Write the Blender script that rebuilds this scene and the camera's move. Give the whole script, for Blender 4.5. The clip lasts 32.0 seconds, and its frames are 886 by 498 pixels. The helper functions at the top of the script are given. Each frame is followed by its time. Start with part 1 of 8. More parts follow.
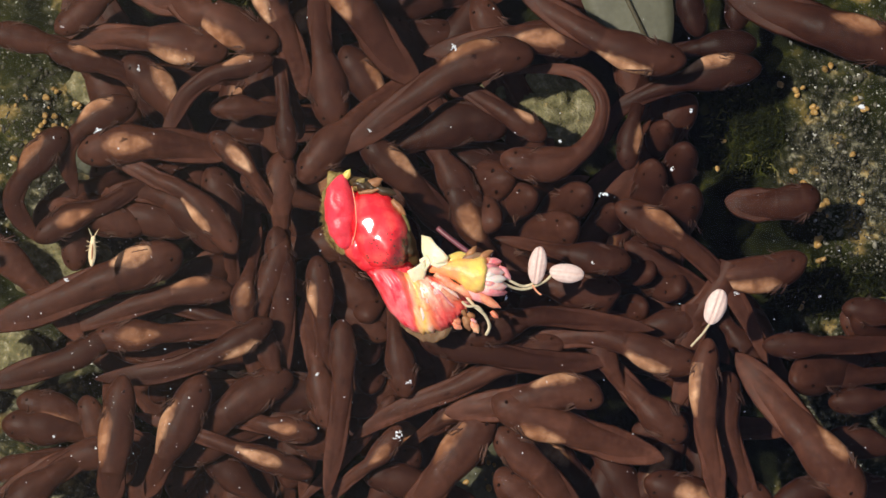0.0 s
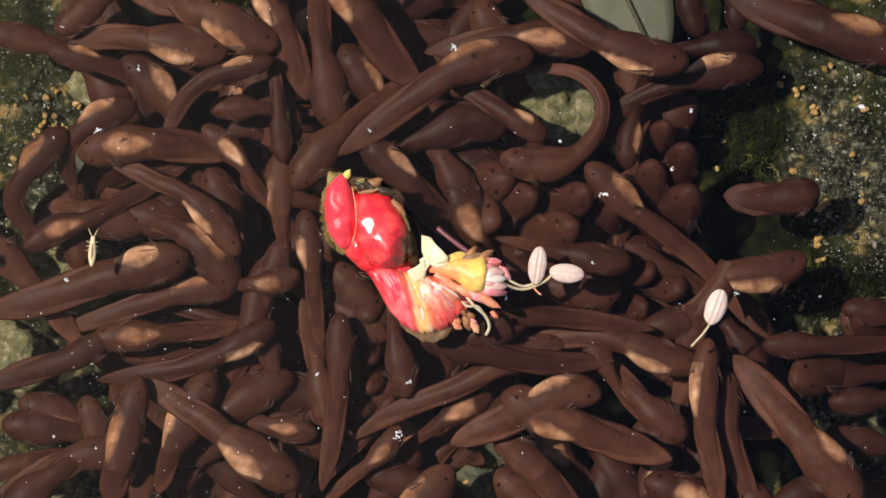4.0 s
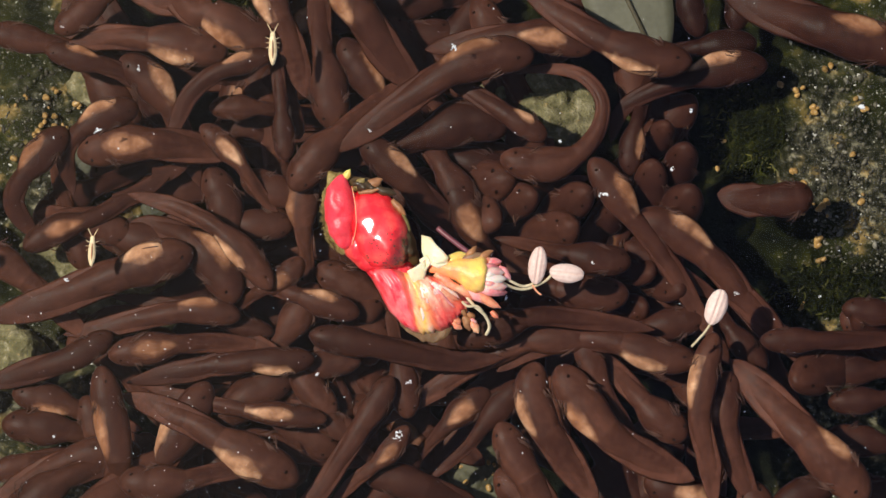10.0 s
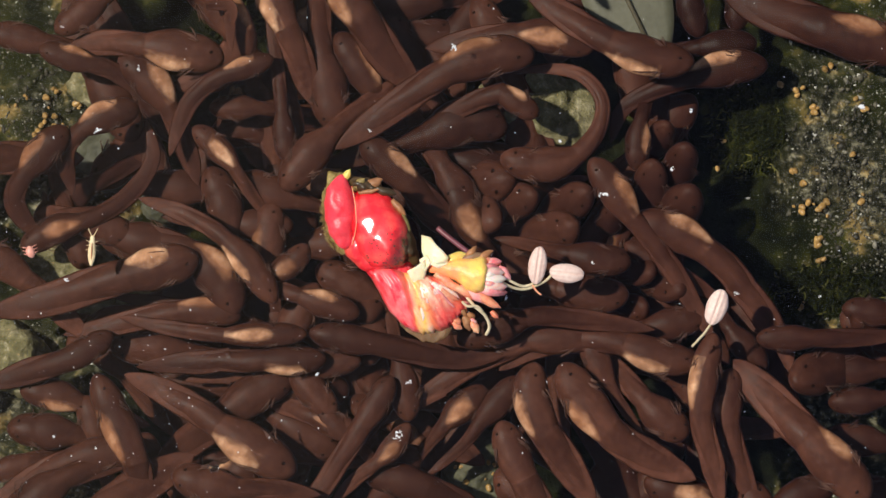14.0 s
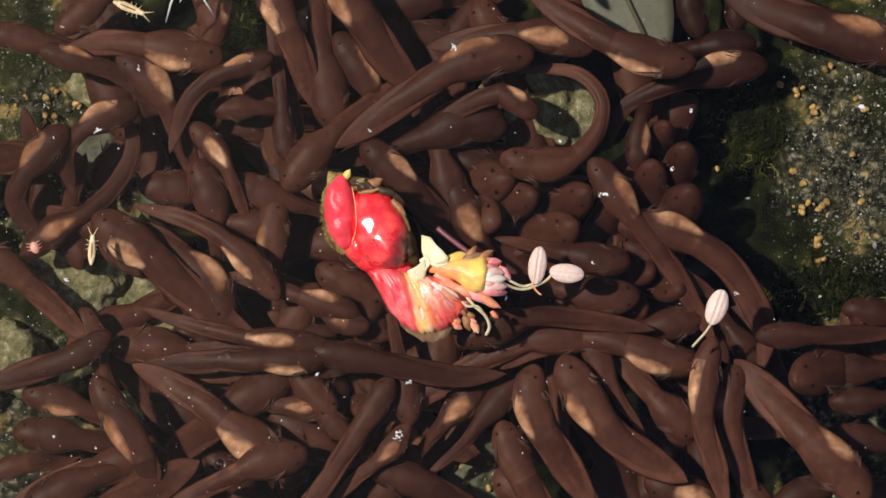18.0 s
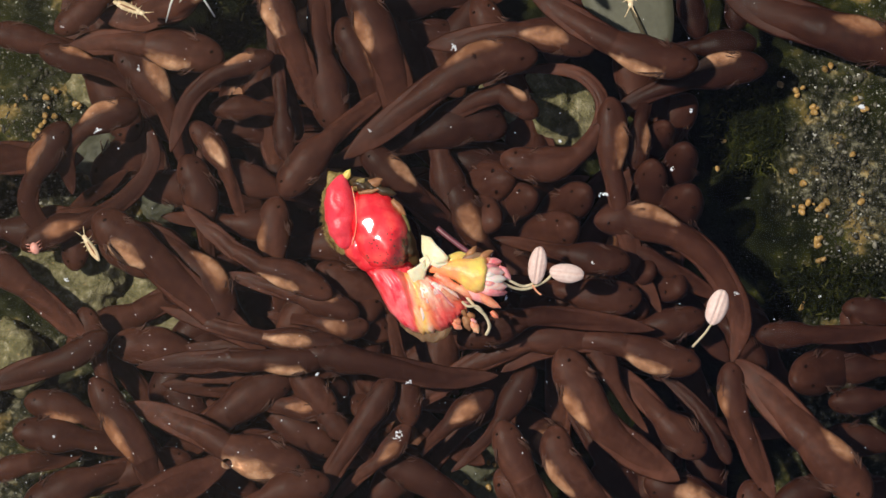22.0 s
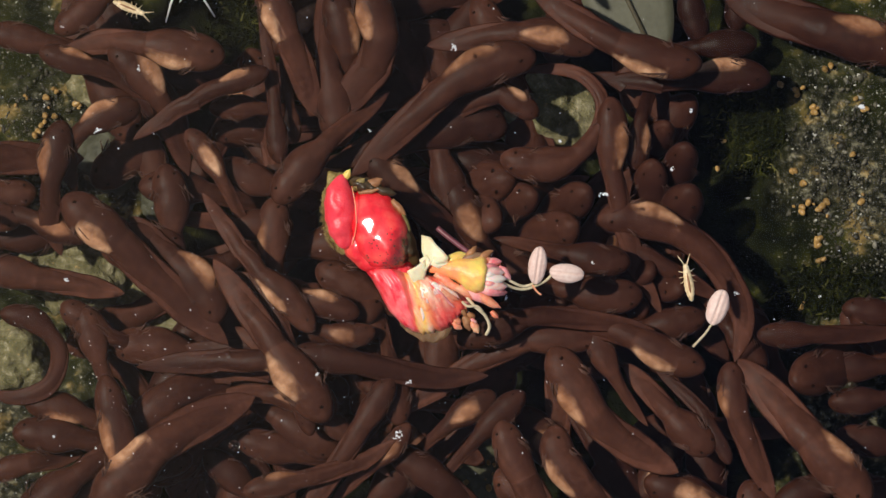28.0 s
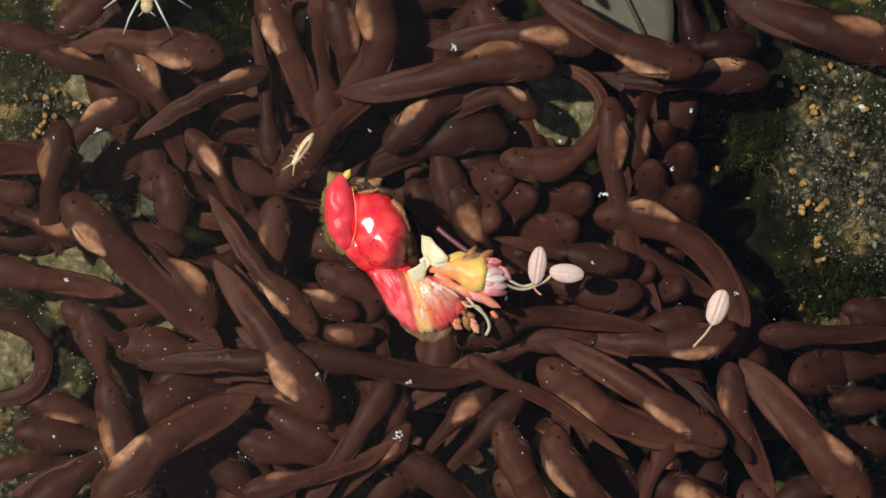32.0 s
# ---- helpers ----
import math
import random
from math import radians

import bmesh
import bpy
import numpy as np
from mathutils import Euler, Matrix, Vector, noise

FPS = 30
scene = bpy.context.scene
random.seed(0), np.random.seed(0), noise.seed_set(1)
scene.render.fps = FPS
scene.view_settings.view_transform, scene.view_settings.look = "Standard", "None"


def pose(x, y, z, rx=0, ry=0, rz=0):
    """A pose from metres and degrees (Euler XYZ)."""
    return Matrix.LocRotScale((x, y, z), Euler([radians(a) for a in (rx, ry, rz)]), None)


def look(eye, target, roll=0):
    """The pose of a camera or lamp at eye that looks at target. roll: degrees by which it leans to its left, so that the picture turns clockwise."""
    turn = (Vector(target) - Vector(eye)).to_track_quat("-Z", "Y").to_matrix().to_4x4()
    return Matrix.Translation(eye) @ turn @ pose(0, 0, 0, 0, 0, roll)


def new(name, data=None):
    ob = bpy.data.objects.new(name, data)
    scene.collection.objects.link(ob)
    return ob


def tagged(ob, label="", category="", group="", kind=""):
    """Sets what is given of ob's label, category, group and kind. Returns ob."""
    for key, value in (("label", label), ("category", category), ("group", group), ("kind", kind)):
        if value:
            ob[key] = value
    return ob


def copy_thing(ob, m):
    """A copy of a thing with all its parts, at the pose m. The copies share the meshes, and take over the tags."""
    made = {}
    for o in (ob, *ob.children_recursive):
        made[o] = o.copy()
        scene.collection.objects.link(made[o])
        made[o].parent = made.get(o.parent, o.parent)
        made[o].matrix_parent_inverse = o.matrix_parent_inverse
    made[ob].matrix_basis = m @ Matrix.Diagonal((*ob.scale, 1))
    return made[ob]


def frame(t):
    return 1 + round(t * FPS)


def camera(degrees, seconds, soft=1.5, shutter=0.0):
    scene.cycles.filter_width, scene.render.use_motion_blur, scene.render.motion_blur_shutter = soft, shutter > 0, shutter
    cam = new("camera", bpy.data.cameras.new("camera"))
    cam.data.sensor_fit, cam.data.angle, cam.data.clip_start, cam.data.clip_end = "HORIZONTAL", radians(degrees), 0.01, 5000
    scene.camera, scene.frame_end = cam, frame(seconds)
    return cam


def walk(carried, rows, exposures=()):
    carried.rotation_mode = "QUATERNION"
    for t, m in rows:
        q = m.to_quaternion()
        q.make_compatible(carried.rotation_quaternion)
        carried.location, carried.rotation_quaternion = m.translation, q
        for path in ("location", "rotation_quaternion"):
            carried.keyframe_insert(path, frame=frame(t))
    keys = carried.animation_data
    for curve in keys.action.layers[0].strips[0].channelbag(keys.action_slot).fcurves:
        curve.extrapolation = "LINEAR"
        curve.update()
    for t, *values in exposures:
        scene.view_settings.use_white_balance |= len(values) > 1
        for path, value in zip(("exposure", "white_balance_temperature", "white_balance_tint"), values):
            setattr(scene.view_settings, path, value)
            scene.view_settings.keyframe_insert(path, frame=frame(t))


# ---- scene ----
# A shallow pool seen from straight above: hatchling tadpoles, a fallen red flower bud, insects on the surface.
# Lengths inside the helpers are in millimetres (MM turns them into metres). z = 0 is the water surface.
MM = 0.001

# ---- camera ----
cam = camera(8.966, 32.0, soft=1.5)
walk(cam, [(0.0, pose(0, 0, 0.2)), (32.0, pose(0, 0, 0.2))], [(0.0, 0.14), (13.0, 0.10), (19.0, 0.03), (24.0, -0.10), (32.0, -0.21)])

# ---- light ----
SUN_UP, SUN_FROM = 61.0, 160.0      # elevation; compass side the sun stands on, degrees counter-clockwise from +x
world = bpy.data.worlds.new("sky")
scene.world = world
world.use_nodes = True
wn = world.node_tree.nodes
sky = wn.new("ShaderNodeTexSky")
sky.sky_type = "NISHITA"
sky.sun_disc = False
sky.sun_elevation = radians(SUN_UP)
sky.sun_rotation = radians(90 - SUN_FROM)
wn["Background"].inputs["Strength"].default_value = 0.088
world.node_tree.links.new(sky.outputs[0], wn["Background"].inputs["Color"])
sun = new("sun", bpy.data.lights.new("sun", "SUN"))
sun.data.energy = 4.0
sun.data.angle = radians(1.5)
sun.data.color = (1.0, 0.935, 0.825)
_e = Vector((math.cos(radians(SUN_UP)) * math.cos(radians(SUN_FROM)), math.cos(radians(SUN_UP)) * math.sin(radians(SUN_FROM)), math.sin(radians(SUN_UP))))
sun.matrix_world = look(_e * 2, (0, 0, 0))


# ---- materials ----
def material(name):
    m = bpy.data.materials.new(name)
    m.use_nodes = True
    t = m.node_tree
    return m, t, t.nodes["Principled BSDF"]


def noise_node(t, scale, detail=4, coord="Object", rough=0.55):
    c = t.nodes.new("ShaderNodeTexCoord")
    n = t.nodes.new("ShaderNodeTexNoise")
    n.inputs["Scale"].default_value = scale
    n.inputs["Detail"].default_value = detail
    n.inputs["Roughness"].default_value = rough
    n.inputs["Distortion"].default_value = 0.2
    t.links.new(c.outputs[coord], n.inputs["Vector"])
    return n


def ramp(t, source, stops):
    r = t.nodes.new("ShaderNodeValToRGB")
    el = r.color_ramp.elements
    while len(el) < len(stops):
        el.new(0.5)
    for e, (p, c) in zip(el, stops):
        e.position, e.color = p, (*c, 1)
    t.links.new(source, r.inputs["Fac"])
    return r


def mix(t, fac, a, b, kind="MIX"):
    n = t.nodes.new("ShaderNodeMix")
    n.data_type, n.blend_type = "RGBA", kind
    for socket, value in ((n.inputs[0], fac), (n.inputs[6], a), (n.inputs[7], b)):
        if isinstance(value, (int, float)):
            socket.default_value = value
        elif isinstance(value, tuple):
            socket.default_value = (*value, 1)
        else:
            t.links.new(value, socket)
    return n.outputs[2]


def bump(t, bsdf, source, strength, distance):
    b = t.nodes.new("ShaderNodeBump")
    b.inputs["Strength"].default_value = strength
    b.inputs["Distance"].default_value = distance
    t.links.new(source, b.inputs["Height"])
    t.links.new(b.outputs[0], bsdf.inputs["Normal"])


def grained(name, dark, light, coarse=900, fine=9000, rough=0.5, relief=0.00002, vary=0.0, spec=0.5, tinted=False):
    """A surface of two shades at two scales, with fine relief."""
    m, t, b = material(name)
    a, f = noise_node(t, coarse), noise_node(t, fine, 3)
    col = mix(t, 0.35, ramp(t, a.outputs["Fac"], [(0.3, dark), (0.72, light)]).outputs[0], ramp(t, f.outputs["Fac"], [(0.3, dark), (0.7, light)]).outputs[0])
    if tinted:
        o = t.nodes.new("ShaderNodeObjectInfo")
        col = mix(t, 1.0, col, o.outputs["Color"], "MULTIPLY")
    if vary:
        o = t.nodes.new("ShaderNodeObjectInfo")
        col = mix(t, 1.0, col, ramp(t, o.outputs["Random"], [(0, (1 - vary,) * 3), (1, (1 + vary, 1 + vary * 0.9, 1 + vary * 0.8))]).outputs[0], "MULTIPLY")
    t.links.new(col, b.inputs["Base Color"])
    b.inputs["Roughness"].default_value = rough
    b.inputs["Specular IOR Level"].default_value = spec
    if relief:
        bump(t, b, f.outputs["Fac"], 0.5, relief)
    return m


def attribute_mask(t, name):
    a = t.nodes.new("ShaderNodeAttribute")
    a.attribute_name = name
    return a.outputs["Fac"]


SKIN_DARK, SKIN_MID, SKIN_LIGHT = (0.0256, 0.0090, 0.0060), (0.0485, 0.0180, 0.0119), (0.0995, 0.0396, 0.0262)


def skin_colour(t, lift=1.0):
    """Dark brown skin: streaks along the body, broad blotches, fine freckles and a few golden flecks."""
    at_body = t.nodes.new("ShaderNodeAttribute")
    at_body.attribute_name = "along"

    def grain(scale, detail, rough=0.55):
        n = t.nodes.new("ShaderNodeTexNoise")
        n.inputs["Scale"].default_value, n.inputs["Detail"].default_value, n.inputs["Roughness"].default_value = scale, detail, rough
        t.links.new(at_body.outputs["Vector"], n.inputs["Vector"])
        return n.outputs["Fac"]

    streak, fleck = grain(1.5, 4, 0.5), grain(13.0, 2)
    fine = noise_node(t, 5200, 3, rough=0.6).outputs["Fac"]
    broad = noise_node(t, 620, 2, rough=0.45).outputs["Fac"]
    col = ramp(t, streak, [(0.28, SKIN_DARK), (0.5, SKIN_MID), (0.74, SKIN_LIGHT)]).outputs[0]
    col = mix(t, 0.45, col, ramp(t, broad, [(0.32, SKIN_DARK), (0.5, SKIN_MID), (0.68, SKIN_LIGHT)]).outputs[0])
    col = mix(t, 0.36, col, ramp(t, fine, [(0.32, SKIN_DARK), (0.5, SKIN_MID), (0.68, SKIN_LIGHT)]).outputs[0])
    col = mix(t, ramp(t, fleck, [(0.68, (0, 0, 0)), (0.78, (0.28, 0.28, 0.28))]).outputs[0], col, (0.15, 0.078, 0.048))
    o = t.nodes.new("ShaderNodeObjectInfo")
    col = mix(t, 1.0, col, o.outputs["Color"], "MULTIPLY")
    return mix(t, 1.0, col, (lift, lift, lift), "MULTIPLY"), fine, streak


def skin_material(name, lift=1.0, rough=0.46):
    m, t, b = material(name)
    col, fine, streak = skin_colour(t, lift)
    t.links.new(col, b.inputs["Base Color"])
    t.links.new(ramp(t, fine, [(0.3, (rough - 0.1,) * 3), (0.7, (rough + 0.14,) * 3)]).outputs[0], b.inputs["Roughness"])
    b.inputs["Specular IOR Level"].default_value = 0.08
    bump(t, b, mix(t, 0.5, fine, streak), 0.5, 0.00004)
    return m


def belly_material():
    """Tan belly with a dull gold sheen, mottling out into the brown skin round it."""
    m, t, b = material("tadpole_belly")
    skin, fine, streak = skin_colour(t)
    a = noise_node(t, 2300, 4, rough=0.55).outputs["Fac"]
    coarse = noise_node(t, 700, 2).outputs["Fac"]
    o = t.nodes.new("ShaderNodeObjectInfo")
    pale = ramp(t, mix(t, 0.5, a, coarse), [(0.32, (0.18, 0.085, 0.048)), (0.5, (0.40, 0.222, 0.134)), (0.66, (0.68, 0.45, 0.30))]).outputs[0]
    pale = mix(t, 1.0, pale, ramp(t, o.outputs["Random"], [(0, (0.45, 0.36, 0.32)), (0.35, (0.80, 0.66, 0.58)), (0.7, (1.0, 0.94, 0.90)), (1, (1.28, 1.24, 1.18))]).outputs[0], "MULTIPLY")
    add = t.nodes.new("ShaderNodeMath")
    add.operation = "MULTIPLY_ADD"
    t.links.new(mix(t, 0.45, a, streak), add.inputs[0])
    add.inputs[1].default_value = 0.66
    t.links.new(attribute_mask(t, "inner"), add.inputs[2])
    # a clean edge against the back, frayed by the skin's own grain
    edge = ramp(t, add.outputs[0], [(0.34, (0, 0, 0)), (0.50, (0.36, 0.36, 0.36)), (0.86, (1, 1, 1))])
    t.links.new(mix(t, edge.outputs[0], skin, pale), b.inputs["Base Color"])
    b.inputs["Roughness"].default_value = 0.5
    b.inputs["Specular IOR Level"].default_value = 0.08
    bump(t, b, fine, 0.4, 0.00003)
    return m


SKIN, BELLY = skin_material("tadpole_skin"), belly_material()
FIN = skin_material("tail_fin_skin", 1.22, 0.5)
GILL = grained("gill_filament", (0.020, 0.0085, 0.0060), (0.115, 0.060, 0.046), 1500, 8000, 0.5, 0, 0.0, 0.1, True)
EYE = grained("dark_eye", (0.007, 0.003, 0.0025), (0.018, 0.008, 0.006), 3000, 9000, 0.5, 0, 0.0, 0.06)


# ---- mesh helpers ----
def part(name, bm, mat, parent=None, label=""):
    """Links a bmesh (in millimetres) as one smooth mesh object, under its thing if one is given."""
    bmesh.ops.recalc_face_normals(bm, faces=bm.faces)
    me = bpy.data.meshes.new(name)
    bmesh.ops.scale(bm, vec=(MM, MM, MM), verts=bm.verts)
    bm.to_mesh(me)
    bm.free()
    me.materials.append(mat)
    for p in me.polygons:
        p.use_smooth = True
    ob = new(name, me)
    ob.parent = parent
    if label:
        ob["label"] = label
    return ob


def thing(name, x, y, z, deg=0.0, **tags):
    """An Empty at a thing's base, in millimetres."""
    ob = new(name)
    ob.empty_display_size = 0.0005
    ob.matrix_basis = pose(x * MM, y * MM, z * MM, 0, 0, deg)
    return tagged(ob, **tags)


def rings(bm, loops, cap=True, along=None):
    """Skins a list of closed loops of points; along gives each loop's distance down the body for its skin."""
    layer = bm.verts.layers.float_vector.new("along") if along else None
    made = [[bm.verts.new(p) for p in loop] for loop in loops]
    for i, loop in enumerate(made if along else []):
        for k, v in enumerate(loop):
            c = 2 * math.pi * k / len(loop)
            v[layer] = (along[i] * 0.3, 0.8 * math.cos(c), 0.8 * math.sin(c))
    n = len(loops[0])
    for a, b in zip(made, made[1:]):
        for i in range(n):
            bm.faces.new((a[i], a[(i + 1) % n], b[(i + 1) % n], b[i]))
    if cap:
        bm.faces.new(made[0])
        bm.faces.new(made[-1])
    return made


def tube(bm, pts, radii, sides=6):
    """A round, tapering tube along points."""
    pts = [Vector(p) for p in pts]
    loops = []
    for i, p in enumerate(pts):
        d = (pts[min(i + 1, len(pts) - 1)] - pts[max(i - 1, 0)]).normalized()
        u = d.cross(Vector((0.31, 0.2, 0.93))).normalized()
        v = d.cross(u)
        r = radii[i] if isinstance(radii, (list, tuple)) else radii
        loops.append([p + (u * math.cos(a) + v * math.sin(a)) * r for a in (2 * math.pi * k / sides for k in range(sides))])
    rings(bm, loops)


def blob(bm, centre, axes, deg=0.0, wobble=0.0, rate=1.2, level=3, tilt=0.0, seed=0.0):
    """A rounded lump, uneven by noise."""
    m = Matrix.Translation(centre) @ Euler((0, radians(tilt), radians(deg))).to_matrix().to_4x4()
    made = bmesh.ops.create_icosphere(bm, subdivisions=level, radius=1.0)["verts"]
    for v in made:
        p = Vector((v.co.x * axes[0], v.co.y * axes[1], v.co.z * axes[2]))
        if wobble:
            p *= 1 + wobble * noise.noise(p * rate + Vector((seed, seed * 1.7, 3.1)))
        v.co = m @ p
    return made


# ---- structure: pool bed and water ----
BED = -7.5


def bed_height(x, y):
    """Millimetres: the bed's own unevenness, higher towards the pool's left and lower right."""
    p = Vector((x * 0.12, y * 0.12, 0.3))
    h = 0.9 * noise.noise(p) + 0.35 * noise.noise(p * 4.1) + 0.16 * noise.noise(p * 13) + 0.07 * noise.noise(p * 34)
    h += 0.55 * (1 - math.tanh((x + 9) * 0.6))
    h += 0.58 * (1 + math.tanh((x - 11.8) * 0.8)) * (1 + math.tanh((y + 1.2) * 0.8))
    return BED + h * max(0.0, 1 - (math.hypot(x, y) / 60) ** 2) if math.hypot(x, y) < 60 else BED


def spread(half, step, far, count):
    inner = np.arange(-half, half + step / 2, step)
    outer = half + np.geomspace(step, far, count)
    return [float(v) for v in np.concatenate([-outer[::-1], inner, outer])]


def bed_material():
    m, t, b = material("algae_covered_bed")
    big, mid, fine = noise_node(t, 190, 4), noise_node(t, 900, 5), noise_node(t, 3600, 3, rough=0.65)
    grit = noise_node(t, 7000, 2)
    grey = ramp(t, fine.outputs["Fac"], [(0.36, (0.007, 0.008, 0.0045)), (0.54, (0.036, 0.035, 0.023)), (0.70, (0.20, 0.19, 0.14))]).outputs[0]
    grey = mix(t, 1.0, grey, ramp(t, mid.outputs["Fac"], [(0.36, (0.35, 0.36, 0.34)), (0.52, (0.95, 0.95, 0.9)), (0.66, (1.9, 1.8, 1.5))]).outputs[0], "MULTIPLY")
    olive = ramp(t, mid.outputs["Fac"], [(0.35, (0.006, 0.008, 0.002)), (0.55, (0.025, 0.028, 0.008)), (0.75, (0.10, 0.10, 0.03))]).outputs[0]
    sand = ramp(t, fine.outputs["Fac"], [(0.35, (0.07, 0.045, 0.013)), (0.7, (0.36, 0.25, 0.10))]).outputs[0]
    col = mix(t, ramp(t, big.outputs["Fac"], [(0.40, (0, 0, 0)), (0.58, (1, 1, 1))]).outputs[0], olive, grey)
    col = mix(t, ramp(t, mid.outputs["Fac"], [(0.58, (0, 0, 0)), (0.68, (0.8, 0.8, 0.8))]).outputs[0], col, sand)
    col = mix(t, ramp(t, grit.outputs["Fac"], [(0.66, (0, 0, 0)), (0.74, (0.8, 0.8, 0.8))]).outputs[0], col, (0.5, 0.5, 0.44))
    # shade painted as dark silt colour in the middle; gravel stays light towards both sides
    c = t.nodes.new("ShaderNodeTexCoord")
    xyz = t.nodes.new("ShaderNodeSeparateXYZ")
    t.links.new(c.outputs["Object"], xyz.inputs[0])
    far = t.nodes.new("ShaderNodeMath")
    far.operation = "ABSOLUTE"
    off = t.nodes.new("ShaderNodeMath")
    t.links.new(xyz.outputs[0], off.inputs[0])
    off.inputs[1].default_value = -0.00085
    t.links.new(off.outputs[0], far.inputs[0])
    reach = t.nodes.new("ShaderNodeMath")
    reach.operation = "MULTIPLY_ADD"
    t.links.new(big.outputs["Fac"], reach.inputs[0])
    reach.inputs[1].default_value = 0.009
    ends, widest = t.nodes.new("ShaderNodeMath"), t.nodes.new("ShaderNodeMath")
    ends.operation, widest.operation = "ABSOLUTE", "MAXIMUM"
    t.links.new(xyz.outputs[1], ends.inputs[0])
    t.links.new(far.outputs[0], widest.inputs[0])
    t.links.new(ends.outputs[0], widest.inputs[1])
    t.links.new(widest.outputs[0], reach.inputs[2])
    unshaded = t.nodes.new("ShaderNodeMapRange")
    t.links.new(reach.outputs[0], unshaded.inputs[0])
    unshaded.inputs[1].default_value, unshaded.inputs[2].default_value = 0.0156, 0.0174
    # near-black olive: the shadow on the bed is part of this colour
    silt = ramp(t, mid.outputs["Fac"], [(0.4, (0.003, 0.004, 0.001)), (0.56, (0.010, 0.012, 0.003)), (0.70, (0.048, 0.048, 0.009))]).outputs[0]
    col = mix(t, unshaded.outputs[0], silt, col)
    t.links.new(col, b.inputs["Base Color"])
    b.inputs["Roughness"].default_value = 0.75
    b.inputs["Specular IOR Level"].default_value = 0.05
    bump(t, b, fine.outputs["Fac"], 0.8, 0.00012)
    return m


def ground():
    xs, ys = spread(20, 0.22, 30000, 22), spread(13, 0.22, 30000, 22)
    verts = [(x * MM, y * MM, bed_height(x, y) * MM) for y in ys for x in xs]
    n = len(xs)
    faces = [(j * n + i, j * n + i + 1, (j + 1) * n + i + 1, (j + 1) * n + i) for j in range(len(ys) - 1) for i in range(n - 1)]
    me = bpy.data.meshes.new("ground")
    me.from_pydata(verts, [], faces)
    me.materials.append(bed_material())
    for p in me.polygons:
        p.use_smooth = True
    tagged(new("ground", me), "uneven grey-green pool bed with algae and sand grains", "pool bed", kind="structure")


ground()


def water():
    """The clear surface: a sheet that adds gloss and a painted haze to what lies below."""
    m = bpy.data.materials.new("clear_water")
    m.use_nodes = True
    t = m.node_tree
    t.nodes.remove(t.nodes["Principled BSDF"])
    clear, gloss, both, fres = (t.nodes.new(k) for k in ("ShaderNodeBsdfTransparent", "ShaderNodeBsdfGlossy", "ShaderNodeMixShader", "ShaderNodeFresnel"))
    clear.inputs[0].default_value = (0.97, 0.96, 0.93, 1)
    gloss.inputs["Roughness"].default_value = 0.02
    fres.inputs["IOR"].default_value = 1.33
    for a, c in ((fres.outputs[0], both.inputs[0]), (clear.outputs[0], both.inputs[1]), (gloss.outputs[0], both.inputs[2]), (both.outputs[0], t.nodes["Material Output"].inputs[0])):
        t.links.new(a, c)
    # haze painted as a trace of silt-coloured diffuse, stronger over the gravel on one side
    silt, haze_mix = t.nodes.new("ShaderNodeBsdfDiffuse"), t.nodes.new("ShaderNodeMixShader")
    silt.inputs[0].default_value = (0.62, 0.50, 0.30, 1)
    c, xyz, haze_range = (t.nodes.new(k) for k in ("ShaderNodeTexCoord", "ShaderNodeSeparateXYZ", "ShaderNodeMapRange"))
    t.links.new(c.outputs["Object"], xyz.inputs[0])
    t.links.new(xyz.outputs[0], haze_range.inputs[0])
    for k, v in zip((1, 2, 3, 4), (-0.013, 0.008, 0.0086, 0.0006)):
        haze_range.inputs[k].default_value = v
    t.links.new(haze_range.outputs[0], haze_mix.inputs[0])
    for a, c in ((both.outputs[0], haze_mix.inputs[1]), (silt.outputs[0], haze_mix.inputs[2]), (haze_mix.outputs[0], t.nodes["Material Output"].inputs[0])):
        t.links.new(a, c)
    xs = spread(18, 3.0, 30000, 10)
    n = len(xs)
    me = bpy.data.meshes.new("water")
    me.from_pydata([(x * MM, y * MM, 0.0) for y in xs for x in xs], [], [(j * n + i, j * n + i + 1, (j + 1) * n + i + 1, (j + 1) * n + i) for j in range(n - 1) for i in range(n - 1)])
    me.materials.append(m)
    ob = tagged(new("water", me), "clear still water surface of a shallow pool", "water", kind="structure")
    ob.visible_shadow = False


water()

# ---- things: tadpoles ----
MOVING = []          # (object, rows) for motions()
RND = random.Random(7)


def smooth_line(pts, n):
    """n points evenly along a smooth curve through pts."""
    P = [Vector((x, y, 0)) for x, y in pts]
    Q = [2 * P[0] - P[1], *P, 2 * P[-1] - P[-2]]
    fine = []
    for a, b, c, d in zip(Q, Q[1:], Q[2:], Q[3:]):
        for k in range(10):
            u = k / 10
            fine.append(0.5 * (2 * b + (c - a) * u + (2 * a - 5 * b + 4 * c - d) * u * u + (3 * b - a - 3 * c + d) * u ** 3))
    fine.append(P[-1])
    s = np.concatenate([[0], np.cumsum([(b - a).length for a, b in zip(fine, fine[1:])])])
    t = np.linspace(0, s[-1], n)
    xs, ys = np.interp(t, s, [p.x for p in fine]), np.interp(t, s, [p.y for p in fine])
    return [Vector((float(x), float(y), 0)) for x, y in zip(xs, ys)], float(s[-1])


def greying(v):
    """Paler animals are a little greyer."""
    return 0.94 + 0.10 * (v - 0.7)


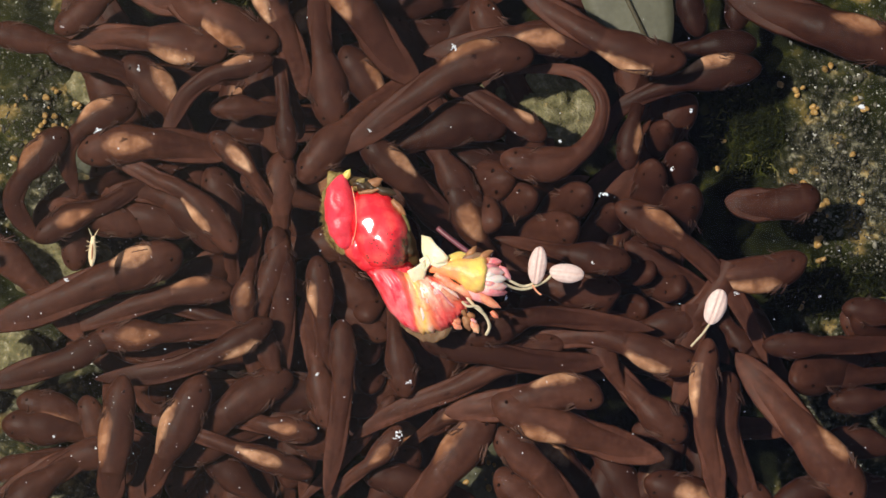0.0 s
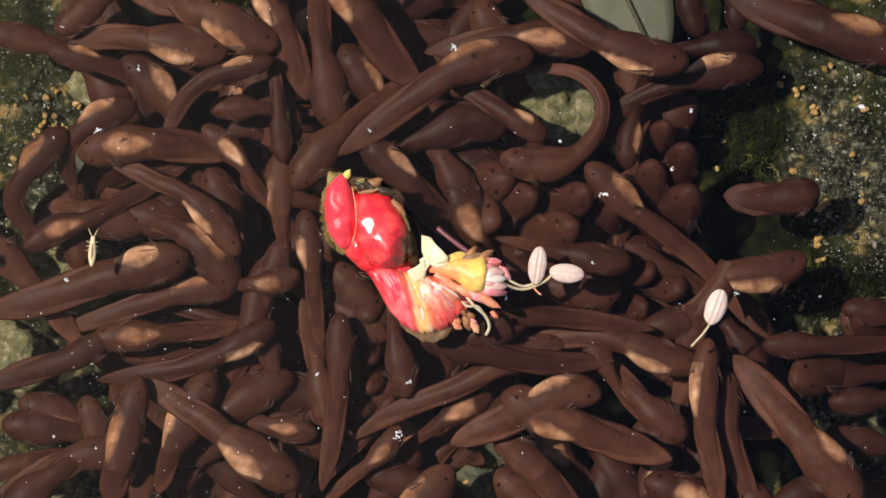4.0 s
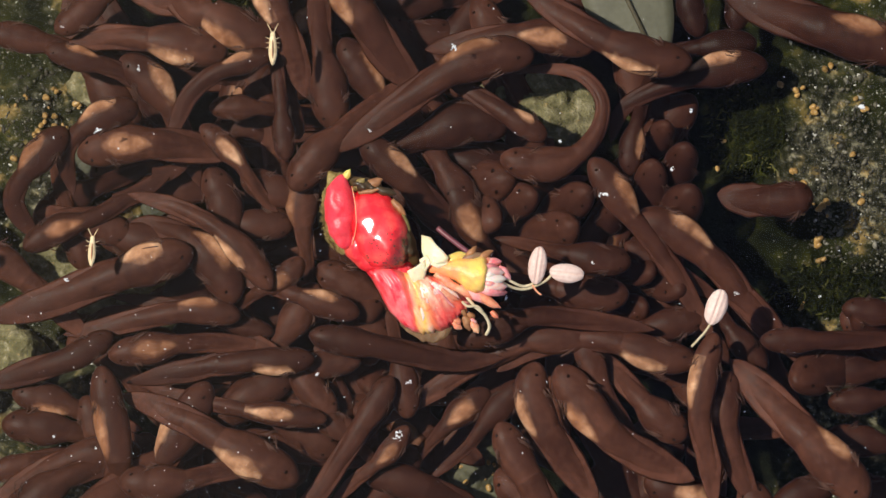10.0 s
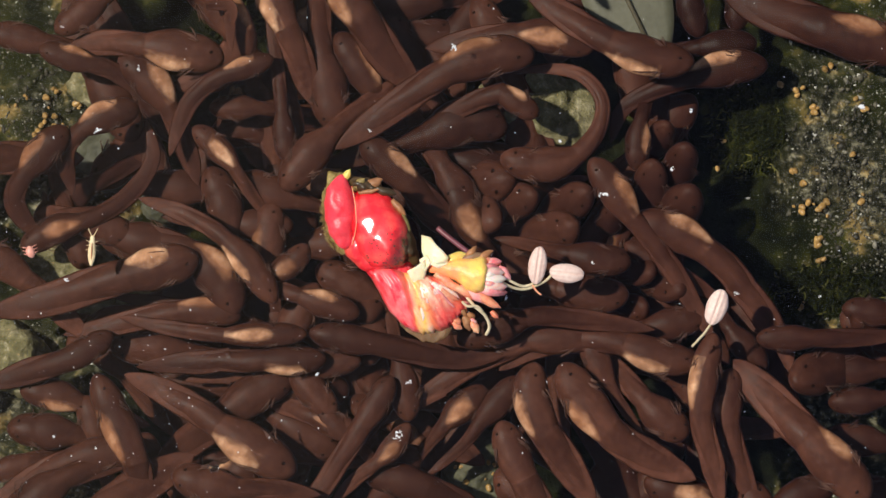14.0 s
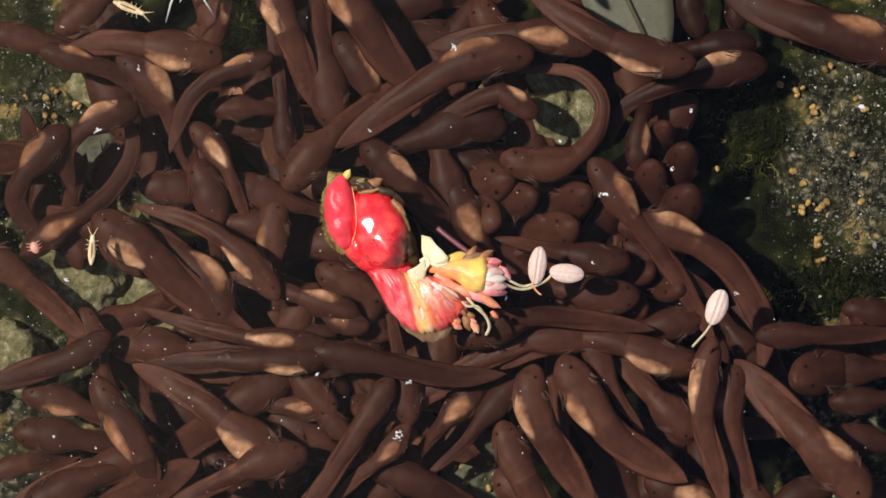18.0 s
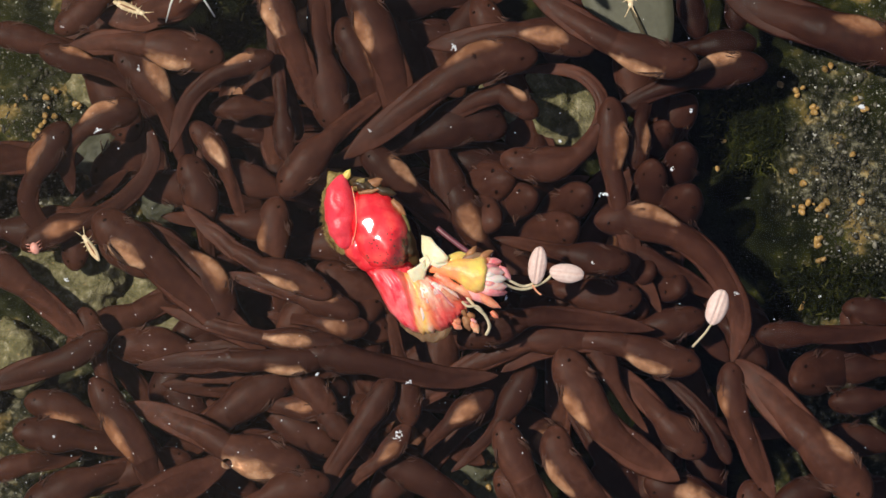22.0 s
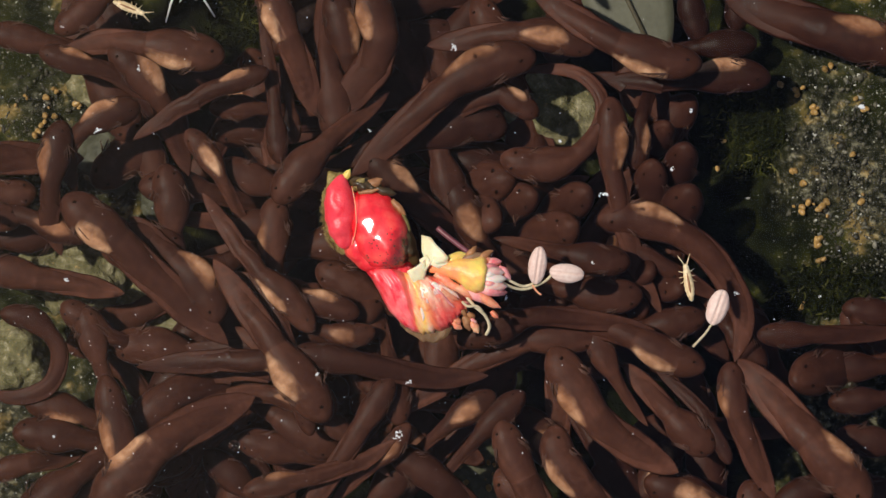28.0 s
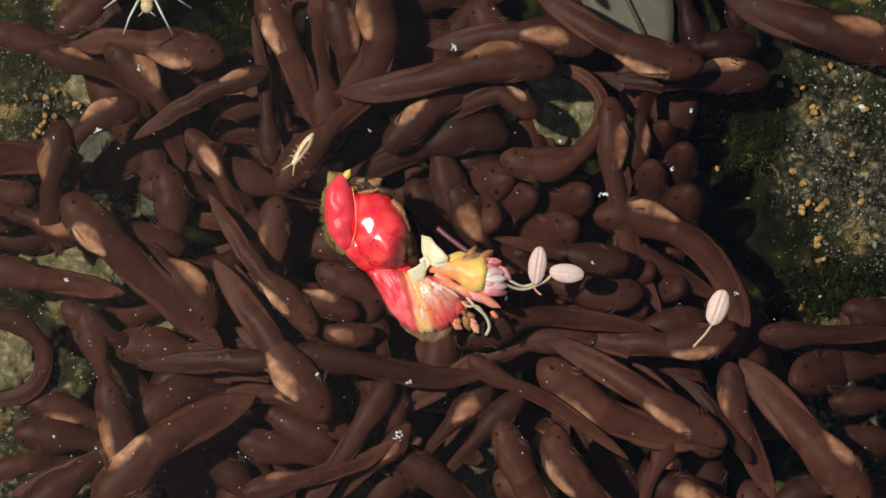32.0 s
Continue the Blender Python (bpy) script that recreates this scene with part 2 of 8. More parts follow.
def body_width(u, end):
    """Half width along the body, snout 0 to vent 1, where it is end."""
    head = max(0.0, 1 - (1 - min(u, 0.42) / 0.42) ** 2.1) ** 0.56 * 0.95
    neck = 1 - 0.05 * math.exp(-((u - 0.42) / 0.06) ** 2)
    rear = 1 + 0.05 * math.exp(-((u - 0.66) / 0.16) ** 2) - (1 - end) * max(0.0, (u - 0.62) / 0.38) ** 1.5
    return head * neck * rear


def tadpole(z, w, fin, belly, length, drop, spine, rows, tone=0.0, dive=0.0, dim=1.0):
    """One hatchling: w half width, fin its tail fin's half height in w, belly the side on which the pale belly shows, length of the body,
    drop of the tail, dive the degrees by which the tail hangs down, dim the share of its lightness, spine from snout to tail tip about the body's middle, rows of time, place, turn and the bends of three tail pieces."""
    N = 72
    line, total = smooth_line(spine, N)
    step = total / (N - 1)
    seed = RND.random() * 50

    def at(s):
        i = min(max(s / step, 0), N - 1.001)
        k = int(i)
        p = line[k].lerp(line[k + 1], i - k)
        d = (line[min(k + 2, N - 1)] - line[max(k - 1, 0)]).normalized()
        f = max(0.0, (s - length) / max(total - length, 0.1))
        p.z = -drop * f * f * (3 - 2 * f)
        return p, Vector((-d.y, d.x, 0))

    side = {"L": 1, "R": -1}.get(belly, 0)
    shade = {"-": "dark brown tadpole in the crowd on the pool bed", "C": "brown tadpole turned over with its pale tan belly showing"}.get(belly, "brown tadpole lying on its side with a pale tan belly")
    t0, x0, y0, a0 = rows[0][:4]
    ob = thing("tadpole", x0, y0, z, a0, label=shade, category="tadpole", group="crowd of tadpoles")
    high = w * 0.64
    end = max(0.56, min(0.9, fin * 0.98))

    def skin_point(u, a, grow=1.0):
        p, n = at(u * length)
        r = body_width(u, end)
        q = p + n * (w * r * math.cos(a) * grow) + Vector((0, 0, high * (r ** 0.8) * math.sin(a) * grow))
        return q * 1.0 + n * (0.035 * w * noise.noise(Vector((u * 4, math.cos(a) + seed, math.sin(a)))))

    # body
    bm = bmesh.new()
    us = [0.004, 0.02, 0.05, 0.09, 0.14, 0.2, 0.26, 0.32, 0.37, 0.41, 0.46, 0.52, 0.58, 0.64, 0.7, 0.76, 0.82, 0.88, 0.94, 1.0]
    made = rings(bm, [[skin_point(u, 2 * math.pi * k / 18) for k in range(18)] for u in us], False, [seed + u * length for u in us])
    bm.faces.new(made[0])
    part("body", bm, SKIN, ob)
    # belly patch, a little proud of the flank
    if belly != "-":
        bm = bmesh.new()
        inner = bm.verts.layers.float.new("inner")
        skin = bm.verts.layers.float_vector.new("along")
        mid = radians(90 - side * RND.uniform(42, 60))
        wide = radians(RND.uniform(34, 48) if side else RND.uniform(34, 46))
        lo, hi = 0.34 + RND.uniform(-0.03, 0.06), 1.0
        skew = RND.uniform(-0.25, 0.25)
        grid = []
        for i in range(19):
            f = i / 18
            row = []
            for k in range(13):
                g = k / 12 * 2 - 1
                u, c = lo + (hi - lo) * f, mid + wide * g
                v = bm.verts.new(skin_point(u, c, 1.012))
                lean = g + skew * (f - 0.5) * (1 - g * g)
                taper = 1 - 0.45 * max(0.0, f - 0.45) / 0.55
                v[inner] = max(0.0, 1 - (abs(lean / taper) ** 2.2 + abs(2 * f - 1) ** 3.4) ** 0.4)
                v[skin] = ((seed + u * length) * 0.3, 0.8 * math.cos(c), 0.8 * math.sin(c))
                row.append(v)
            grid.append(row)
        for r, q in zip(grid, grid[1:]):
            for k in range(12):
                bm.faces.new((r[k], r[k + 1], q[k + 1], q[k]))
        part("belly", bm, BELLY, ob, "pale tan belly patch")
    # eyes
    for s in (1, -1):
        if side and s == side:
            continue
        bm = bmesh.new()
        q = skin_point(0.17, radians(90 - s * (35 if not side else 12)), 0.985)
        blob(bm, q, (0.10 * w, 0.075 * w, 0.06 * w), RND.uniform(0, 90), level=2)
        part("eye", bm, EYE, ob, "small black eye")
    # feathery outer gills behind the head
    for s in (1, -1):
        bm = bmesh.new()
        root, n = at(0.37 * length)
        d = Vector((n.y, -n.x, 0)) * (-1)
        back = (at(0.5 * length)[0] - root).normalized()
        for k in range(6):
            r = skin_point(0.34 + 0.017 * k, radians(90 - s * RND.uniform(38, 70)), 0.98)
            out = (n * s * RND.uniform(0.15, 0.75) + back * RND.uniform(0.35, 1.2) + Vector((0, 0, RND.uniform(-0.05, 0.22)))).normalized()
            L = w * RND.uniform(0.30, 0.70)
            curl = RND.uniform(-0.4, 0.8)
            mids = [r + out * L * f + back * (L * curl * f * f) + Vector((0, 0, -0.2 * L * f * f)) for f in (0, 0.3, 0.6, 0.85, 1.0)]
            tube(bm, mids, [0.036 * w, 0.034 * w, 0.028 * w, 0.02 * w, 0.008 * w], 5)
            for f in (1, 2, 3):
                tip = mids[f] + (out.cross(Vector((0, 0, 1))) * RND.choice((-1, 1)) * RND.uniform(0.4, 1.1) + out).normalized() * L * RND.uniform(0.15, 0.34)
                tube(bm, [mids[f], (mids[f] + tip) / 2, tip], [0.016 * w, 0.013 * w, 0.006 * w], 4)
        part("gill", bm, GILL, ob, "feathery outer gill")
    # tail: a fleshy core with a thin fin along it, in one piece or in three that bend
    bends = len(rows[0]) > 4
    span = total - length
    cuts = [0.0, 0.34, 0.67, 1.0] if bends else [0.0, 1.0]
    pivots, pieces = [], []
    for c, (f0, f1) in enumerate(zip(cuts, cuts[1:])):
        pivot = at(length * 0.97 + span * f0)[0]
        pivots.append(pivot)
        n_rings = 9 if bends else 22
        fs = [f0 - 0.09, f0 - 0.045, f0] + [f0 + (f1 - f0) * i / n_rings for i in range(1, n_rings + 1)]
        core, web = [], []
        for f in fs:
            p, n = at(length + span * f)
            g = max(0.0, f)
            tuck = 1.0 if f >= f0 + 0.01 else 0.985 - 0.5 * (f0 - f)
            h = w * (end + (fin * 1.04 - end) * min(1, g / 0.3)) if g < 0.3 else w * fin * 1.04 * (max(0.0, 1 - ((g - 0.3) / 0.7) ** 2.6) ** 0.72)
            h = max(h * (1 + min(1, g * 4) * 0.08 * noise.noise(Vector((f * 6, seed, 0)))), 0.015 * w) * tuck
            r = h * (1.0 - 0.30 * min(1, g * 3.0))
            up = high * end ** 0.8 * ((1 - g) ** 2.0 * 0.94 + 0.06) * tuck
            power = 0.5 + 0.32 * min(1, g * 2.6)
            sway = 0.10 * w * min(1, g * 4) * noise.noise(Vector((f * 3.3, seed, 4)))
            core.append([p + n * (r * math.cos(b)) + Vector((0, 0, math.copysign(1, math.sin(b)) * up * abs(math.sin(b)) ** (2 * power) + sway * math.cos(b))) for b in (2 * math.pi * k / 18 for k in range(18))])
            th = 0.09 * w * (1 - 0.5 * g)
            web.append([p + n * (h * math.cos(b)) + Vector((0, 0, th * math.sin(b) + sway * math.cos(b))) for b in (2 * math.pi * k / 12 for k in range(12))])
        names = ("tail_base", "tail_middle", "tail_tip") if bends else ("tail",)
        bm = bmesh.new()
        rings(bm, core, False, [seed + length + span * f for f in fs])
        bmesh.ops.translate(bm, vec=-pivot, verts=bm.verts)
        tail = part(names[c], bm, SKIN, ob)
        tail.location = pivot * MM
        bm = bmesh.new()
        rings(bm, web, False, [seed + length + span * f for f in fs])
        bmesh.ops.translate(bm, vec=-pivot, verts=bm.verts)
        part("tail_fin", bm, FIN, tail, "thin translucent brown tail fin")
        pieces.append(tail)
    v = (tone or RND.uniform(0.72, 1.34)) * dim
    for o in ob.children_recursive:
        o.color = (v, v * greying(v), v * greying(v), 1)
    if len(rows) > 1:
        MOVING.append((ob, [(r[0], pose(r[1] * MM, r[2] * MM, z * MM, 0, 0, r[3])) for r in rows]))
        if bends:
            paths = [[], [], []]
            for r in rows:
                m = Matrix.Identity(4)
                for c in range(3):
                    m = m @ Matrix.Translation(pivots[c] * MM - (pivots[c - 1] * MM if c else Vector())) @ Matrix.Rotation(radians(r[4 + c]), 4, "Z")
                    paths[c].append((r[0], m.copy()))
            MOVING.extend(zip(pieces, paths))
    if dive:
        down = Vector((spine[1][0] - spine[0][0], spine[1][1] - spine[0][1], 0)).normalized()
        ob.matrix_basis = ob.matrix_basis @ Matrix.Rotation(radians(dive), 4, down.cross(Vector((0, 0, -1))))
    return ob


def diver(x, y, z, w, deg, dive):
    """A tadpole with its head up at x, y; its tail hangs down and away towards deg."""
    d = Vector((math.cos(radians(deg)), math.sin(radians(deg))))
    half, total = 1.45 * w / 0.7, 4.6 * w / 0.7
    back = half - w * 0.9
    mid = d * (back * math.cos(radians(dive)))
    tadpole(z - back * math.sin(radians(dive)), w, 0.6, "-", 2 * half, 0.2, [tuple(d * (total * f - half)) for f in (0, 0.3, 0.6, 1.0)],
            [(0, x + mid.x, y + mid.y, 0.0)], dive=dive)


tadpole(-3.27, 0.55, 0.70, "-", 2.10, 0.8,
        [(-1.03, 0.22), (0.46, -0.10), (1.94, -0.48), (3.39, -0.94)],
        [(0, -15.31, 7.63, -0)])
tadpole(-2.44, 0.48, 0.70, "L", 1.98, 0.5,
        [(-0.94, 0.30), (0.42, -0.13), (1.79, -0.56), (2.91, -1.46)],
        [(0, -13.23, 6.89, -0), (12, -13.38, 6.90, -0), (13.5, -13.54, 6.90, -0), (28, -13.54, 6.81, -0), (32, -13.54, 6.81, -0)])
tadpole(-2.58, 0.55, 0.70, "-", 2.10, 0.8,
        [(-0.85, -0.61), (0.37, 0.29), (1.53, 1.28), (2.68, 2.26)],
        [(0, -13.05, 8.37, -0)])
tadpole(-2.50, 0.77, 0.60, "L", 2.93, 0.8,
        [(1.44, -0.26), (-0.13, 0.02), (-1.70, 0.25), (-3.29, 0.28), (-4.74, -0.37)],
        [(0, -9.12, 7.30, -0), (13, -9.18, 7.27, -0), (13.5, -9.27, 7.08, -0), (32, -9.22, 7.14, -0)])
tadpole(-2.80, 0.68, 0.60, "L", 2.57, 0.8,
        [(-1.03, 0.76), (0.07, -0.09), (0.86, -1.24), (1.36, -2.54), (1.79, -3.87)],
        [(0, -10.49, 6.06, 0), (24.5, -10.83, 6.37, 0), (32, -11.11, 6.62, 0)])
tadpole(-1.81, 0.42, 0.80, "R", 1.86, 0.5,
        [(0.90, 0.22), (-0.18, -0.05), (-1.24, -0.36), (-2.14, -0.99), (-2.73, -1.93), (-3.14, -2.96)],
        [(0, -6.95, 6.58, 0, 0, 0, 0), (5.5, -6.96, 6.55, 1, -0, 0, 0), (11, -6.96, 6.73, 5, -0, -0, 0), (12, -6.79, 6.43, 1, -0, -0, 0), (13, -6.77, 6.37, 0, -0, 0, 0), (14, -6.92, 6.53, 5, -0, -0, 0), (25.5, -6.85, 6.67, 5, -0, -0, 0), (26.5, -6.83, 6.61, 4, -0, 0, 0), (28, -7.08, 6.09, 5, -5, -24, -10), (32, -7.08, 6.09, 5, -5, -24, -10)])
tadpole(-2.48, 0.55, 0.60, "C", 2.43, 0.5,
        [(-1.05, -0.61), (0.26, 0.08), (1.67, 0.53), (2.90, 1.35), (3.68, 2.59), (3.48, 4.05)],
        [(0, -13.64, 0.98, 4, -2, -21, -42), (3, -14.01, 0.64, 1, -0, -19, -42), (10.2, -14.01, 0.64, 1, -0, -19, -42), (11, -14.05, 0.63, -0, -0, -0, -0), (13.5, -14.08, 0.63, 0, -0, -0, -0), (18, -14.18, 0.54, 12, -0, -0, -0), (22.4, -14.05, 0.63, -0, -0, -0, -0), (22.8, -13.81, 0.64, 71, 1, -11, -21), (23.2, -13.57, 0.66, 143, 1, -22, -42), (32, -13.57, 0.66, 143, 1, -22, -42)])
tadpole(-2.40, 0.77, 0.80, "L", 2.93, 0.8,
        [(-1.16, 0.90), (0.09, -0.09), (0.93, -1.38), (0.01, -2.57), (-1.51, -3.03)],
        [(0, -7.23, 7.78, -162, 64, 55, 10), (11.1, -7.23, 7.78, -162, 64, 55, 10), (12, -8.78, 11.76, -153, 61, 51, 7), (12.33, -8.56, 10.78, -102, 41, 34, 4), (12.67, -8.35, 9.81, -51, 20, 17, 2), (13, -8.13, 8.83, -0, -0, -0, -0), (19.33, -8.35, 9.81, -51, 20, 17, 2), (25.67, -8.56, 10.78, -102, 41, 34, 4), (32, -8.78, 11.76, -153, 61, 51, 7)])
tadpole(-1.79, 0.59, 0.55, "R", 2.23, 0.8,
        [(1.05, 0.38), (-0.47, -0.17), (-1.49, -1.32), (-1.21, -2.89)],
        [(0, -11.99, 4.83, 1), (20, -11.88, 4.73, -4), (32, -11.86, 4.83, -1)])
tadpole(-1.71, 0.61, 0.60, "R", 2.30, 0.8,
        [(0.83, 0.79), (-0.31, -0.41), (-1.07, -1.84), (-0.20, -3.26)],
        [(0, -14.26, 3.51, -1, -0, -0, -0), (6, -14.26, 3.51, -1, -0, -0, -0), (19.5, -14.21, 3.61, -0, -0, -0, -0), (21.5, -14.15, 3.60, 6, -0, -0, -0), (23.5, -13.94, 3.60, 21, 1, -47, 6), (24.5, -14.14, 3.59, 4, -0, -0, -0), (25.5, -13.94, 3.60, 21, 1, -47, 6), (28, -13.87, 3.50, 31, -4, -49, 6), (32, -13.87, 3.50, 31, -4, -49, 6)])
tadpole(-3.35, 0.48, 0.50, "-", 1.82, 0.8,
        [(-0.91, -0.04), (0.41, -0.00), (1.73, -0.10), (3.05, -0.20)],
        [(0, -7.51, 5.10, -0)])
tadpole(-2.52, 0.47, 0.50, "C", 2.10, 0.8,
        [(-0.83, 0.63), (0.29, -0.37), (1.17, -1.61), (2.04, -2.85)],
        [(0, -7.52, 3.54, 0, 0, 0, 0), (2, -7.56, 3.52, 0, 0, 0, 0), (2.5, -7.72, 3.77, 0, 0, 0, 0), (11, -7.91, 3.8, 0, 0, 0, 0), (13, -8.06, 3.74, 0, 0, 0, 0), (20, -8.31, 3.81, -9, -4, -7, 5), (25.5, -8.31, 3.81, -9, -4, -7, 5), (28, -8.49, 3.52, -10, 5, -4, 0), (32, -8.49, 3.52, -10, 5, -4, 0)])
tadpole(-2.44, 0.41, 0.60, "-", 1.78, 0.5,
        [(0.06, -0.89), (-0.09, 0.92), (-0.29, 2.73), (-0.65, 4.52)],
        [(0, -5.60, 4.08, -0), (7, -5.86, 3.94, -0), (8, -5.71, 4.04, -0), (21, -5.68, 4.04, -0), (32, -6.21, 3.85, -0)])
tadpole(-3.33, 0.30, 0.60, "L", 1.30, 0.5,
        [(0.08, -0.65), (-0.09, 0.64), (-0.30, 1.92), (-0.42, 3.22)],
        [(0, -5.25, 4.59, -0), (6.5, -5.37, 4.44, -0), (10, -5.28, 4.59, -0), (25.5, -5.31, 4.50, -0), (32, -5.71, 4.36, -0)])
tadpole(-2.50, 0.63, 0.80, "R", 2.50, 0.5,
        [(-0.47, 1.15), (0.22, -0.52), (0.94, -2.17), (1.45, -3.91)],
        [(0, -6.38, 9.36, -0), (3.5, -6.35, 9.24, -0), (10, -6.35, 9.33, -0), (12, -6.29, 8.99, -0), (13, -6.29, 8.99, -0), (13.5, -6.10, 9.05, -0), (28, -6.04, 8.68, -0), (31.5, -6.14, 8.49, -0), (32, -6.03, 8.25, -0)])
tadpole(-3.17, 0.74, 0.60, "-", 2.80, 0.8,
        [(0.18, -1.39), (-0.02, 0.12), (-0.29, 1.62), (-0.37, 3.14), (-0.40, 4.66)],
        [(0, -4.09, 5.64, -0), (25, -4.09, 5.54, -0), (27.5, -3.84, 5.08, -0), (29, -3.84, 5.05, -0), (32, -4.16, 4.86, -0)], dim=0.78)
tadpole(-3.31, 0.65, 0.70, "L", 2.45, 1.3,
        [(-0.68, 1.02), (0.28, -0.48), (1.15, -2.03), (2.03, -3.57)],
        [(0, -2.94, 6.28, -0), (8, -2.97, 6.37, -0), (9.5, -2.97, 6.43, -0), (10.5, -3.03, 6.65, -0), (12.5, -3.13, 6.62, -0), (13, -3.13, 6.77, -0), (20, -3.19, 6.77, -0), (21, -3.15, 7.23, -9), (25.5, -3.15, 7.23, -9), (28, -3.65, 8.17, -19), (32, -3.65, 8.17, -19)], dim=0.78)
tadpole(-2.48, 0.74, 0.90, "R", 2.83, 0.5,
        [(-0.84, 1.14), (0.07, -0.10), (0.97, -1.35), (1.82, -2.63), (2.91, -3.72)],
        [(0, -3.70, 9.55, -0, -0, -0, -0), (10.5, -3.64, 9.41, -0, -0, -0, -0), (12.5, -3.79, 9.66, -0, -0, -0, -0), (13.5, -3.70, 9.41, -0, -0, -0, -0), (20, -3.71, 9.35, -0, -0, -0, -0), (21, -2.65, 8.44, -13, -1, -9, -8), (25.5, -2.65, 8.44, -13, -1, -9, -8), (28, -2.57, 8.84, -19, -31, -24, -7), (32, -2.57, 8.84, -19, -31, -24, -7)], tone=1.25, dim=0.74)
tadpole(-2.40, 0.64, 0.70, "C", 2.83, 0.5,
        [(1.35, -0.42), (-0.12, 0.02), (-1.65, 0.06), (-3.17, -0.18), (-4.68, -0.46)],
        [(0, 3.95, 7.53, 1), (28.5, 4.10, 7.60, -2), (32, 4.10, 7.60, -2)], dim=0.84)
tadpole(-3.25, 0.55, 0.50, "-", 2.10, 1.3,
        [(-0.33, 1.00), (0.10, -0.46), (0.43, -1.95), (0.75, -3.44)],
        [(0, -12.56, -6.26, -0, -0, -0, -0), (14, -12.56, -6.26, -0, -0, -0, -0), (16, -12.63, -3.07, 2, 6, 0, -0), (32, -12.63, -3.07, 2, 6, 0, -0)])
tadpole(-1.79, 0.77, 0.70, "R", 3.39, 0.5,
        [(1.69, 0.03), (0.34, 0.06), (-0.96, -0.29), (-2.15, -0.94), (-3.26, -1.72), (-4.37, -2.50), (-5.47, -3.28)],
        [(0, 1.58, 6.81, 2, -0, -0, -0), (3.5, 1.58, 6.81, 2, -0, -0, -0), (18, 1.60, 6.89, 0, -0, -0, -0), (24.5, 1.78, 6.67, 6, -0, -0, -0), (28, 1.68, 6.60, 8, -0, -0, -0), (29.3, 2.36, 6.72, -9, -9, -6, -7), (32, 2.36, 6.72, -9, -9, -6, -7)], dim=0.94)
tadpole(-2.46, 0.70, 0.50, "-", 2.65, 0.8,
        [(-0.81, -1.05), (0.07, 0.09), (1.07, 1.13), (2.18, 2.05), (3.29, 2.97)],
        [(0, -4.28, 3.43, -0), (2, -4.34, 3.38, -0), (3, -4.56, 3.29, -0), (10.5, -4.65, 3.16, -0), (14, -4.93, 3.16, -0), (20.5, -4.87, 3.04, -0), (23.5, -5.15, 2.88, -0), (25, -5.02, 2.88, -0), (28, -5.21, 2.70, -0), (30, -5.18, 2.79, -0), (30.5, -5.05, 2.98, -0), (32, -5.13, 3.18, -0)])
tadpole(-2.60, 0.66, 0.40, "-", 2.92, 0.5,
        [(-1.43, 0.28), (-0.18, -0.00), (1.07, 0.21), (1.99, 1.07), (2.25, 2.29), (1.50, 3.23), (0.25, 3.46), (-1.02, 3.32)],
        [(0, 3.47, 3.02, -0)])
tadpole(-3.27, 0.85, 0.50, "-", 3.23, 0.8,
        [(1.54, -0.38), (0.21, 0.02), (-1.09, -0.48), (-2.43, -0.88), (-3.78, -1.26), (-5.13, -1.64)],
        [(0, 0.78, 4.63, -0, -0, -0, -0), (13, 0.78, 4.63, -0, -0, -0, -0), (28.4, 0.78, 4.63, -0, -0, -0, -0), (29.2, 0.86, 4.31, -1, 9, -0, 0), (32, 0.86, 4.31, -1, 9, -0, 0)], tone=0.80, dim=0.80)
tadpole(-2.44, 0.46, 0.80, "R", 1.62, 0.5,
        [(0.70, -0.41), (-0.04, 0.02), (-0.78, 0.47), (-1.50, 0.94), (-2.23, 1.38), (-3.00, 1.76)],
        [(0, 3.02, 4.38, 0, 0, 0, 0), (10, 3.02, 4.38, 0, 0, 0, 0), (11, 3.09, 4.56, -3, 29, 1, -5), (12.2, 2.74, 5.2, -2, 52, 10, -4), (13, 2.74, 5.2, -2, 52, 10, -4), (32, 2.74, 5.2, -2, 52, 10, -4)], dim=0.66)
tadpole(-4.08, 0.59, 0.50, "-", 2.25, 0.8,
        [(1.11, -0.18), (-0.50, 0.10), (-2.04, 0.63), (-3.57, 1.19)],
        [(0, 1.36, 3.06, -0)], tone=0.75, dim=0.80)
tadpole(-2.50, 0.63, 0.80, "L", 2.38, 0.8,
        [(-0.89, 0.79), (0.38, -0.37), (1.60, -1.59), (2.81, -2.81)],
        [(0, -2.03, 3.18, -0, -0, -0, -0), (13, -2.03, 3.18, -0, -0, -0, -0), (28.4, -1.93, 2.68, -2, 6, -0, -0), (28.8, -1.58, 3.51, 42, -4, -6, -2), (29.2, -1.23, 4.34, 85, -14, -11, -5), (32, -1.23, 4.34, 85, -14, -11, -5)])
tadpole(-1.67, 0.73, 0.70, "L", 3.21, 0.5,
        [(1.59, -0.21), (0.20, -0.05), (-1.12, 0.38), (-2.35, 1.04), (-3.51, 1.82), (-4.62, 2.66)],
        [(0, 7.12, 6.92, -0), (32, 7.75, 6.78, -0)])
# low tone: the shade over this one and the next is painted into their skin
tadpole(-3.90, 0.56, 0.50, "-", 2.10, 0.8,
        [(1.05, 0.06), (-0.47, -0.04), (-1.98, -0.25), (-3.49, -0.47)],
        [(0, 10.29, 7.38, 0)], tone=0.42)
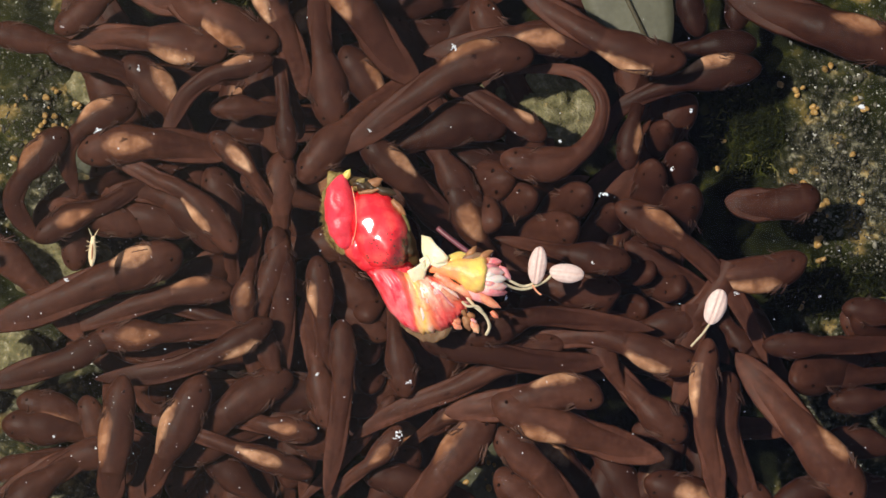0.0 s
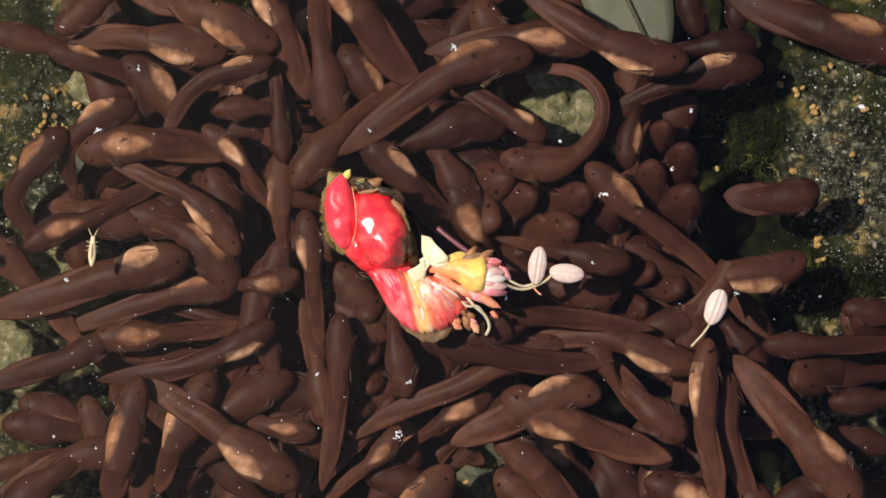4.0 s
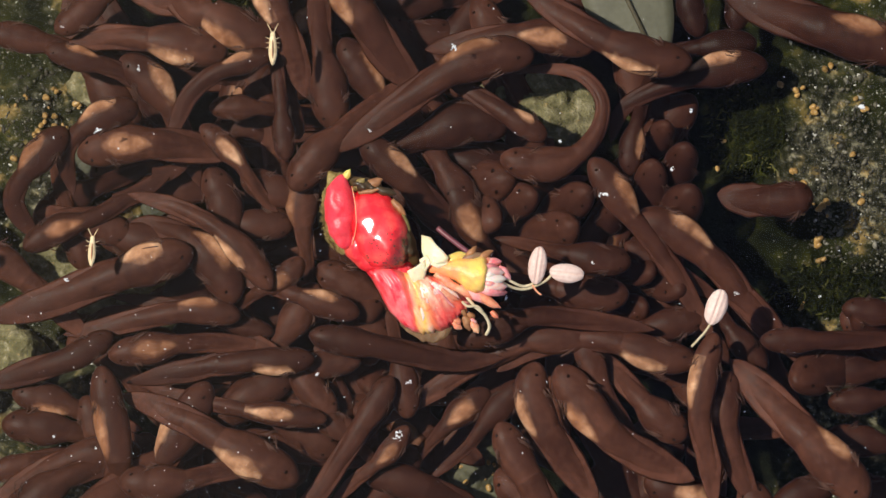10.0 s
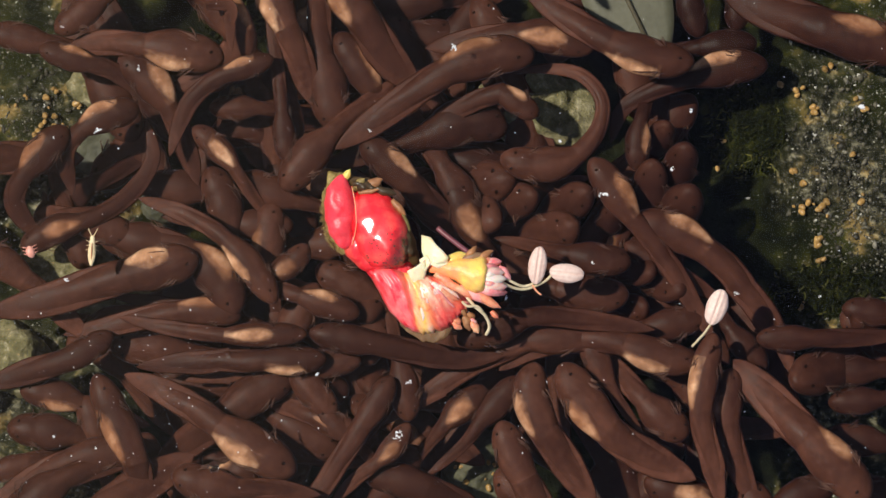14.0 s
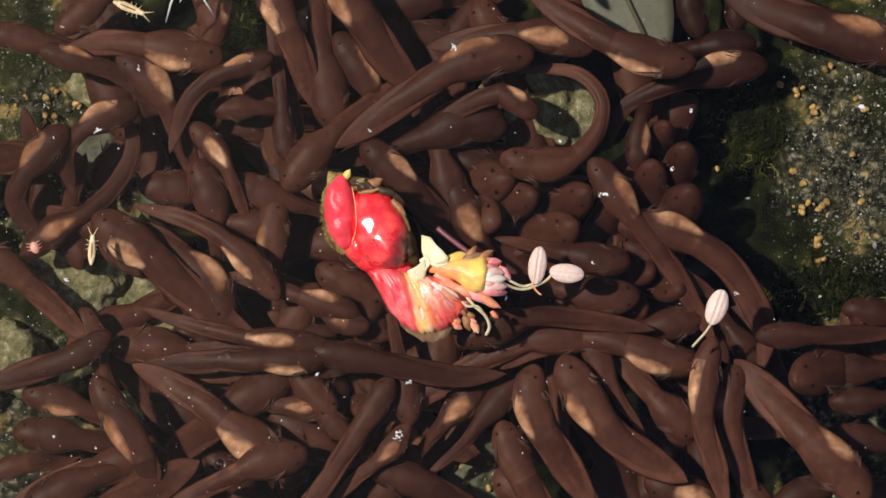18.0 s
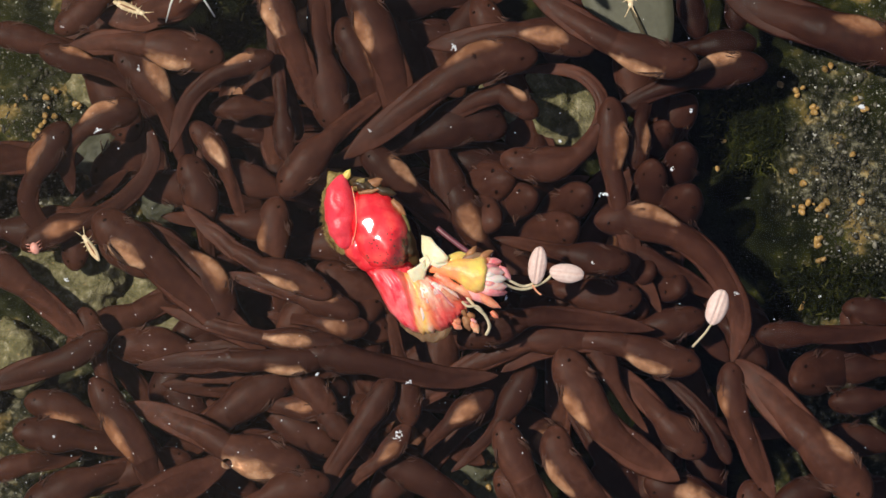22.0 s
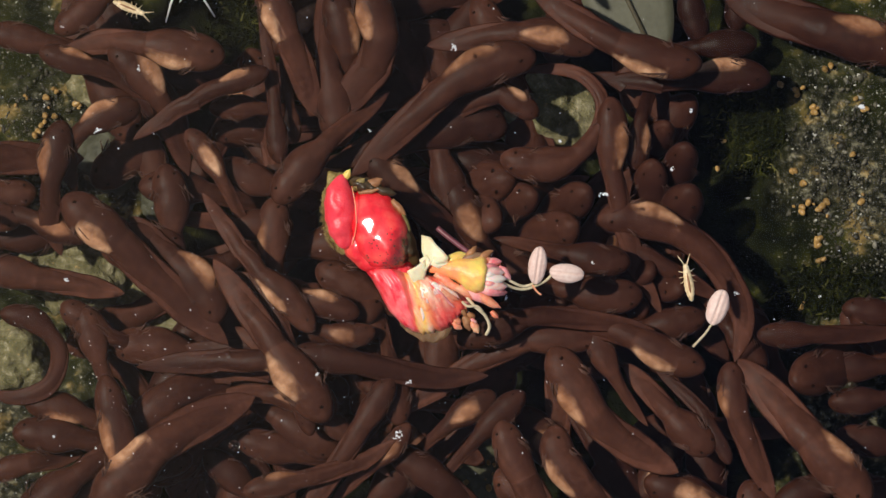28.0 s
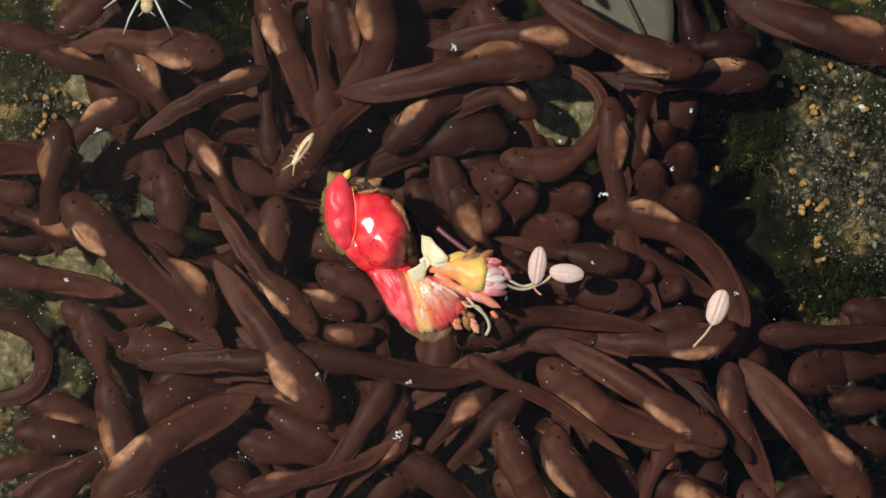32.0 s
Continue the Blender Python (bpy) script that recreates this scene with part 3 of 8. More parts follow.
tadpole(-3.30, 0.66, 0.50, "R", 2.92, 0.5,
        [(1.45, 0.10), (0.08, 0.01), (-1.24, -0.35), (-2.55, -0.77), (-3.73, -1.46), (-4.21, -2.73)],
        [(0, 10.03, 6.42, 0, 0, 0, 0), (0.5, 10.03, 6.42, 0, 0, 0, 0), (11, 10.25, 6.53, 0, 0, 0, 0), (25.2, 10.25, 6.44, 0, 0, 0, 0), (27, 10.36, 6.26, -9, -3, -21, -46), (32, 10.36, 6.26, -9, -3, -21, -46)], tone=0.58)
tadpole(-2.50, 0.86, 0.90, "R", 3.27, 0.8,
        [(1.60, -0.35), (0.21, -0.05), (-1.16, 0.35), (-2.49, 0.83), (-3.82, 1.34), (-5.15, 1.85)],
        [(0, 15.23, 7.45, 0), (32, 15.32, 7.4, 2)])
# low tone on these three too, for the shade they lie in
tadpole(-4.00, 0.52, 0.50, "-", 1.96, 1.3,
        [(-0.15, -0.97), (0.07, 0.44), (0.29, 1.84), (0.52, 3.25)],
        [(0, 10.68, 8.82, 0)], tone=0.42)
tadpole(-4.00, 0.52, 0.50, "-", 1.96, 1.3,
        [(0.31, -0.93), (-0.11, 0.43), (-0.40, 1.82), (-0.70, 3.21)],
        [(0, 8.97, 8.58, 0), (30, 9.04, 8.37, 0), (31, 9.09, 7.67, 4), (32, 9.09, 7.67, 4)], tone=0.42)
tadpole(-3.27, 0.48, 0.50, "R", 1.82, 1.3,
        [(-0.07, -0.91), (-0.01, -0.12), (0.11, 0.66), (0.33, 1.43), (0.53, 2.19), (0.72, 2.96)],
        [(0, 6.7, 3.75, 0, 0, 0, 0), (1.5, 6.7, 3.75, 0, 0, 0, 0), (7.5, 6.67, 3.85, -0, 0, -0, 0), (9.5, 6.79, 3.51, 0, 0, -0, -0), (11.5, 6.72, 3.78, 0, 0, 0, -0), (13, 7, 3.73, 3, -3, -6, -3), (32, 7, 3.73, 3, -3, -6, -3)], tone=0.72, dim=0.85)
tadpole(-3.00, 0.70, 0.75, "L", 3.08, 0.5,
        [(-1.53, -0.06), (-0.09, 0.01), (1.28, -0.45), (2.47, -1.25), (3.31, -2.43), (3.79, -3.78), (3.45, -5.18)],
        [(0, 11.67, -0.88, -159, 69, 49, 36), (7, 11.67, -0.88, -159, 69, 49, 36), (7.5, 11.15, -0.42, -101, 41, 30, 36), (8, 10.64, 0.03, -42, 14, 11, 36), (8.7, 8.27, 0.7, -19, 8, 25, 37), (9.1, 8.27, 0.7, -19, 8, 25, 37), (20.5, 7.27, 0.85, 0, 0, 0, 0), (21, 7.05, 0.94, 0, 0, 0, 0), (22.5, 6.93, 1.06, 0, 0, 0, 0), (28, 7.05, 1.1, 0, 0, 0, 0), (32, 6.91, 1.19, 0, 0, 0, 0)])
tadpole(-3.15, 0.37, 0.90, "-", 1.63, 0.5,
        [(-0.70, 0.42), (0.45, -0.27), (1.60, -0.94), (2.76, -1.61)],
        [(0, 7.22, -0.20, -0)])
tadpole(-1.79, 0.61, 0.40, "-", 2.30, 1.3,
        [(1.14, -0.10), (-0.51, 0.10), (-2.13, 0.46), (-3.76, 0.81)],
        [(0, 5.60, -0.39, -0), (32, 5.57, -0.40, -0)], tone=0.85)
tadpole(-2.60, 0.70, 0.40, "-", 2.66, 1.3,
        [(1.32, 0.04), (-0.11, 0.02), (-1.53, 0.28), (-2.96, 0.53), (-4.38, 0.77)],
        [(0, 5.08, -1.52, -0), (7, 5.21, -1.55, -0), (8, 5.36, -1.61, -0), (14.5, 5.36, -1.67, -0), (17, 5.67, -1.70, -0), (21, 5.83, -1.77, -0), (32, 5.89, -1.61, -0)])
tadpole(-3.33, 0.59, 0.60, "-", 2.24, 0.8,
        [(1.10, 0.24), (-0.50, -0.10), (-2.10, -0.36), (-3.70, -0.63)],
        [(0, 8.38, -2.66, -0)])
tadpole(-3.23, 0.67, 0.50, "C", 2.52, 1.3,
        [(-0.46, 1.17), (0.28, -0.49), (1.20, -2.07), (2.11, -3.66)],
        [(0, 0.74, 1.33, -0)])
tadpole(-3.35, 0.74, 0.50, "-", 2.81, 1.3,
        [(-1.25, 0.63), (0.12, -0.04), (1.59, -0.43), (3.06, -0.83), (4.53, -1.24)],
        [(0, -11.56, 1.07, 27, -8, -0, 0), (3.5, -11.56, 1.07, 27, -8, -0, 0), (6, -11.70, 0.15, -0, -0, -0, -0), (10, -11.33, 0.34, -0, -0, -0, -0), (14.5, -11.24, 0.24, -0, -0, -0, -0), (17, -11.14, -0.19, -0, -0, -0, -0), (18, -11.14, -0.21, -0, -0, -0, -0), (32, -11.14, -0.21, -0, -0, -0, -0)])
tadpole(-1.77, 0.55, 0.60, "L", 2.91, 0.5,
        [(0.82, -1.20), (-0.10, 0.12), (-1.24, 1.25), (-2.65, 2.00), (-4.18, 2.49)],
        [(0, -8.2, 1.02, 1, 9, -14, -4), (3.5, -8.2, 1.02, 1, 9, -14, -4), (6, -7.51, -0.06, 14, 0, 0, 0), (6.5, -7.5, -0.23, 9, 0, 0, 0), (7.5, -7.18, -0.23, 9, 0, 0, 0), (10, -6.98, -0.29, 3, 0, 0, 0), (12.5, -6.82, -0.74, -1, 0, 0, 0), (18.5, -6.69, -0.67, 5, 0, 0, 0), (19.7, -5.22, -1.04, 29, -26, -20, -9), (22.5, -5.22, -1.04, 29, -26, -20, -9), (23.2, -5.38, -1.28, 22, -18, -22, -11), (25.5, -5.38, -1.28, 22, -18, -22, -11), (28, -5.5, -1.83, 4, -20, -17, -6), (32, -5.4, -1.93, 4, -22, -18, -4)])
tadpole(-2.44, 0.78, 0.50, "R", 2.95, 0.5,
        [(0.85, -1.20), (0.29, -0.35), (-0.44, 0.36), (-1.34, 0.83), (-2.34, 1.02), (-3.36, 1.09)],
        [(0, -8.67, 1.06, 0, 0, 0, 0), (3.4, -8.67, 1.06, 0, 0, 0, 0), (4.4, -8.02, -1.01, -10, -3, 3, 6), (6.5, -8.02, -1.01, -10, -3, 3, 6), (7.5, -7.99, -0.88, -10, -3, 3, 6), (8.5, -8.2, -0.69, -10, -3, 3, 6), (10.5, -8.05, -0.63, -10, -3, 3, 6), (12, -8.04, -1.02, -11, -3, 3, 6), (14.5, -8.03, -1.07, -10, -3, 3, 6), (16.6, -8.28, -1.39, -14, -15, 0, 8), (25.5, -8.28, -1.39, -14, -15, 0, 8), (28, -8.65, -1.35, -11, -18, -10, 1), (32, -8.95, -1.59, -9, -21, -9, -1)])
tadpole(-1.83, 0.80, 0.80, "R", 2.67, 0.5,
        [(1.29, 0.33), (0.01, 0.00), (-1.26, -0.34), (-2.53, -0.73), (-3.77, -1.18), (-5.05, -1.51), (-6.34, -1.79)],
        [(0, -10.55, -0.55, 5, 0, 0, 0), (1.5, -10.55, -0.55, 5, 0, 0, 0), (3.5, -10.37, -0.54, 1, 0, 0, 0), (6, -10.33, -0.8, -2, 0, 0, 0), (7.5, -10.14, -0.68, -2, 0, 0, 0), (9.5, -10.19, -0.44, 3, 0, 0, 0), (14.5, -10.01, -0.63, -1, 0, 0, 0), (15.55, -10.71, -0.1, 65, -6, 1, 6), (16.6, -11.42, 0.43, 130, -11, 2, 12), (22.5, -11.42, 0.43, 130, -11, 2, 12), (23.5, -12.45, 0.92, 126, -7, 2, 7), (25.5, -12.45, 0.92, 126, -7, 2, 7), (28, -12.54, 1.03, 126, -9, 1, 9), (32, -12.64, 0.97, 121, -3, 0, 8)])
tadpole(-2.50, 0.61, 0.72, "-", 2.64, 0.5,
        [(-1.13, 0.68), (0.10, -0.06), (1.21, -0.97), (2.23, -1.97), (3.22, -3.01)],
        [(0, -15.79, -0.19, -5, -0, -0, -0), (0.5, -15.79, -0.19, -5, -0, -0, -0), (3.5, -15.78, -0.20, -7, -0, -0, -0), (7, -15.97, -0.28, -0, -0, -0, -0), (22.5, -15.98, -0.66, 3, -0, -0, -0), (23.3, -15.78, -0.79, 26, 8, 1, 1), (32, -15.78, -0.79, 26, 8, 1, 1)], tone=1.40)
tadpole(-3.17, 0.67, 0.40, "-", 2.52, 1.3,
        [(-0.58, 1.08), (0.04, -0.57), (0.21, -2.39), (0.38, -4.21)],
        [(0, -7.82, 1.90, -0, -0, -0, -0), (2.5, -7.82, 1.90, -0, -0, -0, -0), (14.5, -7.83, 1.88, -0, -0, -0, -0), (17.5, -8.33, 2.16, -0, -0, -0, -0), (19, -8.33, 2.19, -0, -0, -0, -0), (20, -8.58, 2.26, -5, -1, 0, -0), (22, -8.70, 2.32, -0, -0, -0, -0), (25, -9.10, 1.93, -4, 4, -0, -0), (27, -9.10, 1.93, -4, 4, -0, -0), (28, -9.66, 1.91, -11, 22, 0, -0), (32, -9.66, 1.91, -11, 22, 0, -0)])
tadpole(-3.31, 0.61, 0.40, "-", 2.31, 1.3,
        [(-1.05, 0.48), (0.49, -0.17), (2.10, -0.65), (3.70, -1.13)],
        [(0, -6.23, 2.16, -0), (11.2, -6.23, 2.16, -0), (18.5, -6.56, 2.02, -0), (20, -6.65, 2.21, -0), (20.5, -7.03, 2.46, -0), (32, -7.07, 2.59, -0)])
tadpole(-3.23, 0.63, 0.40, "R", 2.38, 1.3,
        [(0.18, 1.17), (0.05, -0.53), (0.22, -2.25), (0.37, -3.97)],
        [(0, -5.93, 2.38, -0), (5.5, -5.93, 2.38, -0), (7, -5.76, 2.20, -0), (7.5, -5.20, 1.92, -0), (10, -5.13, 1.98, -0), (10.5, -5.29, 1.88, -0), (11, -6.35, 0.58, -0), (11.5, -6.38, 0.52, -0), (19.5, -6.16, 0.76, -0), (32, -6.16, 0.76, -0)])
tadpole(-2.20, 0.48, 0.40, "C", 1.82, 1.3,
        [(0.16, -0.89), (0.01, -0.16), (0.08, 0.59), (0.29, 1.31), (0.45, 2.05), (0.61, 2.79)],
        [(0, -7.16, -1.96, 0, 0, 0, 0), (3.3, -7.16, -1.96, 0, 0, 0, 0), (4.3, -5.63, -0.98, 129, 11, -3, -1), (12.2, -5.63, -0.98, 129, 11, -3, -1), (13, -5.47, -0.51, 129, 11, -3, -1), (14.5, -5.38, -0.54, 129, 11, -3, -1), (15.3, -4.57, -1.42, 106, 15, -3, -1), (16.8, -3.49, -2.61, 68, 10, -2, -0), (21, -3.49, -2.61, 68, 10, -2, -0), (22.6, -3.54, -2.93, 94, 14, -0, 1), (25.6, -3.54, -2.93, 94, 14, -0, 1), (26.6, -3.31, -2.9, 79, 13, -5, -1), (28, -3.29, -3.1, 90, 5, -6, -1), (32, -3.29, -3.1, 90, 5, -6, -1)])
tadpole(-4.04, 0.67, 0.50, "-", 2.53, 1.3,
        [(-1.27, -0.01), (0.56, -0.09), (2.35, -0.50), (4.14, -0.90)],
        [(0, -9.73, 2.27, -0)])
tadpole(-3.96, 0.67, 0.50, "-", 2.53, 1.3,
        [(-1.02, -0.76), (0.48, 0.30), (2.17, 1.02), (3.87, 1.72)],
        [(0, -13.75, 1.59, -0, -0, -0, -0), (13, -13.75, 1.59, -0, -0, -0, -0), (16.47, -14.06, 1.24, 53, 4, -0, 0), (19.93, -14.37, 0.90, 106, 7, -1, 0), (23.4, -14.67, 0.55, 160, 11, -1, -0), (32, -14.67, 0.55, 160, 11, -1, -0)])
tadpole(-3.35, 0.56, 0.50, "-", 2.10, 1.3,
        [(0.22, -1.03), (-0.17, 0.44), (-0.75, 1.85), (-1.33, 3.26)],
        [(0, -13.20, 0.25, -14, -51, -14, 8), (13, -13.11, 0.28, -0, -0, -0, -0), (22, -13.20, 0.25, -14, -51, -14, 8), (22.7, -13.06, -1.18, -78, -23, -7, 4), (23.4, -12.92, -2.61, -141, 4, -0, 0), (32, -12.92, -2.61, -141, 4, -0, 0)])
tadpole(-4.02, 0.71, 0.50, "-", 2.67, 1.3,
        [(-1.15, -0.68), (0.10, 0.06), (1.38, 0.75), (2.66, 1.44), (3.93, 2.14)],
        [(0, -8.93, -1.13, -0)])
tadpole(-3.19, 0.41, 0.70, "-", 1.79, 0.5,
        [(0.87, -0.20), (-0.60, 0.14), (-2.05, 0.59), (-3.52, 0.93), (-5.02, 1.12)],
        [(0, -6.95, -2.83, -0, -0, -0, -0), (13, -6.95, -2.83, -0, -0, -0, -0), (14.5, -6.95, -2.83, -0, -0, -0, -0), (16, -4.62, -3.10, 24, 2, -10, -7), (32, -4.62, -3.10, 24, 2, -10, -7)])
tadpole(-1.83, 0.47, 0.60, "C", 3.00, 0.5,
        [(1.42, -0.48), (0.12, -0.04), (-1.17, 0.40), (-2.47, 0.85), (-3.76, 1.29), (-5.06, 1.74)],
        [(0, -6.02, -7.61, 0, 0, 0, 0), (2.2, -6.02, -7.61, 0, 0, 0, 0), (3.6, -3.83, -10.71, 8, 0, -0, -0), (9.4, -3.83, -10.71, 8, 0, -0, -0), (10.4, -6.59, -3.33, 15, -7, -4, -3), (12.5, -6.59, -3.33, 15, -7, -4, -3), (13.5, -6.56, -3.31, 16, -7, -4, -3), (14, -6.34, -3.06, 20, -7, -4, -3), (17, -5.65, -3.27, 16, -7, -4, -3), (18.5, -5.58, -3.3, 14, -7, -4, -3), (19, -5.58, -3.35, 28, -7, -4, -3), (19.5, -4.97, -3.19, 28, -7, -4, -3), (20, -4.95, -3.19, 28, -7, -4, -3), (21, -4.98, -3.31, 15, -7, -4, -3), (23, -4.96, -3.3, 12, -7, -4, -3), (23.5, -5.04, -3.51, 10, -7, -4, -3), (25.5, -5.06, -3.4, 13, -1, 0, -1), (28, -5.06, -5.22, -58, 6, 9, 5), (29.3, -4.84, -5.17, -42, -1, 1, 3), (32, -4.84, -5.17, -42, -1, 1, 3)])
tadpole(-3.25, 0.37, 0.80, "-", 1.40, 0.8,
        [(-0.59, 0.38), (0.27, -0.17), (1.15, -0.66), (2.07, -1.11)],
        [(0, -2.59, -2.24, -160, -1, -2, -0), (8.2, -2.59, -2.24, -160, -1, -2, -0), (9.2, -3.57, -5.56, -221, 6, 2, 6), (12.2, -3.57, -5.56, -221, 6, 2, 6), (13, -4.27, -3.37, -173, -5, -5, -3), (32, -4.27, -3.37, -173, -5, -5, -3)])
tadpole(-3.92, 0.74, 0.50, "-", 2.81, 1.3,
        [(-1.41, 0.01), (0.12, -0.01), (1.63, -0.29), (3.13, -0.56), (4.64, -0.83)],
        [(0, -10.61, -3.50, -0)])
tadpole(-1.75, 0.52, 0.80, "L", 2.27, 0.5,
        [(0.95, 0.62), (-0.20, -0.12), (-1.44, -0.72), (-2.73, -1.17), (-4.08, -1.38), (-5.45, -1.51)],
        [(0, -7.04, -3.15, 0, 0, 0, 0), (3.4, -7.04, -3.15, 0, 0, 0, 0), (5.6, -6.52, -3.58, -6, -3, 9, 4), (7.2, -6.52, -3.58, -6, -3, 9, 4), (8.2, -5.99, -3.81, -24, 13, 12, 5), (9, -5.83, -4.01, -29, 15, 16, 6), (13, -5.28, -4, -29, 7, 15, 7), (32, -5.28, -4, -29, 7, 15, 7)])
tadpole(-2.48, 0.50, 0.90, "-", 2.19, 0.5,
        [(0.88, 0.64), (-0.55, -0.23), (-2.17, -0.74), (-3.77, -1.28)],
        [(0, -12.71, -3.66, -0), (13, -12.71, -3.66, -0), (22.8, -12.91, -3.66, 1), (23.6, -21.82, -3.66, 1), (32, -21.82, -3.66, 1)])
tadpole(-1.30, 0.64, 0.80, "R", 3.50, 0.5,
        [(0.22, 1.74), (0.10, 0.79), (-0.02, -0.15), (-0.13, -1.09), (-0.22, -2.03), (-0.30, -2.98)],
        [(0, -11.6, -6.21, 0, 0, 0, 0), (1, -11.6, -6.21, 0, 0, 0, 0), (3.4, -11.6, -6.21, 0, 0, 0, 0), (5.6, -9.49, -6.14, -39, -2, 0, 0), (6.1, -9.49, -6.14, -39, -2, 0, 0), (6.9, -12.46, -5.72, 20, -8, -1, 0), (7.2, -12.46, -5.72, 20, -8, -1, 0), (8.2, -12.19, -5.81, 15, -12, -14, -6), (10, -11.87, -5.86, 18, -12, -14, -6), (12.5, -11.78, -6.04, 25, -12, -14, -6), (16.5, -11.5, -6.05, 39, -12, 2, 21), (17.5, -11.57, -6.03, 38, -12, -14, -6), (21.5, -11.5, -6.05, 39, -12, 2, 21), (22, -11.57, -6.04, 40, -12, 2, 22), (25.5, -11.57, -6.04, 40, -12, 2, 22), (28, -11.68, -6.18, 20, -21, -1, 19), (32, -11.68, -6.18, 20, -21, -1, 19)], dim=1.12)
tadpole(-1.40, 0.82, 0.62, "L", 3.31, 0.5,
        [(1.58, -0.50), (0.22, -0.07), (-1.12, 0.38), (-2.45, 0.88), (-3.81, 1.32), (-5.17, 1.72)],
        [(0, -5.49, -10.96, 0, 0, 0, 0), (1.9, -5.49, -10.96, 0, 0, 0, 0), (2.8, -6.53, -7.42, -27, 1, 4, 7), (3.5, -6.53, -7.42, -27, 1, 4, 7), (4.5, -6.47, -7.69, -7, -0, 2, 2), (5.5, -6.55, -7.66, -14, 0, 4, 4), (9.5, -6.68, -7.59, -10, 0, 4, 4), (11, -6.38, -7.37, -10, 0, 4, 4), (13.5, -6.35, -7.27, -11, 0, 4, 4), (14, -6.67, -7.15, -14, 0, 4, 4), (18.5, -6.54, -7.04, -17, 0, 4, 4), (19.5, -6.63, -7.04, -16, 0, 4, 4), (20, -6.88, -7.05, -17, 0, 4, 4), (21, -6.91, -7.06, -16, 0, 4, 4), (22, -6.24, -7.55, 1, -10, 4, 2), (25.5, -6.24, -7.55, 1, -10, 4, 2), (26.3, -6.31, -7.47, 11, -4, 4, 2), (27.8, -5.06, -4.81, -36, 2, -3, -1), (32, -5.06, -4.81, -36, 2, -3, -1)], tone=1.25)
tadpole(-2.00, 0.74, 0.50, "R", 3.30, 0.8,
        [(0.71, 1.49), (0.29, 0.60), (-0.14, -0.29), (-0.57, -1.18), (-0.98, -2.08), (-1.39, -2.98)],
        [(0, -9.24, -5.99, 0, 0, 0, 0), (0.4, -9.24, -5.99, 0, 0, 0, 0), (3.4, -9.24, -5.99, 0, 0, 0, 0), (4.4, -8.84, -5.65, -2, 9, 4, -3), (6.7, -9.02, -6.14, -5, 7, 5, 0), (8, -9.19, -6.15, -5, 7, 5, 0), (10, -9.19, -6.18, -5, 7, 5, 0), (10.5, -9.1, -5.9, -5, 7, 5, 0), (13.5, -8.88, -5.9, -5, 7, 5, 0), (14.8, -4.65, -12.74, -39, 8, -0, -6), (32, -4.65, -12.74, -39, 8, -0, -6)], dim=1.30)
tadpole(-2.60, 0.74, 0.80, "-", 2.81, 1.3,
        [(1.29, 0.56), (0.17, 0.09), (-0.84, -0.59), (-1.80, -1.33), (-2.78, -2.05), (-3.75, -2.77)],
        [(0, -6.64, -5.1, 0, 0, 0, 0), (13, -6.64, -5.1, 0, 0, 0, 0), (26.3, -6.64, -5.1, 0, 0, 0, 0), (27.8, -10.55, -5.97, -175, -28, -3, -3), (32, -10.55, -5.97, -175, -28, -3, -3)])
tadpole(-3.27, 0.59, 0.60, "R", 2.24, 0.8,
        [(-1.11, 0.19), (0.48, -0.15), (1.99, -0.74), (3.55, -1.21)],
        [(0, -14.24, -5.63, -0), (1, -14.24, -5.63, -0), (5.5, -14.18, -5.74, -0), (7, -14.21, -5.52, -0), (7.5, -14.37, -5.52, -0), (9.5, -14.40, -5.52, -0), (10, -14.40, -5.33, -0), (11, -14.21, -5.24, -0), (14.5, -14.12, -5.18, -0), (23, -13.96, -5.64, -0), (32, -13.96, -5.64, -0)])
tadpole(-3.19, 0.67, 0.60, "-", 2.52, 0.8,
        [(-1.26, 0.08), (0.56, -0.08), (2.36, -0.39), (4.17, -0.69)],
        [(0, -14.62, -6.37, -0), (10.5, -14.62, -6.37, -0), (17.6, -14.23, -6.65, -0), (32, -14.23, -6.65, -0)])
tadpole(-2.58, 0.61, 0.80, "-", 2.68, 0.5,
        [(1.34, 0.01), (-0.15, -0.01), (-1.56, -0.44), (-2.86, -1.15), (-4.13, -1.91)],
        [(0, -12.16, -7.28, -0, -0, -0, -0), (13, -12.16, -7.28, -0, -0, -0, -0), (22.5, -10.30, -7.72, 7, -21, -1, -1), (28, -10.30, -7.72, 7, -21, -1, -1), (29, -11.43, -6.90, 26, -28, -8, -5), (32, -11.43, -6.90, 26, -28, -8, -5)])
tadpole(-3.25, 0.44, 0.90, "-", 1.68, 0.8,
        [(-0.79, -0.28), (0.36, 0.12), (1.55, 0.36), (2.76, 0.56)],
        [(0, -15.75, -7.93, -0)])
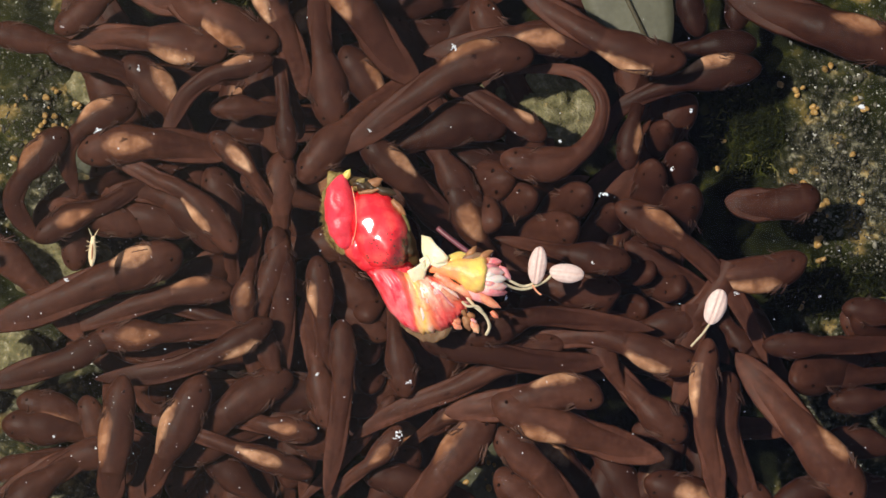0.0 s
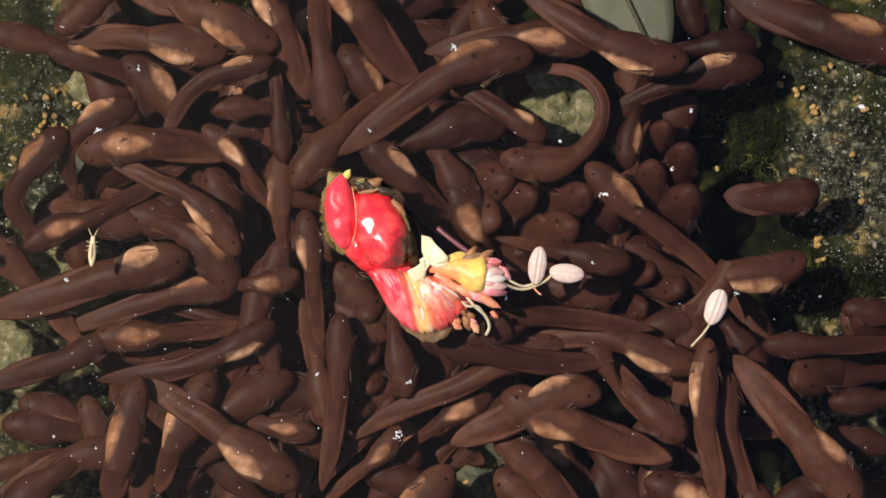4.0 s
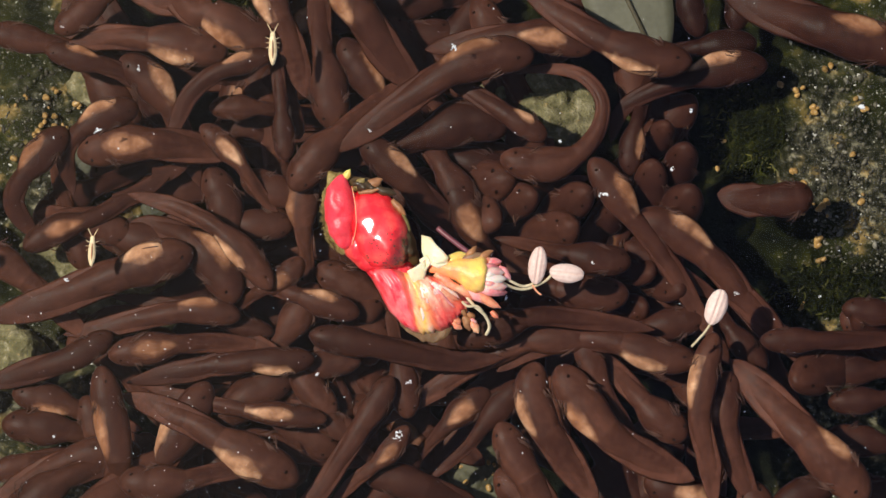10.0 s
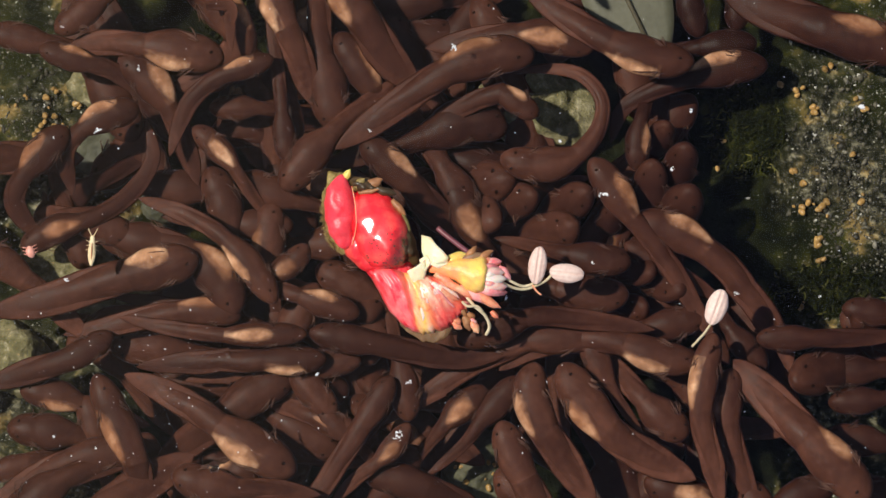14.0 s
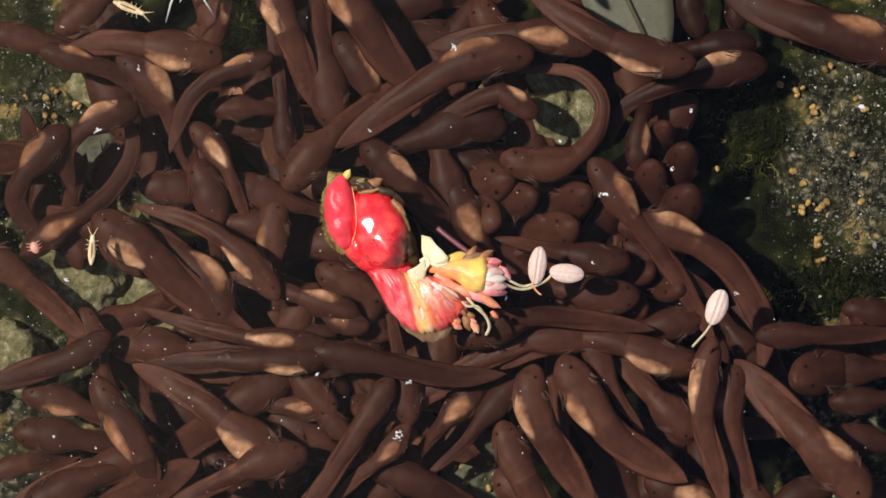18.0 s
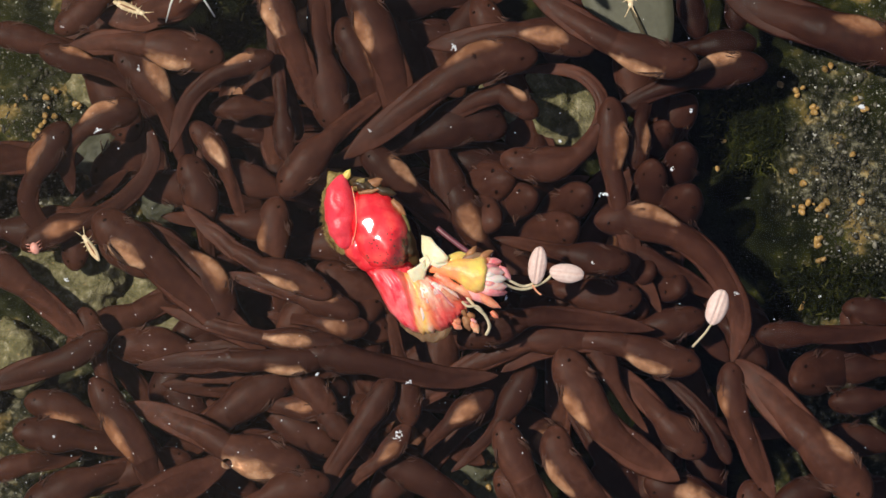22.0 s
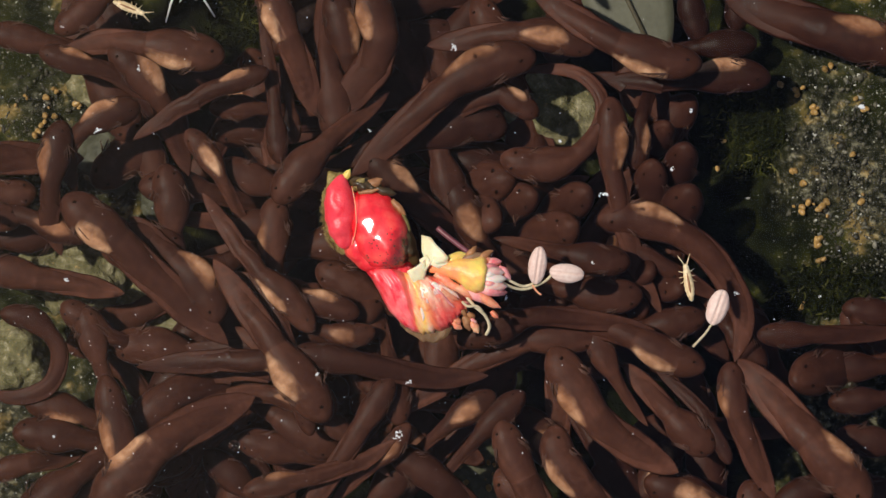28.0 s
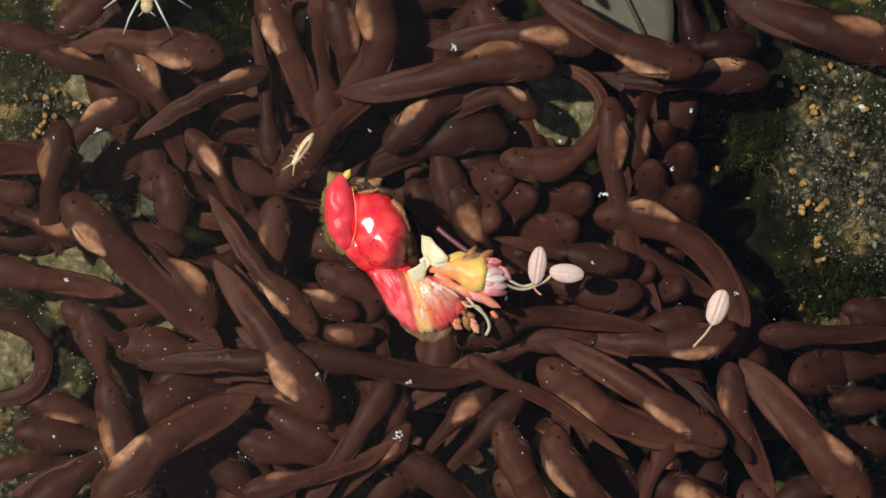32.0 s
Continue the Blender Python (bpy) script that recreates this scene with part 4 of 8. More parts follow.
tadpole(-1.00, 0.70, 0.50, "-", 2.48, 0.5,
        [(-1.23, 0.13), (0.55, 0.05), (2.30, 0.44), (4.09, 0.61)],
        [(0, -8.49, -10.94, 0, -3, 3, 1), (3.5, -8.49, -10.94, 0, -3, 3, 1), (5.6, -8.72, -8.69, 14, -7, 4, 0), (7.2, -10.98, -8.1, 0, 0, 0, 0), (8, -8.72, -8.69, 14, -7, 4, 0), (9.5, -10.58, -8.4, 0, 0, 0, 0), (10, -10.3, -8.4, 0, 0, 0, 0), (10.5, -9.5, -8.43, 0, 0, 0, 0), (13, -8.79, -8.59, 0, 0, 0, 0), (13.6, -8.75, -8.54, 0, 0, 0, 0), (14.57, -7.84, -8.17, -55, -1, 2, 0), (15.53, -6.93, -7.8, -111, -1, 3, 1), (16.5, -6.02, -7.43, -166, -2, 5, 1), (21.5, -6.02, -7.43, -166, -2, 5, 1), (23, -2.91, -11.44, -170, -9, 7, 1), (32, -2.91, -11.44, -170, -9, 7, 1)])
tadpole(-3.31, 0.70, 0.50, "-", 2.67, 1.3,
        [(1.12, -0.73), (-0.10, 0.06), (-1.32, 0.84), (-2.54, 1.62), (-3.77, 2.39)],
        [(0, -4.90, -6.67, -0)])
tadpole(-3.98, 0.56, 0.50, "-", 2.11, 1.3,
        [(-0.99, -0.32), (0.37, 0.30), (1.55, 1.28), (2.73, 2.24)],
        [(0, -11.51, -7.46, 76, -21, 1, -0), (2.5, -11.51, -7.46, 76, -21, 1, -0), (7.75, -10.61, -7.74, 38, -11, 1, 0), (13, -9.70, -8.03, 0, -0, -0, -0), (32, -9.70, -8.03, 0, -0, -0, -0)])
tadpole(-3.90, 0.59, 0.50, "-", 2.25, 1.3,
        [(-0.89, 0.68), (0.36, -0.36), (1.50, -1.52), (2.65, -2.68)],
        [(0, -7.75, -8.00, -0)])
tadpole(-1.79, 0.55, 0.80, "-", 2.42, 0.5,
        [(-1.18, 0.27), (0.21, -0.05), (1.60, -0.34), (3.00, -0.59), (4.42, -0.63), (5.84, -0.58)],
        [(0, 0.33, -3.44, 0, 0, 0, 0), (5.9, 0.33, -3.44, 0, 0, 0, 0), (6.9, -3.75, -3.04, 3, -4, -5, 8), (7, -3.75, -3.04, 3, -4, -5, 8), (8, -3.77, -3.11, 3, -4, -5, 8), (8.5, -3.58, -3.17, 3, -4, -5, 8), (11, -3.61, -3.27, 3, -4, -5, 8), (14.5, -3.58, -3.17, 3, -4, -5, 8), (16.5, -3.55, -3.76, 3, -4, -5, 8), (17.5, -3.55, -3.82, 3, -4, -5, 8), (23.5, -3.96, -3.88, 3, -4, -5, 8), (32, -4.25, -3.87, 3, -4, -5, 8)])
tadpole(-1.71, 0.61, 0.60, "-", 2.67, 0.5,
        [(-1.26, -0.40), (0.11, 0.06), (1.49, 0.50), (2.95, 0.42), (4.39, 0.24), (5.84, 0.01)],
        [(0, 1.75, -2.91, -0)])
tadpole(-2.20, 0.65, 0.70, "L", 2.85, 0.5,
        [(1.39, -0.30), (-0.09, 0.02), (-1.50, 0.56), (-3.00, 0.75), (-4.47, 0.44), (-5.79, -0.30)],
        [(0, 7.83, -3.88, -1, 0, 0, 0), (8.5, 7.89, -3.83, -1, 0, 0, 0), (9.5, 7.69, -3.81, 3, 0, 0, 0), (18.5, 7.85, -3.91, 1, 0, 0, 0), (19.5, 7.84, -3.84, 1, 0, 0, 0), (20, 7.79, -3.65, 2, 0, 0, 0), (21, 7.79, -3.79, 3, 0, 0, 0), (22, 7.85, -3.92, 2, 0, 0, 0), (22.5, 7.96, -3.82, -5, 0, 0, 0), (28, 8.06, -3.83, -7, 0, 0, 0), (28.8, 9.38, -3.27, 29, -20, -27, -11), (32, 9.38, -3.27, 29, -20, -27, -11)], tone=1.15)
tadpole(-3.27, 0.83, 0.50, "-", 3.16, 1.3,
        [(1.58, 0.03), (0.21, -0.01), (-1.17, 0.04), (-2.54, 0.09), (-3.91, 0.13), (-5.28, 0.18)],
        [(0, -5.31, -5.18, -0), (3.2, -5.31, -5.18, -0), (7.5, -5.32, -5.12, -0), (10, -5.20, -5.12, -0), (11, -4.98, -5.15, -0), (13.7, -4.93, -5.07, -0), (32, -4.93, -5.07, -0)])
tadpole(-3.94, 0.61, 0.50, "-", 2.32, 1.3,
        [(-1.15, 0.19), (0.51, -0.10), (2.16, -0.44), (3.81, -0.77)],
        [(0, -2.65, -5.38, 31), (5, -2.65, -5.38, 31), (13, -1.89, -5.26, -0), (32, -1.89, -5.26, -0)])
tadpole(-2.58, 0.57, 0.40, "-", 2.17, 0.8,
        [(0.14, -1.07), (-0.07, 0.48), (-0.38, 2.02), (-0.72, 3.55)],
        [(0, -1.49, -4.29, 3, -10, -1, 0), (5, -1.49, -4.29, 3, -10, -1, 0), (7, -1.21, -4.94, -0, -0, -0, -0), (10.5, -1.39, -5.02, -0, -0, -0, -0), (21, -1.30, -5.33, -0, -0, -0, -0), (25.5, -1.55, -5.24, -0, -0, -0, -0), (32, -1.83, -5.42, -0, -0, -0, -0)])
tadpole(-3.25, 0.54, 0.40, "C", 2.03, 0.8,
        [(0.85, 0.55), (-0.36, -0.28), (-1.44, -1.28), (-2.44, -2.36)],
        [(0, 0.77, -5.58, -6), (3, 0.85, -5.62, -9), (6.5, 0.90, -5.70, -2), (19.5, 0.69, -5.55, 7), (21, 0.93, -5.66, -1), (24.5, 1.03, -5.69, 2), (25.5, 1.04, -5.71, -4), (27.5, 1.04, -5.71, -4), (30, 0.97, -5.59, 7), (32, 1.01, -5.58, 5)])
tadpole(-3.17, 0.52, 0.42, "-", 2.28, 0.5,
        [(0.79, 0.82), (0.10, 0.10), (-0.56, -0.65), (-1.16, -1.45), (-1.88, -2.15), (-2.66, -2.78)],
        [(0, 2.28, -5.72, 0, 0, 0, 0), (7, 2.28, -5.72, 0, 0, 0, 0), (12, 2.07, -5.43, 0, 0, 0, -0), (20, 2.03, -5.4, 0, -0, 0, -0), (21, 2.94, -4.93, 35, -35, -1, 1), (22.5, 2.55, -5.2, 3, -1, 2, -1), (25.5, 2.55, -5.2, 3, -1, 2, -1), (26.5, 2.08, -5.63, -2, 0, 7, 2), (28.6, 2.1, -5.9, -4, -1, 11, 3), (32, 2.1, -5.9, -4, -1, 11, 3)])
tadpole(-2.56, 0.42, 0.60, "C", 1.87, 0.5,
        [(0.53, 0.77), (-0.29, -0.31), (-1.34, -1.17), (-2.31, -2.13)],
        [(0, -2.03, -7.11, -0), (5.5, -2.03, -7.11, -0), (8, -2.00, -7.04, -0), (11, -1.69, -7.13, -0), (14.5, -1.71, -7.01, -0), (32, -1.71, -7.01, -0)])
tadpole(-3.23, 0.26, 0.90, "-", 1.14, 0.5,
        [(0.33, 0.47), (-0.70, -0.98), (-1.93, -2.25), (-3.19, -3.50)],
        [(0, -2.08, -5.73, -0)])
tadpole(-3.29, 0.63, 0.90, "-", 2.38, 0.8,
        [(-1.16, 0.26), (0.52, -0.13), (2.09, -0.84), (3.62, -1.64)],
        [(0, -1.76, -8.27, -0), (13, -1.76, -8.27, -0), (28.8, -0.88, -7.85, -19), (32, -0.88, -7.85, -19)])
tadpole(-1.71, 0.68, 0.85, "R", 2.71, 0.5,
        [(1.27, -0.46), (0.18, -0.03), (-0.96, -0.22), (-2.09, -0.50), (-3.25, -0.67), (-4.41, -0.85)],
        [(0, 4.45, -5.03, 0, 0, 0, 0), (3.2, 4.45, -5.03, 0, 0, 0, 0), (5.1, 3.95, -5.24, 54, 6, 2, 0), (7, 3.44, -5.44, 108, 11, 3, 0), (9.5, 3.17, -5.36, 102, 11, 3, 0), (20, 3.1, -5.5, 100, 11, 3, 0), (20.5, 3.25, -5.76, 99, 13, 4, 0), (22, 4.19, -7.6, 118, -2, 6, 2), (32, 4.19, -7.6, 118, -2, 6, 2)], tone=1.38)
tadpole(-1.85, 0.77, 0.80, "R", 3.03, 0.5,
        [(-0.80, 1.29), (0.08, -0.11), (1.17, -1.34), (2.56, -2.21), (4.05, -2.91)],
        [(0, 3.12, -5.98, 33, -16, -7, -1), (3.2, 3.12, -5.98, 33, -16, -7, -1), (6, 4.85, -5.30, 14, -8, -7, -2), (9.5, 4.91, -5.43, 1, -0, -0, -0), (14.5, 5.00, -5.35, 0, -0, -0, -0), (21.5, 4.83, -4.94, -7, -0, -0, -0), (28, 4.60, -4.83, -4, -0, -0, -0), (28.9, 4.54, -5.01, 15, -0, -7, -2), (32, 4.54, -5.01, 15, -0, -7, -2)], tone=1.40)
tadpole(-2.52, 0.50, 0.40, "-", 1.91, 0.5,
        [(-0.43, 0.85), (0.21, -0.38), (0.90, -1.57), (1.70, -2.69)],
        [(0, 5.66, -3.60, -0, -0, -0, -0), (3, 5.62, -3.57, -0, -0, -0, -0), (5.5, 5.25, -3.54, -0, -0, -0, -0), (6.5, 5.25, -3.69, -0, -0, -0, -0), (8.5, 5.19, -3.69, -0, -0, -0, -0), (9, 5.22, -3.94, -0, -0, -0, -0), (10, 5.28, -4.03, -0, -0, -0, -0), (16.5, 5.56, -3.97, -0, -0, -0, -0), (20.5, 5.53, -3.94, -0, -0, -0, -0), (21.5, 5.69, -3.94, -0, -0, -0, -0), (24, 5.59, -3.97, -0, -0, -0, -0), (24.5, 5.69, -3.79, -0, -0, -0, -0), (27.5, 5.69, -3.72, -0, -0, -0, -0), (28, 5.66, -3.69, -0, -0, -0, -0), (28.1, 5.50, -3.68, -0, -0, -0, -0), (28.9, 8.09, -6.94, -55, 1, 4, -5), (32, 8.09, -6.94, -55, 1, 4, -5)])
tadpole(-2.44, 0.68, 0.60, "-", 2.10, 0.8,
        [(0.82, -0.65), (-0.35, 0.32), (-1.38, 1.43), (-2.40, 2.55)],
        [(0, 7.89, -6.17, 0), (9.5, 7.89, -6.17, 0), (14, 7.93, -6.11, 0), (17, 8.28, -6.05, 0), (19.5, 8.37, -6.02, 0), (20, 8.4, -6.48, 0), (24.5, 8.77, -6.79, 0), (27.5, 8.83, -6.76, 0), (28.5, 8.96, -6.51, 0), (32, 9.22, -6.65, 0)], tone=1.25)
tadpole(-2.58, 0.63, 0.90, "-", 2.38, 0.8,
        [(-0.40, 1.12), (0.23, -0.48), (1.04, -2.00), (1.90, -3.49)],
        [(0, 2.67, -7.31, 24, -14, -3, -0), (3.2, 2.67, -7.31, 24, -14, -3, -0), (13, 2.44, -7.28, -0, -0, -0, -0), (32, 2.44, -7.28, -0, -0, -0, -0)], tone=1.40)
tadpole(-3.25, 0.74, 0.90, "-", 2.80, 1.3,
        [(-0.90, 1.08), (0.08, -0.09), (1.05, -1.26), (2.03, -2.44), (3.01, -3.61)],
        [(0, 2.85, -8.98, -0)], tone=1.35)
tadpole(-1.67, 0.54, 0.80, "R", 2.91, 0.5,
        [(0.36, 1.41), (-0.02, -0.15), (-0.10, -1.74), (0.30, -3.29), (0.50, -4.88)],
        [(0, 9.31, -4.61, 7, -9, -1, 6), (8.3, 9.31, -4.61, 7, -9, -1, 6), (9, 9.32, -4.37, -2, 0, 0, 0), (19.4, 9.34, -4.59, 2, 1, 0, 6), (20.1, 9.9, -9.2, 4, 1, 0, 6), (20.6, 10.2, -12.6, 10, 1, 0, 6), (32, 10.2, -12.6, 10, 1, 0, 6)], tone=1.30)
tadpole(-2.56, 0.56, 0.80, "R", 2.03, 0.5,
        [(0.15, 1.00), (0.01, -0.77), (0.45, -2.49), (1.20, -4.10)],
        [(0, 10.11, -5.37, 1, 0, 0, 0), (9, 10.11, -5.37, 1, 0, 0, 0), (19, 10.33, -5.07, -3, 0, 0, 0), (20.4, 10.34, -5.04, 12, -3, -8, -1), (32, 10.34, -5.04, 12, -3, -8, -1)])
tadpole(-1.73, 0.84, 0.80, "R", 3.20, 0.8,
        [(1.11, -1.16), (0.14, -0.15), (-0.81, 0.86), (-1.76, 1.88), (-2.71, 2.90), (-3.66, 3.92)],
        [(0, 13.94, -7.82, -3), (2.5, 13.85, -7.90, -4), (8, 13.89, -7.89, 1), (10, 14.05, -7.81, 1), (32, 14.15, -7.98, -2)], tone=1.38)
tadpole(-3.80, 0.52, 0.50, "-", 1.96, 1.3,
        [(0.71, -0.68), (-0.26, 0.36), (-1.10, 1.50), (-1.95, 2.64)],
        [(0, 10.95, -3.67, 0)], tone=0.76)
tadpole(-2.54, 0.48, 0.70, "-", 2.11, 0.5,
        [(-1.05, 0.00), (0.04, 0.00), (1.13, -0.00), (2.22, 0.00), (3.31, 0.04), (4.41, 0.10)],
        [(0, 12.49, -3.45, 0, 0, 0, 0), (6.35, 12.49, -3.45, 0, 0, 0, 0), (7.85, 11.95, -4.58, 85, -20, -22, -22), (8.2, 11.95, -4.58, 85, -20, -22, -22), (9.2, 12.47, -3.33, 0, -0, 0, -0), (9.5, 12.44, -3.28, 0, 0, -0, -0), (20, 12.22, -3.07, 0, 0, 0, -0), (32, 12.34, -3.07, 0, 0, 0, -0)], tone=0.76)
tadpole(-4.10, 0.56, 0.50, "-", 2.11, 0.8,
        [(-1.05, 0.09), (0.47, -0.01), (2.00, 0.08), (3.53, 0.17)],
        [(0, 14.19, -4.61, -0), (6.5, 14.19, -4.52, -0), (7, 14.53, -4.52, -0), (7.5, 14.53, -4.64, -0), (8, 14.50, -4.45, -0), (11.5, 14.69, -4.39, -0), (32, 14.67, -4.22, -0)], tone=0.76)
tadpole(-3.27, 0.52, 0.40, "-", 1.96, 1.3,
        [(-0.97, 0.13), (0.43, -0.08), (1.83, -0.35), (3.23, -0.61)],
        [(0, 15.32, -2.24, -0)], tone=0.76)
tadpole(-3.94, 0.52, 0.50, "-", 1.97, 0.8,
        [(-0.98, -0.03), (0.44, 0.04), (1.86, 0.20), (3.28, 0.36)],
        [(0, 14.87, -5.50, -0)], tone=0.76)
tadpole(-4.08, 0.59, 0.50, "-", 2.25, 0.8,
        [(-1.11, 0.16), (0.50, -0.07), (2.12, -0.31), (3.73, -0.54)],
        [(0, 14.89, -6.98, -0), (22.5, 14.92, -6.86, -0), (23.5, 15.23, -6.89, -0), (32, 15.22, -6.92, -0)], tone=0.76)
tadpole(-3.17, 0.63, 0.50, "-", 2.38, 1.3,
        [(1.10, 0.45), (-0.48, -0.24), (-2.02, -1.02), (-3.56, -1.79)],
        [(0, 13.04, -8.76, -0)], tone=0.76)
tadpole(-3.31, 0.74, 0.50, "C", 2.81, 1.3,
        [(-0.51, 1.31), (0.04, -0.12), (0.52, -1.56), (0.99, -3.01), (1.47, -4.46)],
        [(0, 11.41, -9.62, -0)])
tadpole(-3.23, 0.74, 0.60, "C", 2.80, 1.3,
        [(-1.33, 0.45), (0.11, -0.04), (1.54, -0.58), (2.97, -1.12), (4.39, -1.65)],
        [(0, 8.56, -8.76, -0)])
tadpole(-3.90, 0.67, 0.60, "-", 2.53, 1.3,
        [(0.79, 0.99), (-0.32, -0.47), (-1.33, -2.00), (-2.35, -3.53)],
        [(0, -1.69, -8.10, -0)])
tadpole(-2.00, 0.74, 0.80, "C", 2.79, 0.8,
        [(-1.35, -0.36), (0.12, 0.01), (1.64, 0.03), (3.15, -0.12), (4.67, -0.18)],
        [(0, -11.73, 3.72, 0, 0, 0, 0), (10.4, -11.73, 3.72, 0, 0, 0, 0), (11.1, -17.55, 3.18, 0, 6, -2, -1), (32, -17.55, 3.18, 0, 6, -2, -1)], tone=1.30)
tadpole(-0.96, 0.40, 0.60, "-", 1.77, 0.5,
        [(-0.80, 0.37), (0.81, -0.44), (1.79, -1.81), (0.20, -2.24)],
        [(0, -8.92, 11.50, -0, -0, -0, -0), (10.8, -8.92, 11.50, -0, -0, -0, -0), (12, -9.68, 10.07, -16, 21, 52, 26), (14.5, -9.68, 10.07, -16, 21, 52, 26), (17, -13.75, 11.09, -0, 11, 62, 69), (32, -13.75, 11.09, -0, 11, 62, 69)])
tadpole(-3.35, 0.59, 0.50, "-", 2.24, 1.3,
        [(1.11, -0.13), (-0.49, 0.10), (-2.08, 0.45), (-3.67, 0.80)],
        [(0, -9.98, 1.47, -0), (5, -9.98, 1.47, -0), (6.5, -6.49, 0.84, 7), (32, -6.49, 0.84, 7)])
tadpole(-2.50, 0.52, 0.80, "R", 2.27, 0.5,
        [(1.13, -0.03), (-0.17, -0.01), (-1.44, -0.26), (-2.68, -0.65), (-3.91, -1.07), (-5.14, -1.51)],
        [(0, -8.61, -1.47, 0, 0, 0, 0), (4.5, -8.61, -1.47, 0, 0, 0, 0), (5.5, -8.92, -0.84, -2, 5, -1, -5), (8, -8.35, -2.23, -8, 2, 1, -5), (15.1, -8.35, -2.23, -8, 2, 1, -5), (16.6, -20.25, -4.14, 2, -14, -2, 0), (32, -20.25, -4.14, 2, -14, -2, 0)])
tadpole(-2.58, 0.55, 0.90, "-", 2.43, 0.5,
        [(-0.14, 1.21), (0.03, -0.27), (0.11, -1.75), (0.01, -3.23), (-0.32, -4.68), (-0.80, -6.09)],
        [(0, -5.86, -0.38, 0, 0, 0, 0), (3.4, -5.86, -0.38, 0, 0, 0, 0), (4.4, -7.07, -2.21, -32, -2, -2, 7), (4.5, -7.09, -2.26, -33, -2, -2, 7), (7, -5.06, -12.5, -61, -0, 8, 10), (32, -5.06, -12.5, -61, -0, 8, 10)])
tadpole(-2.50, 0.52, 0.80, "-", 2.27, 0.5,
        [(0.38, 1.07), (-0.16, -0.44), (-0.73, -1.94), (-0.68, -3.52), (0.28, -4.80)],
        [(0, -6.03, -0.64, -0, -0, -0, -0), (4, -6.03, -0.64, -0, -0, -0, -0), (6, -5.90, -0.90, 10, -14, -28, -24), (8.5, -4.05, -4.12, -63, -4, -26, -26), (32, -4.05, -4.12, -63, -4, -26, -26)])
tadpole(-2.42, 0.44, 0.50, "-", 1.68, 0.8,
        [(-0.16, 0.82), (0.10, -0.36), (0.68, -1.43), (1.31, -2.46)],
        [(0, -6.30, -3.54, -0, -0, -0, -0), (4, -6.30, -3.54, -0, -0, -0, -0), (8, -3.94, -6.24, 30, -16, -1, 1), (32, -3.94, -6.24, 30, -16, -1, 1)])
tadpole(-2.10, 0.52, 0.60, "R", 2.27, 0.5,
        [(-0.11, 1.13), (-0.01, 0.11), (0.08, -0.91), (0.14, -1.94), (0.12, -2.96), (0.05, -3.98)],
        [(0, -4.41, -1.35, 0, 0, 0, 0), (3.3, -4.41, -1.35, 0, 0, 0, 0), (4.3, -4.93, 0.77, 3, -3, 10, 6), (6.3, -4.97, -1.17, -15, -2, 4, 4), (7.4, -4.54, -1.61, -64, -0, 5, 4), (8.5, -4.05, -2.02, -113, 2, 6, 4), (32, -4.05, -2.02, -113, 2, 6, 4)])
tadpole(-1.95, 0.50, 0.80, "-", 2.12, 0.5,
        [(-0.05, 1.06), (0.01, -0.24), (-0.02, -1.54), (-0.16, -2.84), (-0.37, -4.12), (-0.61, -5.40)],
        [(0, -3.59, -3.56, 0, 0, 0, 0), (3.4, -3.59, -3.56, 0, 0, 0, 0), (4.1, -3.7, -3.31, -3, 3, 0, -3), (5.6, -2.35, -5.46, -33, 5, 4, 2), (32, -2.35, -5.46, -33, 5, 4, 2)])
tadpole(-3.27, 0.61, 0.60, "-", 2.31, 0.8,
        [(-1.11, -0.33), (0.49, 0.16), (2.07, 0.72), (3.66, 1.28)],
        [(0, -8.77, -7.21, -0, -0, -0, -0), (4, -8.77, -7.21, -0, -0, -0, -0), (9, -6.32, -7.11, -32, 5, 0, 0), (32, -6.32, -7.11, -32, 5, 0, 0)])
tadpole(-2.50, 0.48, 0.70, "C", 1.82, 0.8,
        [(0.90, -0.16), (0.12, -0.02), (-0.66, 0.12), (-1.43, 0.28), (-2.21, 0.43), (-2.98, 0.59)],
        [(0, -5.39, -6.5, 0, 0, 0, 0), (4.5, -5.39, -6.5, 0, 0, 0, 0), (6, -3.82, -6.31, -10, 0, 7, 4), (14.5, -3.82, -6.31, -10, 0, 7, 4), (15.5, -4.88, -5.69, 5, -4, 0, 1), (16.5, -4.79, -5.7, 6, -5, 0, 1), (22, -4.79, -5.7, 6, -5, 0, 1), (23, -5.18, -5.39, 1, 5, 8, 6), (32, -5.18, -5.39, 1, 5, 8, 6)])
tadpole(-2.50, 0.59, 0.70, "-", 2.59, 0.5,
        [(1.23, 0.41), (-0.12, -0.04), (-1.43, -0.60), (-2.70, -1.26), (-4.03, -1.78), (-5.32, -2.39), (-6.50, -3.18)],
        [(0, 3.14, -3.73, -0, -0, -0, -0), (4, 3.14, -3.73, -0, -0, -0, -0), (6.5, 4.29, -3.21, -19, 15, 16, -10), (32, 4.29, -3.21, -19, 15, 16, -10)])
tadpole(-2.42, 0.77, 0.80, "R", 2.93, 0.8,
        [(0.92, 1.14), (-0.08, -0.10), (-1.06, -1.35), (-1.96, -2.67), (-2.81, -4.02)],
        [(0, 0.86, -6.95, -0), (3.2, 0.86, -6.95, -0), (5, -2.64, -11.63, -1), (32, -2.64, -11.63, -1)], tone=1.35)
